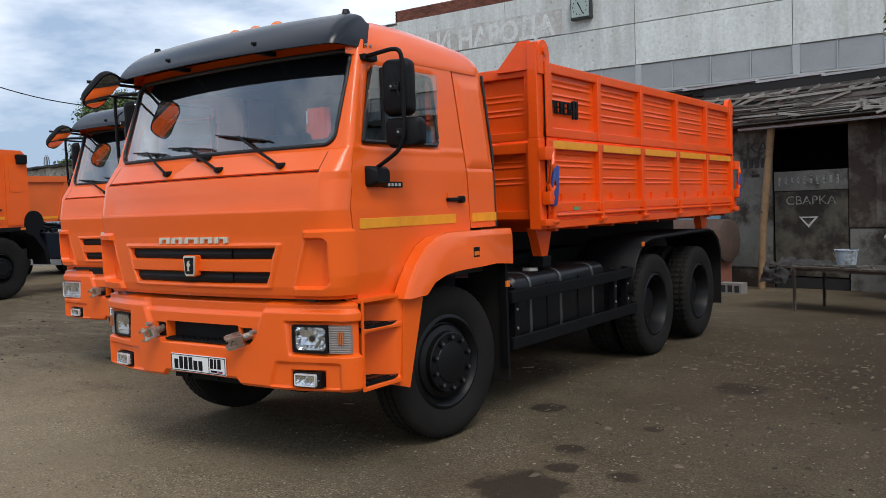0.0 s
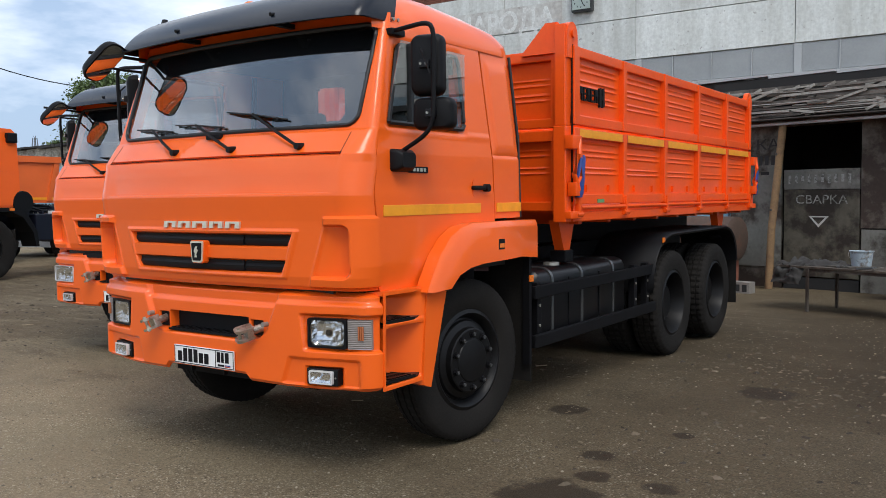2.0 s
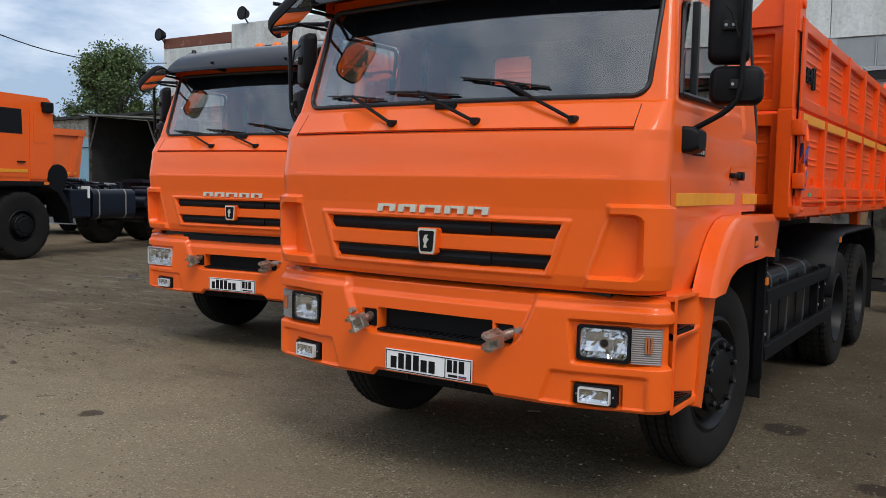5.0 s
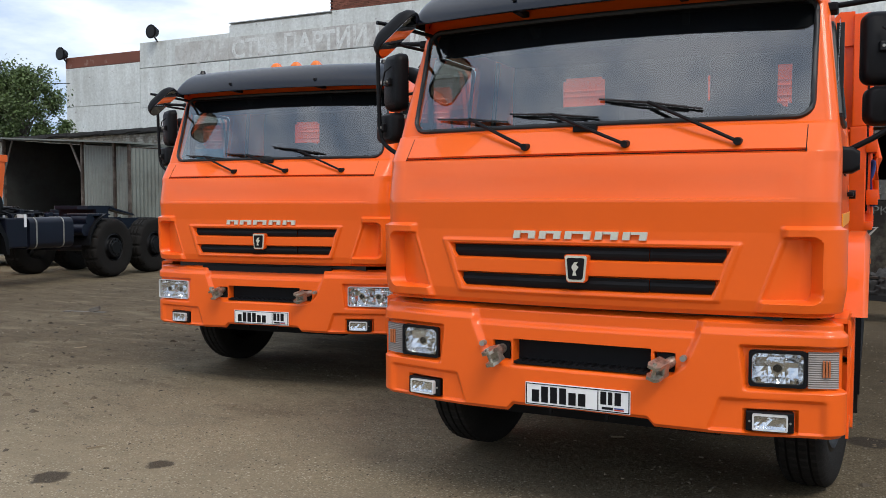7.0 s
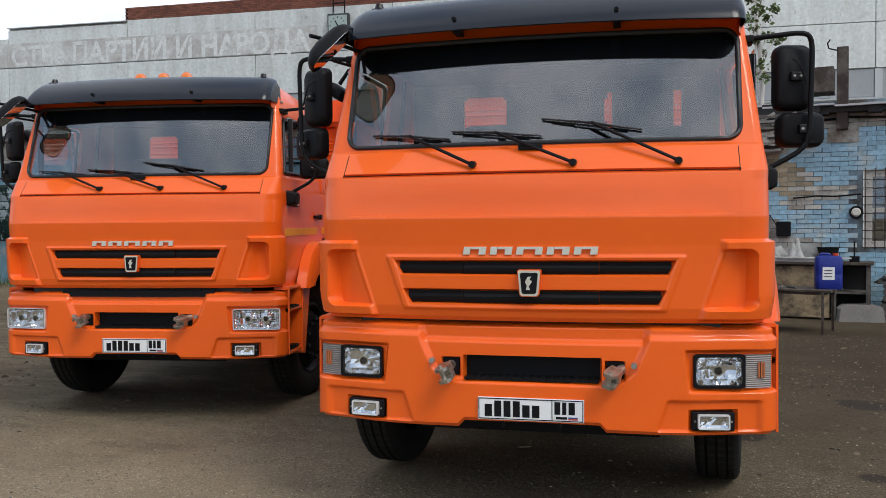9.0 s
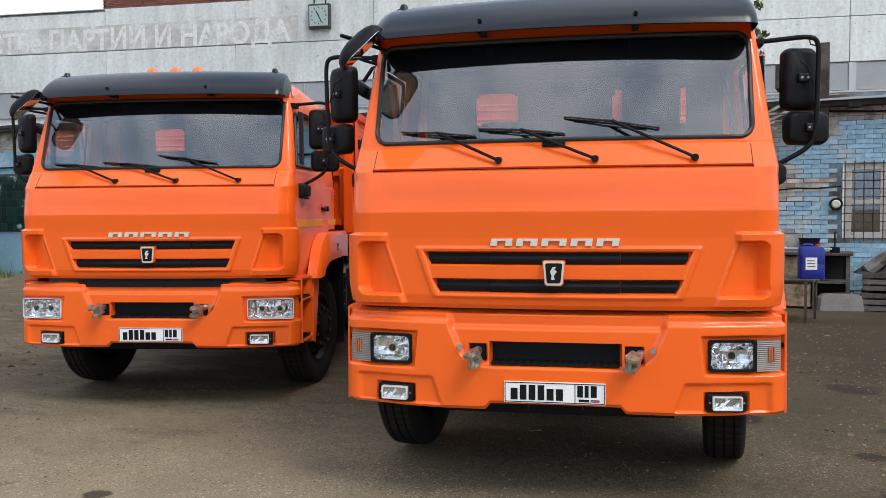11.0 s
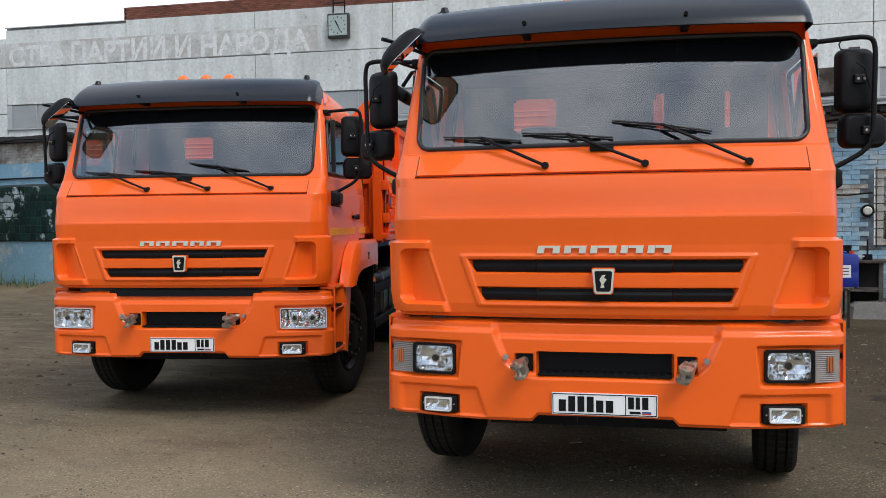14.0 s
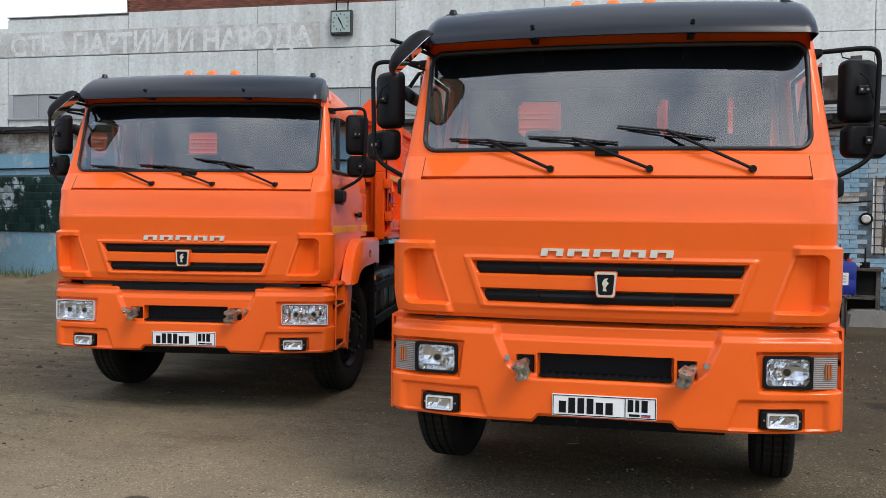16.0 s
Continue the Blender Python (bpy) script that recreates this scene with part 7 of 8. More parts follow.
bucket(LB @ Matrix.Translation((2.62, -0.75, 0.90)), 0.11, 0.16, 0.22, INK, "black plastic bucket standing on the workbench", False)
tagged(low("angle_iron", boxed(1.85, 2.6, -1.0, -0.93, 0.902, 0.95, 0.004), ZINC), "pale steel angle lying on the workbench", "steel bar")
PALE_FOIL = material("dirty_pale_foil", (0.36, 0.36, 0.34), 0.55, second=(0.18, 0.17, 0.155), edge=(0.45, 0.7), scale=5, fine=0.15)
sh_ = rag(LB @ Matrix.Translation((2.02, -0.70, 0.915)) @ Matrix.Diagonal((1.05, 0.9, 3.4, 1)), 21, "pale crumpled plastic sheet on the workbench")
sh_.data.materials[0] = PALE_FOIL
ct = thing("carton", "open grey cardboard carton standing on the workbench", "carton")
for a, b, c, d in ((2.22, 2.235, -0.62, -0.42), (2.475, 2.49, -0.62, -0.42), (2.235, 2.475, -0.62, -0.608), (2.235, 2.475, -0.432, -0.42)):
    low("carton_side", boxed(a, b, c, d, 0.905, 1.17), PALE_FOIL, ct)
low("carton_base", boxed(2.22, 2.49, -0.62, -0.42, 0.901, 0.906), PALE_FOIL, ct)
tagged(low("painted_board", boxed(1.82, 2.95, -1.02, -0.90, 0.951, 0.972, 0.003), WHITE_MARK), "dirty white painted board lying on the workbench", "board")
hand = thing("bench_vice", "small dark bench vice on the workbench", "vice")
low("vice_body", boxed(2.92, 3.06, -0.95, -0.80, 0.90, 0.99, 0.01), INK, hand)
low("vice_spindle", tube(bmesh.new(), [(2.99, -0.99, 0.94), (2.99, -0.98, 1.22)], 0.012, 8), INK, hand)
# timber crates with scrap right of the bench
for k, (x0, x1, z0, z1) in enumerate(((3.35, 5.0, 0.0, 0.30), (3.38, 5.0, 0.31, 0.58))):
    cr = thing("pallet_crate", "dark weathered timber crate by the wall", "crate", "stacked crates")
    for j in range(3):
        low("slat", boxed(x0, x1, -0.92, -0.89, z0 + 0.015 + 0.098 * j, z0 + 0.085 + 0.098 * j, 0.003), WOOD_OLD, cr)
    for x in (x0 + 0.02, (x0 + x1) / 2, x1 - 0.1):
        low("crate_block", boxed(x, x + 0.09, -0.89, -0.2, z0, z1 - 0.005), WOOD_OLD, cr)
    low("crate_inside", boxed(x0 + 0.03, x1, -0.86, -0.2, z0 + 0.01, z1 - 0.02), INSIDE_SHADE, cr)
rag(LB @ Matrix.Translation((3.75, -0.62, 0.59)) @ Matrix.Diagonal((1.6, 1.2, 1.9, 1)), 31, "heap of grey scrap cloth on the crates")
rag(LB @ Matrix.Translation((4.35, -0.62, 0.59)) @ Matrix.Diagonal((1.7, 1.2, 2.4, 1)), 37, "heap of dark scrap cloth on the crates")
elbow = thing("duct_elbow", "dark grey sheet-metal duct elbow on the scrap heap", "duct")
bm = bmesh.new()
tube(bm, [(3.45, -0.75, 0.62), (3.70, -0.72, 0.82), (3.95, -0.70, 0.92), (4.45, -0.70, 0.90)], 0.10, 8, bend=0.1)
low("elbow", bm, SHEET_GREY, elbow, smooth=30)
# concrete kerb stones and blocks
kb = bmesh.new()
prism(kb, [(0, 0), (0.66, 0), (0.62, 0.24), (0.5, 0.27), (0.12, 0.26), (0.03, 0.2)], "y", 0, 0.3)
KERB = material("grey_cast_concrete", (0.22, 0.205, 0.185), 0.9, vary=0.2, scale=5, fine=0.2, bump=0.3)
tagged(at(Matrix.Translation((3.43, 9.72, 0)) @ pose(0, 0, 0, 0, 0, 4), "kerb_stone", kb, KERB), "broken concrete kerb stone lying on the dirt", "stone")
cb = thing("cinder_block", "hollow concrete block lying under the tank", "block")
at(Matrix.Translation((0.0, 10.45, 0)) @ pose(0, 0, 0, 0, 0, -14), "block", boxed(0, 0.40, 0, 0.19, 0, 0.19, 0.008), KERB, cb)
for i in range(3):
    # flat near-black plates painted as the shaded holes of the block
    at(Matrix.Translation((0.0, 10.45, 0)) @ pose(0, 0, 0, 0, 0, -14), "block_hole", boxed(0.04 + 0.12 * i, 0.12 + 0.12 * i, -0.003, 0.01, 0.04, 0.15), INSIDE_SHADE, cb)
# rusty tank behind the lorry
tank_ = thing("steel_tank", "rusty brown horizontal steel tank on brick piers", "tank")
TM = LB @ Matrix.Translation((0, -0.75, 0))
bm = bmesh.new()
seg = 28
ring_loft(bm, [[(x, 0.36 * k * math.cos(2 * math.pi * i / seg), 0.84 + 0.36 * k * math.sin(2 * math.pi * i / seg)) for i in range(seg)] for x, k in ((-2.35, 0.8), (-2.3, 1.0), (-0.82, 1.0), (-0.78, 0.8))])
at(TM, "tank_shell", bm, material("rusty_tank_steel", (0.075, 0.048, 0.036), 0.8, second=(0.13, 0.06, 0.035), edge=(0.5, 0.7), scale=3, vary=0.25, fine=0.15), tank_, smooth=40)
for x in (-2.1, -1.2):
    at(TM, "tank_pier", boxed(x, x + 0.28, -0.25, 0.25, 0.0, 0.55, 0.01), BRICK_RED, tank_)
prop = at(TM, "steel_prop", tube(bmesh.new(), [(-1.35, -0.42, 0.0), (-1.45, -0.38, 0.45)], 0.014, 6), RUST)
tagged(prop, "thin rusty steel prop standing by the tank", "prop")

# ---- corrugated shed ----
SH = Matrix.Translation((-17.94, 12.72, 0)) @ pose(0, 0, 0, 0, 0, -6)
CORR = material("grey_corrugated_steel", (0.165, 0.180, 0.160), 0.6, second=(0.11, 0.115, 0.10), edge=(0.45, 0.7), scale=1.2, vary=0.12, fine=0.08)
# darker copy of CORR: the open bay's shade is put into this colour
CORR_SHADE = material("shaded_corrugated_steel", (0.026, 0.028, 0.025), 0.85, second=(0.014, 0.012, 0.010), edge=(0.45, 0.7), scale=1.5, vary=0.2)
shed = thing("tool_shed", "grey corrugated steel shed with an open bay", "shed")


def corrugated(name, x0, x1, z0, z1f, y, mat=CORR, amp=0.018, pitch=0.12):
    n = int((x1 - x0) / pitch * 4)
    bm = sheet(steps(x0, x1, n), [0, 1], lambda x, v: ((x, y + amp * math.sin(2 * math.pi * x / pitch), z0 + (z1f(x) - z0) * v), (0, -1, 0)), thick=0.004)
    return at(SH, name, bm, mat, shed)


def shed_top(x):
    return 3.24 - 0.06 * x


corrugated("front_sheet", 0.02, 1.35, 0.05, lambda x: shed_top(x) - 0.08, 0.0)
corrugated("front_sheet", 1.36, 1.95, 0.05, lambda x: shed_top(x) - 0.08, 0.02)
corrugated("back_sheet", -3.75, 0.02, 0.05, lambda x: shed_top(x) - 0.02, 3.0, CORR_SHADE)
corrugated("back_sheet", 0.04, 1.95, 0.05, lambda x: shed_top(x) - 0.2, 1.4, CORR_SHADE)
at(SH, "side_sheet", sheet(steps(0, 1.4, 48), [0, 1], lambda y, v: ((1.96 + 0.018 * math.sin(2 * math.pi * y / 0.12), y, 0.05 + 2.97 * v), (1, 0, 0)), thick=0.004), CORR, shed)
at(SH, "side_sheet", boxed(-3.75, -3.73, 0, 3.0, 0.05, 3.44), CORR_SHADE, shed)
at(SH, "partition", boxed(0.0, 0.03, 0.1, 3.0, 0.05, 3.20), RUST, shed)
bm = bmesh.new()
prism(bm, [(-3.9, shed_top(-3.9)), (2.02, shed_top(2.02)), (2.02, shed_top(2.02) + 0.04), (-3.9, shed_top(-3.9) + 0.04)], "y", -0.30, 1.5)
prism(bm, [(-3.9, shed_top(-3.9)), (0.06, shed_top(0.06)), (0.06, shed_top(0.06) + 0.04), (-3.9, shed_top(-3.9) + 0.04)], "y", 1.5, 3.1)
at(SH, "roof_sheet", bm, CORR, shed)
for x in (-3.72, -0.02, 1.34, 1.94):
    at(SH, "shed_post", boxed(x - 0.035, x + 0.035, -0.04, 0.03, 0, shed_top(x)), RUST, shed)
for x0, x1 in ((-3.70, -3.25), (-0.05, -0.5)):
    at(SH, "brace", tube(bmesh.new(), [(x0, -0.02, 2.45), (x1, -0.02, shed_top(x1) - 0.03)], 0.03, 6), WOOD_OLD, shed)
at(SH, "girt", boxed(-3.7, -0.05, 2.90, 2.94, 1.72, 1.78), ZINC, shed)
at(SH, "girt_post", boxed(-2.25, -2.19, 2.88, 2.94, 0, 3.3), ZINC, shed)

# ---- lorries ----
def bars(widths, x0):
    out, x = [], x0
    for w, h in widths:
        out.append((x, x + w, 0.602, 0.602 + h))
        x += w + 0.012
    return out


BARS_A = bars([(0.036, 0.06), (0.034, 0.078), (0.034, 0.078), (0.034, 0.078), (0.036, 0.06), (0.036, 0.06)], -0.225) + [(0.118, 0.146, 0.623, 0.683), (0.155, 0.175, 0.623, 0.683), (0.186, 0.216, 0.623, 0.683), (0.125, 0.178, 0.600, 0.612)]
near_lorry = lorry("orange flatbed tipper lorry with a black sun visor", False, BARS_A)
second = lorry("orange tipper lorry with wide clear headlights", True, BARS_A)
second.matrix_world = Matrix.Translation((-3.305, 1.80, -0.005)) @ pose(0, 0, 0, 0, 0, 6.4)


NAVY = material("navy_chassis_paint", (0.006, 0.0075, 0.015), 0.38, vary=0.2, scale=6.0, spec=0.3)


def tractor():
    """Off-road tractor unit: high cab, bare frame with tank and fifth wheel, six large tyres."""
    root = thing("tractor_lorry", "orange off-road tractor unit with a bare black frame", "lorry", "lorries in the row")
    zc = 0.28
    side = [(0.0, 1.25), (0.02, 1.75), (0.25, 1.98), (0.48, 2.62), (0.62, 2.72), (1.75, 2.70), (1.86, 2.6), (1.90, 1.50), (1.72, 1.12), (0.1, 1.12)]
    part("cab_shell", prism(bmesh.new(), [(y, z + zc) for y, z in side], "x", -1.12, 1.12), ORANGE, root, smooth=30)
    for sx in (-1, 1):
        part("door", prism(bmesh.new(), [(0.30, 1.22 + zc), (1.30, 1.22 + zc), (1.26, 2.55 + zc), (0.52, 2.55 + zc), (0.30, 1.98 + zc)], "x", sx * 1.12, sx * 1.135), ORANGE, root)
        part("door_glass", prism(bmesh.new(), [(0.40, 2.0 + zc), (1.18, 2.0 + zc), (1.16, 2.45 + zc), (0.56, 2.45 + zc)], "x", sx * 1.135, sx * 1.14), BLACK_GLOSS, root)
        part("quarter_panel", prism(bmesh.new(), [(1.34, 1.18 + zc), (1.70, 1.18 + zc), (1.86, 1.55 + zc), (1.80, 2.52 + zc), (1.34, 2.52 + zc)], "x", sx * 1.12, sx * 1.14), ORANGE, root)
        part("panel_recess", prism(bmesh.new(), rounded_outline(1.42, 1.74, 1.85 + zc, 2.40 + zc, 0.05), "x", sx * 1.14, sx * 1.148), ORANGE, root)
        part("reflective_strip", boxed(sx * 1.135, sx * 1.145, 0.35, 1.28, 1.30 + zc, 1.36 + zc), YELLOW, root)
        bm = bmesh.new()
        box(bm, sx * 1.135, sx * 1.17, 1.05, 1.22, 1.48 + zc, 1.51 + zc, 0.008)
        part("door_handle", bm, BLACK, root)
        arch = [(-0.02, 0.70), (0.05, 1.05), (0.22, 1.30), (0.45, 1.42), (1.65, 1.42), (1.95, 1.30), (2.18, 0.92), (2.22, 0.62), (2.15, 0.62), (2.08, 0.92), (1.86, 1.22), (1.6, 1.34), (0.5, 1.34), (0.28, 1.22), (0.12, 1.0), (0.05, 0.70)]
        part("wheel_arch", prism(bmesh.new(), arch, "x", sx * 0.80, sx * 1.24), BLACK, root)
        part("side_marker", boxed(sx * 1.24, sx * 1.25, 1.55, 1.66, 1.36, 1.41), AMBER, root)
        wheel("front_wheel", root, sx * 1.03, 1.10, 0.61, sx, 0.625, 0.40, lugs=True)
        for y in (5.10, 6.50):
            wheel("rear_wheel", root, sx * 1.03, y, 0.61, sx, 0.625, 0.40, lugs=True)
        part("frame_rail", boxed(sx * 0.36, sx * 0.44, 0.2, 7.3, 0.95, 1.22), NAVY, root)
        bm = bmesh.new()
        pts = [(5.1 + 0.74 * math.cos(radians(a)), 0.62 + 0.74 * math.sin(radians(a))) for a in range(105, 176, 10)]
        pts2 = [(5.1 + 0.71 * math.cos(radians(a)), 0.62 + 0.71 * math.sin(radians(a))) for a in range(175, 104, -10)]
        prism(bm, pts + pts2, "x", sx * 0.72, sx * 1.18)
        part("rear_mudguard", bm, BLACK, root)
    part("windscreen", prism(bmesh.new(), [(0.245, 1.99 + zc), (0.47, 2.60 + zc), (0.46, 2.605 + zc), (0.235, 1.995 + zc)], "x", -1.0, 1.0), BLACK_GLOSS, root)
    part("bumper", boxed(-1.2, 1.2, -0.12, 0.25, 0.75, 1.2, 0.03), ORANGE, root)
    bm = bmesh.new()
    box(bm, 0.95, 1.22, 1.60, 1.82, 2.42 + zc, 2.62 + zc, 0.03)
    part("air_intake", bm, BLACK, root)
    bm = bmesh.new()
    cyl(bm, (0.55, 1.95, 1.52), (1.15, 1.95, 1.52), 0.23, seg=24)
    part("air_filter", bm, BLACK, root, smooth=40)
    bm = bmesh.new()
    box(bm, 0.50, 1.15, 2.22, 2.74, 0.72, 1.28, 0.03)
    part("battery_box", bm, NAVY, root)
    bm = bmesh.new()
    ring_loft(bm, [[(p[0], y, p[1]) for p in rounded_outline(0.48, 1.15, 0.68, 1.28, 0.12)] for y in (2.8, 3.95)])
    tk = part("fuel_tank", bm, NAVY, root, "black fuel tank with bright straps", smooth=40)
    for y in (2.95, 3.66):
        bm = bmesh.new()
        ring_loft(bm, [[(p[0], yy, p[1]) for p in rounded_outline(0.472, 1.158, 0.672, 1.288, 0.124)] for yy in (y, y + 0.03)])
        part("tank_strap", bm, STEEL, tk)
    for y, z in ((4.38, 1.0), (4.5, 1.2), (4.62, 0.95)):
        bm = bmesh.new()
        cyl(bm, (0.7, y, z), (1.1, y, z), 0.13, seg=16)
        part("air_reservoir", bm, NAVY, root, smooth=40)
    for i in range(7):
        bm = bmesh.new()
        tube(bm, [(0.2 + 0.12 * i, 2.0, 1.5), (0.3 + 0.1 * i, 2.6, 1.34 + 0.06 * (i % 3)), (0.5 + 0.06 * i, 3.4, 1.36), (0.4, 4.1, 1.30)], 0.025, 6)
        part("hose", bm, BLACK, root)
    # coiled brake lines, valve blocks and bright clips on the frame
    for q, x in enumerate((0.10, 0.30, 0.52)):
        bm = bmesh.new()
        tube(bm, [(x + 0.045 * math.cos(0.9 * i), 2.15 + 0.012 * i, 1.44 + 0.045 * math.sin(0.9 * i)) for i in range(90)], 0.011, 5)
        part("coiled_hose", bm, BLACK_GLOSS, root)
    for q in range(14):
        rq = random.Random(q)
        y, x = 2.1 + 0.15 * q, rq.uniform(0.3, 1.0)
        part("valve_block", boxed(x, x + rq.uniform(0.06, 0.16), y, y + rq.uniform(0.05, 0.12), 1.24, 1.33 + 0.10 * rq.random(), 0.008), NAVY, root)
        part("clip", boxed(x + 0.02, x + 0.05, y - 0.012, y, 1.27, 1.32, 0.003), STEEL, root)
    part("white_tag", boxed(0.98, 1.155, 2.66, 2.72, 1.10, 1.34, 0.004), WHITE_PLASTIC, root)
    for i in range(5):
        part("deck_rib", boxed(0.55, 1.10, 4.46 + 0.07 * i, 4.48 + 0.07 * i, 1.325, 1.345), STEEL_DARK, root)
    part("deck_plate", boxed(0.5, 1.12, 4.40, 4.86, 1.29, 1.325, 0.005), NAVY, root)
    for sx in (-1, 1):
        part("ramp", prism(bmesh.new(), [(5.9, 1.48), (6.75, 1.30), (6.75, 1.27), (5.9, 1.42)], "x", sx * 0.22, sx * 0.46), NAVY, root)
    bm = bmesh.new()
    prism(bm, [(-0.45, 5.2), (-0.30, 5.05), (0.30, 5.05), (0.45, 5.2), (0.45, 5.9), (0.2, 6.35), (0.08, 5.9), (-0.08, 5.9), (-0.2, 6.35), (-0.45, 5.9)], "z", 1.42, 1.50)
    box(bm, -0.5, 0.5, 5.4, 5.8, 1.22, 1.42)
    part("fifth_wheel", bm, NAVY, root)
    bm = bmesh.new()
    box(bm, -0.42, 0.42, 1.9, 2.2, 1.0, 1.6, 0.02)
    box(bm, -0.35, 0.35, 0.4, 1.9, 0.75, 1.3)
    part("engine", bm, NAVY, root)
    for y in (1.10, 5.10, 6.50):
        bm = bmesh.new()
        cyl(bm, (-0.9, y, 0.61), (0.9, y, 0.61), 0.09, seg=12)
        part("axle", bm, NAVY, root)
    return root


tr = tractor()
tr.matrix_world = Matrix.Translation((-13.7, 4.22, 0.03)) @ pose(0, 0, 0, 0, 0, 8.6)


def dumper():
    """Dump lorry, of which mostly the ribbed body shows."""
    root = thing("dump_lorry", "orange dump lorry with a ribbed steel body", "lorry", "lorries in the row")
    bm = bmesh.new()
    prof = [(0, 1.50), (4.6, 1.50), (4.75, 2.68), (-0.4, 2.73), (-0.45, 2.58)]
    b = part("dump_body", prism(bm, prof, "x", -1.15, 1.15), ORANGE_OLD, root)
    for sx in (-1, 1):
        for y0, y1 in ((0.9, 1.3), (2.0, 2.0), (3.2, 2.8), (4.3, 4.55)):
            part("body_rib", prism(bmesh.new(), [(y0, 1.55), (y0 + 0.12, 1.55), (y1 + 0.12, 2.54), (y1, 2.54)], "x", sx * 1.15, sx * 1.19), ORANGE_OLD, b)
        part("top_rail", boxed(sx * 1.15, sx * 1.21, -0.4, 4.74, 2.54, 2.70), ORANGE_OLD, b)
        part("reflective_strip", boxed(sx * 1.15, sx * 1.16, 0.1, 4.5, 1.58, 1.64), YELLOW, b)
        part("frame_rail", boxed(sx * 0.36, sx * 0.44, -3.0, 4.5, 0.95, 1.25), CHASSIS, root)
        for y in (1.6, 3.0):
            wheel("rear_wheel", root, sx * 1.0, y, 0.525, sx, 0.525, 0.3, steer=False)
        wheel("front_wheel", root, sx * 1.03, -2.2, 0.525, sx, 0.525, 0.29)
    part("body_prop", boxed(-0.5, 0.5, 0, 4.4, 1.25, 1.5), CHASSIS, root)
    side = [(-3.3, 1.1), (-3.3, 1.75), (-3.05, 1.98), (-2.82, 2.62), (-2.6, 2.72), (-1.55, 2.7), (-1.45, 1.1)]
    part("cab_shell", prism(bmesh.new(), side, "x", -1.12, 1.12), ORANGE_OLD, root)
    return root


du = dumper()
du.matrix_world = Matrix.Translation((-18.2, 5.12, 0.03)) @ pose(0, 0, 0, 0, 0, 3)

# parked car, seen under the tractor's frame
SILVER = material("silver_car_paint", (0.42, 0.43, 0.44), 0.35, metal=0.5, coat=0.4)
car = thing("parked_car", "silver hatchback parked by the shed", "car", m=Matrix.Translation((-18.87, 10.9, 0)) @ pose(0, 0, 0, 0, 0, 10))
prof = [(-2.0, 0.30), (2.0, 0.30), (2.05, 0.62), (1.95, 0.85), (1.1, 0.95), (0.4, 1.40), (-1.2, 1.45), (-1.9, 1.0), (-2.05, 0.6)]
part("car_body", prism(bmesh.new(), prof, "y", -0.82, 0.82), SILVER, car, smooth=30)
part("car_windows", prism(bmesh.new(), [(-1.7, 0.98), (0.95, 0.96), (0.38, 1.34), (-1.15, 1.38)], "y", -0.826, 0.826), BLACK_GLOSS, car)
for sx in (-1.25, 1.25):
    for sy in (-0.74, 0.74):
        bm = bmesh.new()
        cyl(bm, (sx, sy - 0.09, 0.31), (sx, sy + 0.09, 0.31), 0.31, seg=28)
        wo = part("wheel", bm, RUBBER, car, smooth=40)
        k = 1 if sy > 0 else -1
        bm = bmesh.new()
        cyl(bm, (sx, sy + k * 0.088, 0.31), (sx, sy + k * 0.096, 0.31), 0.20, seg=24)
        part("hub_dish", bm, INK, wo)
        bm = bmesh.new()
        for i in range(5):
            a = 2 * math.pi * i / 5
            box(bm, -0.03, 0.03, -0.004, 0.008 * k + 0.004, 0.03, 0.21, 0.0, Matrix.Translation((sx, sy + k * 0.098, 0.31)) @ pose(0, 0, 0, 0, math.degrees(a)))
        cyl(bm, (sx, sy + k * 0.09, 0.31), (sx, sy + k * 0.105, 0.31), 0.05, seg=12)
        part("alloy_spokes", bm, STEEL, wo)

# ---- trees ----
LEAF = material("green_leaf", (0.078, 0.118, 0.036), 0.6, vary=0.25, scale=1.5, island=0.35)
LEAF_BIRCH = material("birch_leaf", (0.10, 0.14, 0.045), 0.6, vary=0.2, scale=2.0, island=0.3)
BARK = material("grey_bark", (0.10, 0.085, 0.07), 0.95, vary=0.3, scale=6, bump=0.4)
BIRCH = material("birch_bark", (0.55, 0.53, 0.49), 0.85, second=(0.06, 0.055, 0.05), edge=(0.60, 0.66), scale=9)


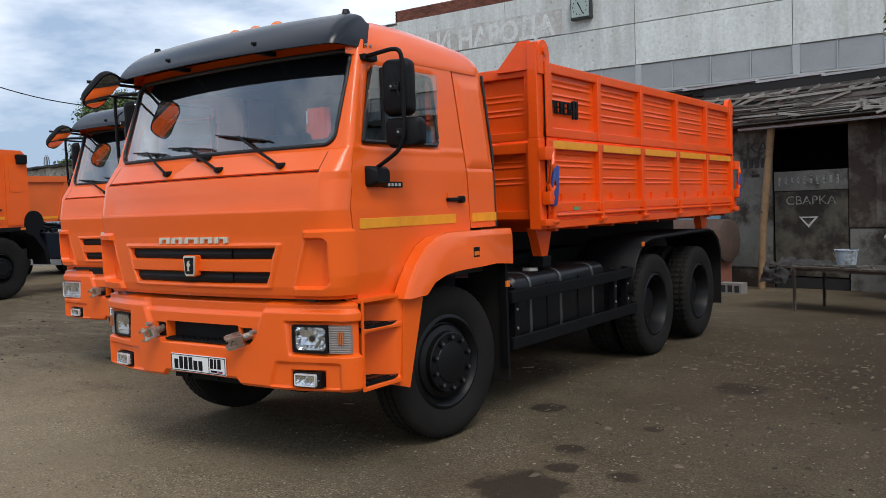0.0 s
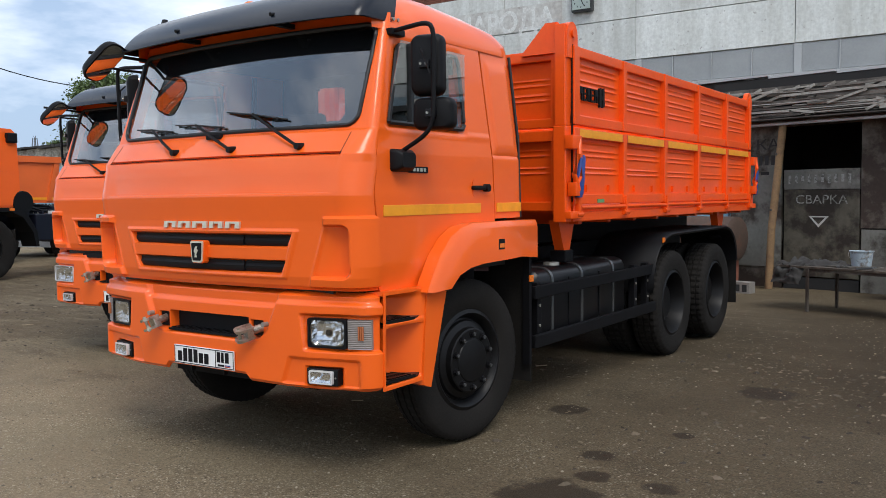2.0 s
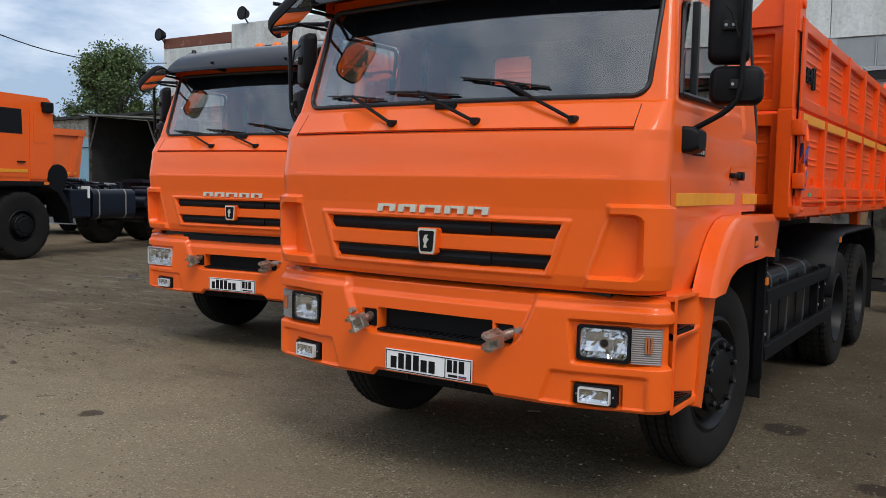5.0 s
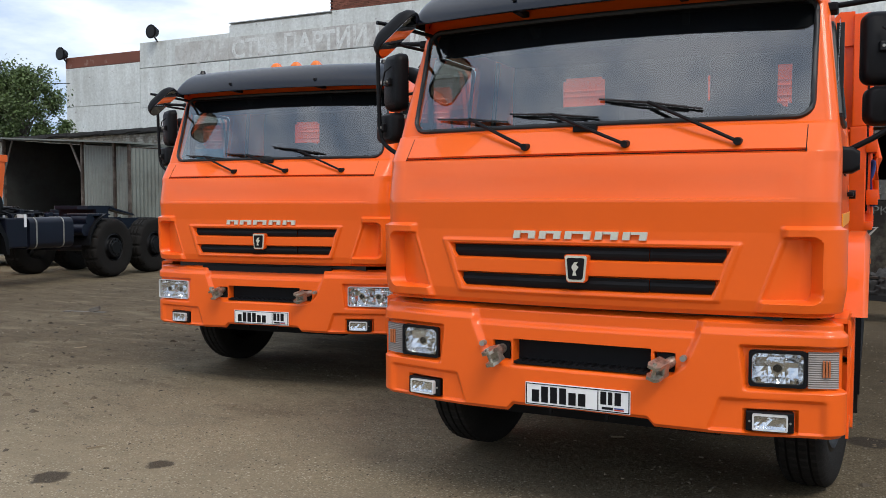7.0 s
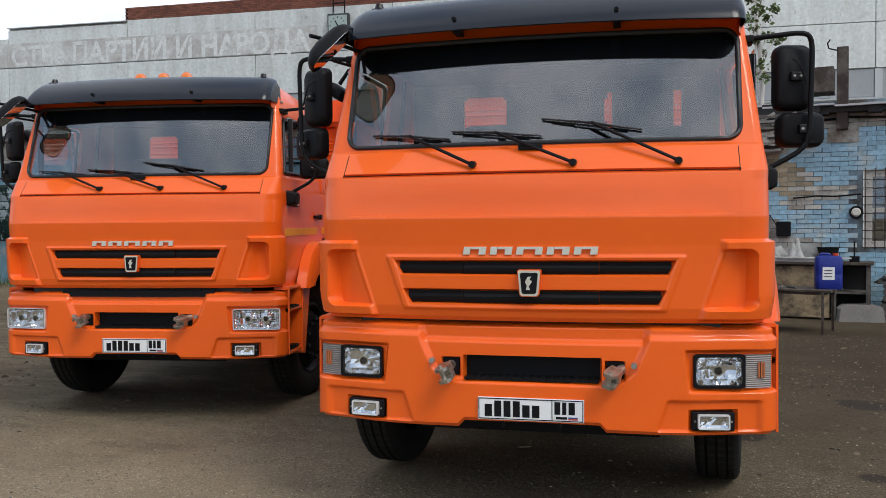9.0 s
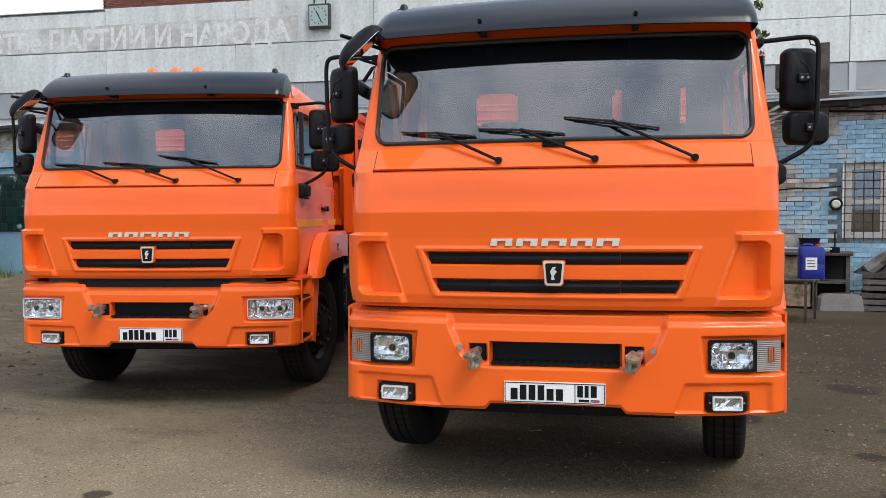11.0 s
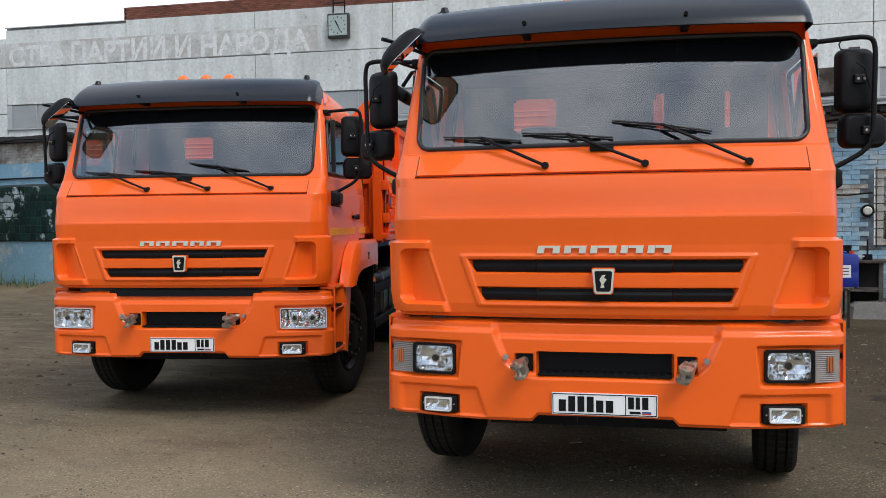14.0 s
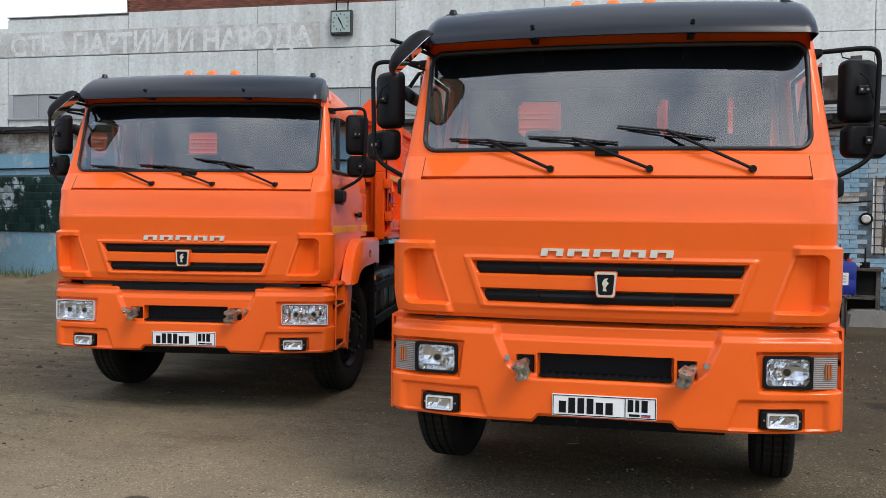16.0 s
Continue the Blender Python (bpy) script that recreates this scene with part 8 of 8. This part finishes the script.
def tree(label, base, height, spread, leaves, seed, leaf_mat, bark, leaf=0.10, trunk=0.12, low_=0.25, clumps=60, category="tree"):
    rr = random.Random(seed)
    t = thing("tree", label, category)
    b = Vector(base)
    bm = bmesh.new()
    top = b + Vector((rr.uniform(-0.3, 0.3), rr.uniform(-0.3, 0.3), height))
    tube(bm, [b, b.lerp(top, 0.4) + Vector((0.1, 0, 0)), b.lerp(top, 0.75)], trunk, 8)
    centres = []
    for i in range(clumps):
        f = low_ + (1 - low_) * rr.random() ** 0.8
        a = rr.random() * 2 * math.pi
        reach = spread * (0.35 + 0.65 * math.sin(math.pi * min(1.0, (1 - f) / (1 - low_) * 0.75 + 0.12))) * rr.uniform(0.35, 1.0)
        p = b.lerp(top, f) + Vector((math.cos(a) * reach, math.sin(a) * reach, rr.uniform(-0.25, 0.35)))
        centres.append((p, rr.uniform(0.22, 0.5) * spread / 1.8))
        q = b.lerp(top, max(0.1, f - 0.18))
        tube(bm, [q, q.lerp(p, 0.55) + Vector((0, 0, 0.08)), p], trunk * 0.16, 5)
    part("trunk", bm, bark, t, smooth=50)
    verts, faces = [], []
    for i in range(leaves):
        c, r = centres[rr.randrange(len(centres))]
        d = Vector((rr.gauss(0, 1), rr.gauss(0, 1), rr.gauss(0, 0.9)))
        p = c + d * r * 0.55
        s = leaf * rr.uniform(0.6, 1.3)
        u = Vector((rr.gauss(0, 1), rr.gauss(0, 1), rr.gauss(0, 0.7))).normalized()
        v = u.cross(Vector((rr.gauss(0, 1), rr.gauss(0, 1), rr.gauss(0, 1)))).normalized()
        k = len(verts)
        verts += [p - u * s * 0.6, p + v * s * 0.36, p + u * s * 0.6, p - v * s * 0.36]
        faces.append((k, k + 1, k + 2, k + 3))
    me = bpy.data.meshes.new("crown")
    me.from_pydata(verts, [], faces)
    me.materials.append(leaf_mat)
    cr = new("crown", me)
    cr.parent = t
    return t


tree("leafy green tree behind the low workshop", (-32.3, 22.2, 0), 7.2, 2.0, 26000, 4, LEAF, BARK, 0.115, 0.16, 0.30, 90)
tree("dark leafy tree behind the low workshop", (-35.2, 23.4, 0), 6.5, 1.8, 14000, 8, LEAF, BARK, 0.115, 0.16, 0.30, 70)
sap = LB @ Vector((1.50, -0.12, 2.4))
tree("slender birch sapling growing from the roof edge", sap, 3.4, 0.42, 900, 11, LEAF_BIRCH, BIRCH, 0.07, 0.035, 0.42, 26)
for i, (x, y, h) in enumerate(((-76, 40, 6.8), (-84, 36, 6.2), (-60, 38, 6.0), (-105, 44, 8.5))):
    tree("distant tree beyond the yard", (x, y, 0), h, 2.6, 2200, 20 + i, LEAF, BARK, 0.34, 0.2, 0.25, 40)
for x, y, h in ((-150, 82, 12.0), (-163, 85, 12.5), (-142, 83, 12.8)):
    py = thing("power_pylon", "distant steel lattice power pylon", "pylon", "distant pylons")
    bm = bmesh.new()
    for dx, dy in ((-1, -1), (1, -1), (1, 1), (-1, 1)):
        tube(bm, [(x + dx * 1.0, y + dy * 1.0, 0), (x + dx * 0.25, y + dy * 0.25, h)], 0.09, 5)
    for k in range(6):
        z = h * (0.25 + 0.14 * k)
        w = 0.8 * (1 - z / h) + 0.3
        tube(bm, [(x - w, y, z), (x + w, y, z + 1.0)], 0.06, 5)
        tube(bm, [(x + w, y, z), (x - w, y, z + 1.0)], 0.06, 5)
    for z in (h * 0.72, h * 0.86):
        tube(bm, [(x - 1.8, y, z), (x + 1.8, y, z)], 0.09, 5)
    part("lattice", bm, STEEL_DARK, py)
wire = thing("overhead_wire", "black overhead wire hung across the yard", "wire")
bm = bmesh.new()
A_, B_ = Vector((-29.5, 9.0, 8.6)), Vector((-38.5, 29.8, 8.2))
tube(bm, [A_.lerp(B_, s) - Vector((0, 0, 1.2 * math.sin(math.pi * s))) for s in steps(0, 1, 24)], 0.025, 5)
part("cable", bm, INK, wire)

# ---- loose stones, litter and sand ----
rr = random.Random(77)
verts, faces = [], []
for i in range(34000):
    near_ = rr.random() < 0.75
    x, y = (rr.uniform(-7, 6), rr.uniform(-4.5, 8)) if near_ else (rr.uniform(-18, 7), rr.uniform(-4, 12))
    s = 0.004 + 0.008 * rr.random() ** 3
    if noise.noise(Vector((x * 0.9, y * 0.9, 31))) < rr.uniform(-0.5, 0.3):
        continue
    z = ground_z(x, y)
    k = len(verts)
    pts = [(1, 0.1, 0), (0.2, 0.8, 0), (-0.9, 0.5, 0), (-0.6, -0.7, 0), (0.5, -0.8, 0), (0.5, 0.3, 0.55), (-0.4, 0.2, 0.6), (0.1, -0.4, 0.5)]
    a = rr.random() * 6.28
    for p in pts:
        verts.append((x + s * (p[0] * math.cos(a) - p[1] * math.sin(a)), y + s * (p[0] * math.sin(a) + p[1] * math.cos(a)), z + s * p[2] - 0.001))
    faces += [(k, k + 1, k + 5), (k + 1, k + 2, k + 6, k + 5), (k + 2, k + 3, k + 6), (k + 3, k + 4, k + 7, k + 6), (k + 4, k, k + 5, k + 7), (k + 5, k + 6, k + 7)]
me = bpy.data.meshes.new("gravel")
me.from_pydata(verts, [], faces)
me.materials.append(material("gravel_stone", (0.165, 0.138, 0.098), 0.9, island=0.6))
tagged(new("gravel", me), "loose grey pebbles scattered over the yard", "gravel", kind="stuff")
CHIP = material("splintered_wood", (0.20, 0.155, 0.10), 0.9, island=0.45, vary=0.2, scale=20)
for i in range(70):
    x, y = rr.uniform(-11, 5.5), rr.uniform(-2.5, 9)
    ln = 0.015 + 0.07 * rr.random() ** 2
    w = rr.uniform(0.003, 0.010)
    bm = bmesh.new()
    z = ground_z(x, y)
    box(bm, -ln, ln, -w, w, 0.0, rr.uniform(0.004, 0.010), 0.0, Matrix.Translation((x, y, z)) @ pose(0, 0, 0, rr.uniform(-4, 4), rr.uniform(-3, 3), rr.uniform(0, 180)))
    tagged(part("wood_chip", bm, CHIP), "small splinter of wood lying on the dirt", "litter", "wood chips on the ground")
# trodden bark and clods, in drifts
verts, faces = [], []
DRIFTS = [(2.3, 4.3, 0.7, 260), (3.1, 3.6, 0.6, 160), (2.5, 2.6, 0.5, 90), (3.0, 1.7, 0.6, 70), (1.9, 1.6, 0.5, 60), (3.6, 5.2, 0.9, 160),
          (-7.5, 4.4, 1.3, 420), (-6.0, 3.0, 1.0, 300), (-5.6, 1.4, 0.8, 200), (-8.5, 2.4, 1.2, 260), (-10.0, 6.0, 1.6, 320), (-4.9, 0.1, 0.7, 110), (-3.6, -0.9, 0.7, 70), (-12.0, 9.0, 1.6, 260), (-9.0, 8.0, 1.4, 240)]
for cx, cy, spread, count in DRIFTS:
    for i in range(count):
        x, y = rr.gauss(cx, spread), rr.gauss(cy, spread * 0.7)
        s = rr.uniform(0.007, 0.026) * (1.8 if rr.random() < 0.12 else 1.0)
        q, a, h = rr.uniform(0.25, 0.8), rr.random() * 6.28, s * rr.uniform(0.25, 0.6)
        z, k = ground_z(x, y) - 0.002, len(verts)
        for px, py, pz in ((1, 0, 0), (0.3, q, 0), (-0.9, q * 0.7, 0), (-0.7, -q, 0), (0.4, -q * 0.9, 0), (0.3, 0.1, 1), (-0.45, -0.1, 0.8)):
            verts.append((x + s * (px * math.cos(a) - py * math.sin(a)), y + s * (px * math.sin(a) + py * math.cos(a)), z + h * pz))
        faces += [(k, k + 1, k + 5), (k + 1, k + 2, k + 6, k + 5), (k + 2, k + 3, k + 6), (k + 3, k + 4, k + 5, k + 6), (k + 4, k, k + 5)]
me = bpy.data.meshes.new("clods")
me.from_pydata(verts, [], faces)
me.materials.append(material("dirt_clods", (0.080, 0.061, 0.040), 0.95, island=0.7))
tagged(new("clods", me), "drifts of bark crumbs and dry dirt clods", "debris", kind="stuff")
plank = thing("scrap_plank", "flat scrap board lying on the dirt", "board")
at(Matrix.Translation((-8.9, 4.85, 0.0)) @ pose(0, 0, 0, 0, 0, 12), "board", boxed(-0.34, 0.34, -0.045, 0.045, 0.0, 0.02), WOOD_OLD, plank)
at(Matrix.Translation((-8.75, 4.9, 0.03)) @ pose(0, 0, 0, 0, -14, 30), "board_chip", boxed(-0.07, 0.07, -0.035, 0.035, 0.0, 0.05), WOOD_OLD, plank)


def sand(u, v):
    a, r = u * 2 * math.pi, v
    x, y = 1.7 * r * math.cos(a), 1.0 * r * math.sin(a)
    z = 0.62 * max(0.0, 1 - r) ** 1.1 + 0.18 * noise.noise(Vector((x * 1.9, y * 1.9, 7))) * (1 - r) + 0.09 * noise.noise(Vector((x * 6, y * 6, 7))) * (1 - r)
    return (x, y, max(z, -0.02)), (0, 0, 1)


heap = at(Matrix.Translation((-12.1, 13.2, 0)) @ pose(0, 0, 0, 0, 0, -14), "sand_mound", sheet(steps(0, 1, 60), steps(0.001, 1, 24), sand), material("dirty_sand", (0.125, 0.088, 0.052), 0.95, vary=0.25, scale=3, fine=0.25, bump=0.5, bump_scale=60), None, smooth=60)
tagged(heap, "low mound of dirty sand and brushwood by the blue wall", "mound")
verts, faces = [], []
for i in range(420):
    x = rr.uniform(-18.5, -12)
    lx = (x - 1.0) / 0.970
    p = LB @ Vector((lx, -rr.random() ** 2 * 0.9 - 0.02, 0))
    h = rr.uniform(0.08, 0.38) * (1.3 if rr.random() < 0.2 else 0.7)
    k = len(verts)
    a = rr.random() * 6.28
    verts += [p + Vector((0.012 * math.cos(a), 0.012 * math.sin(a), 0)), p - Vector((0.012 * math.cos(a), 0.012 * math.sin(a), 0)), p + Vector((rr.uniform(-0.12, 0.12), rr.uniform(-0.12, 0.12), h))]
    faces.append((k, k + 1, k + 2))
me = bpy.data.meshes.new("weeds")
me.from_pydata(verts, [], faces)
me.materials.append(LEAF)
tagged(new("weeds", me), "sparse green weeds along the foot of the blue wall", "weeds", kind="stuff")
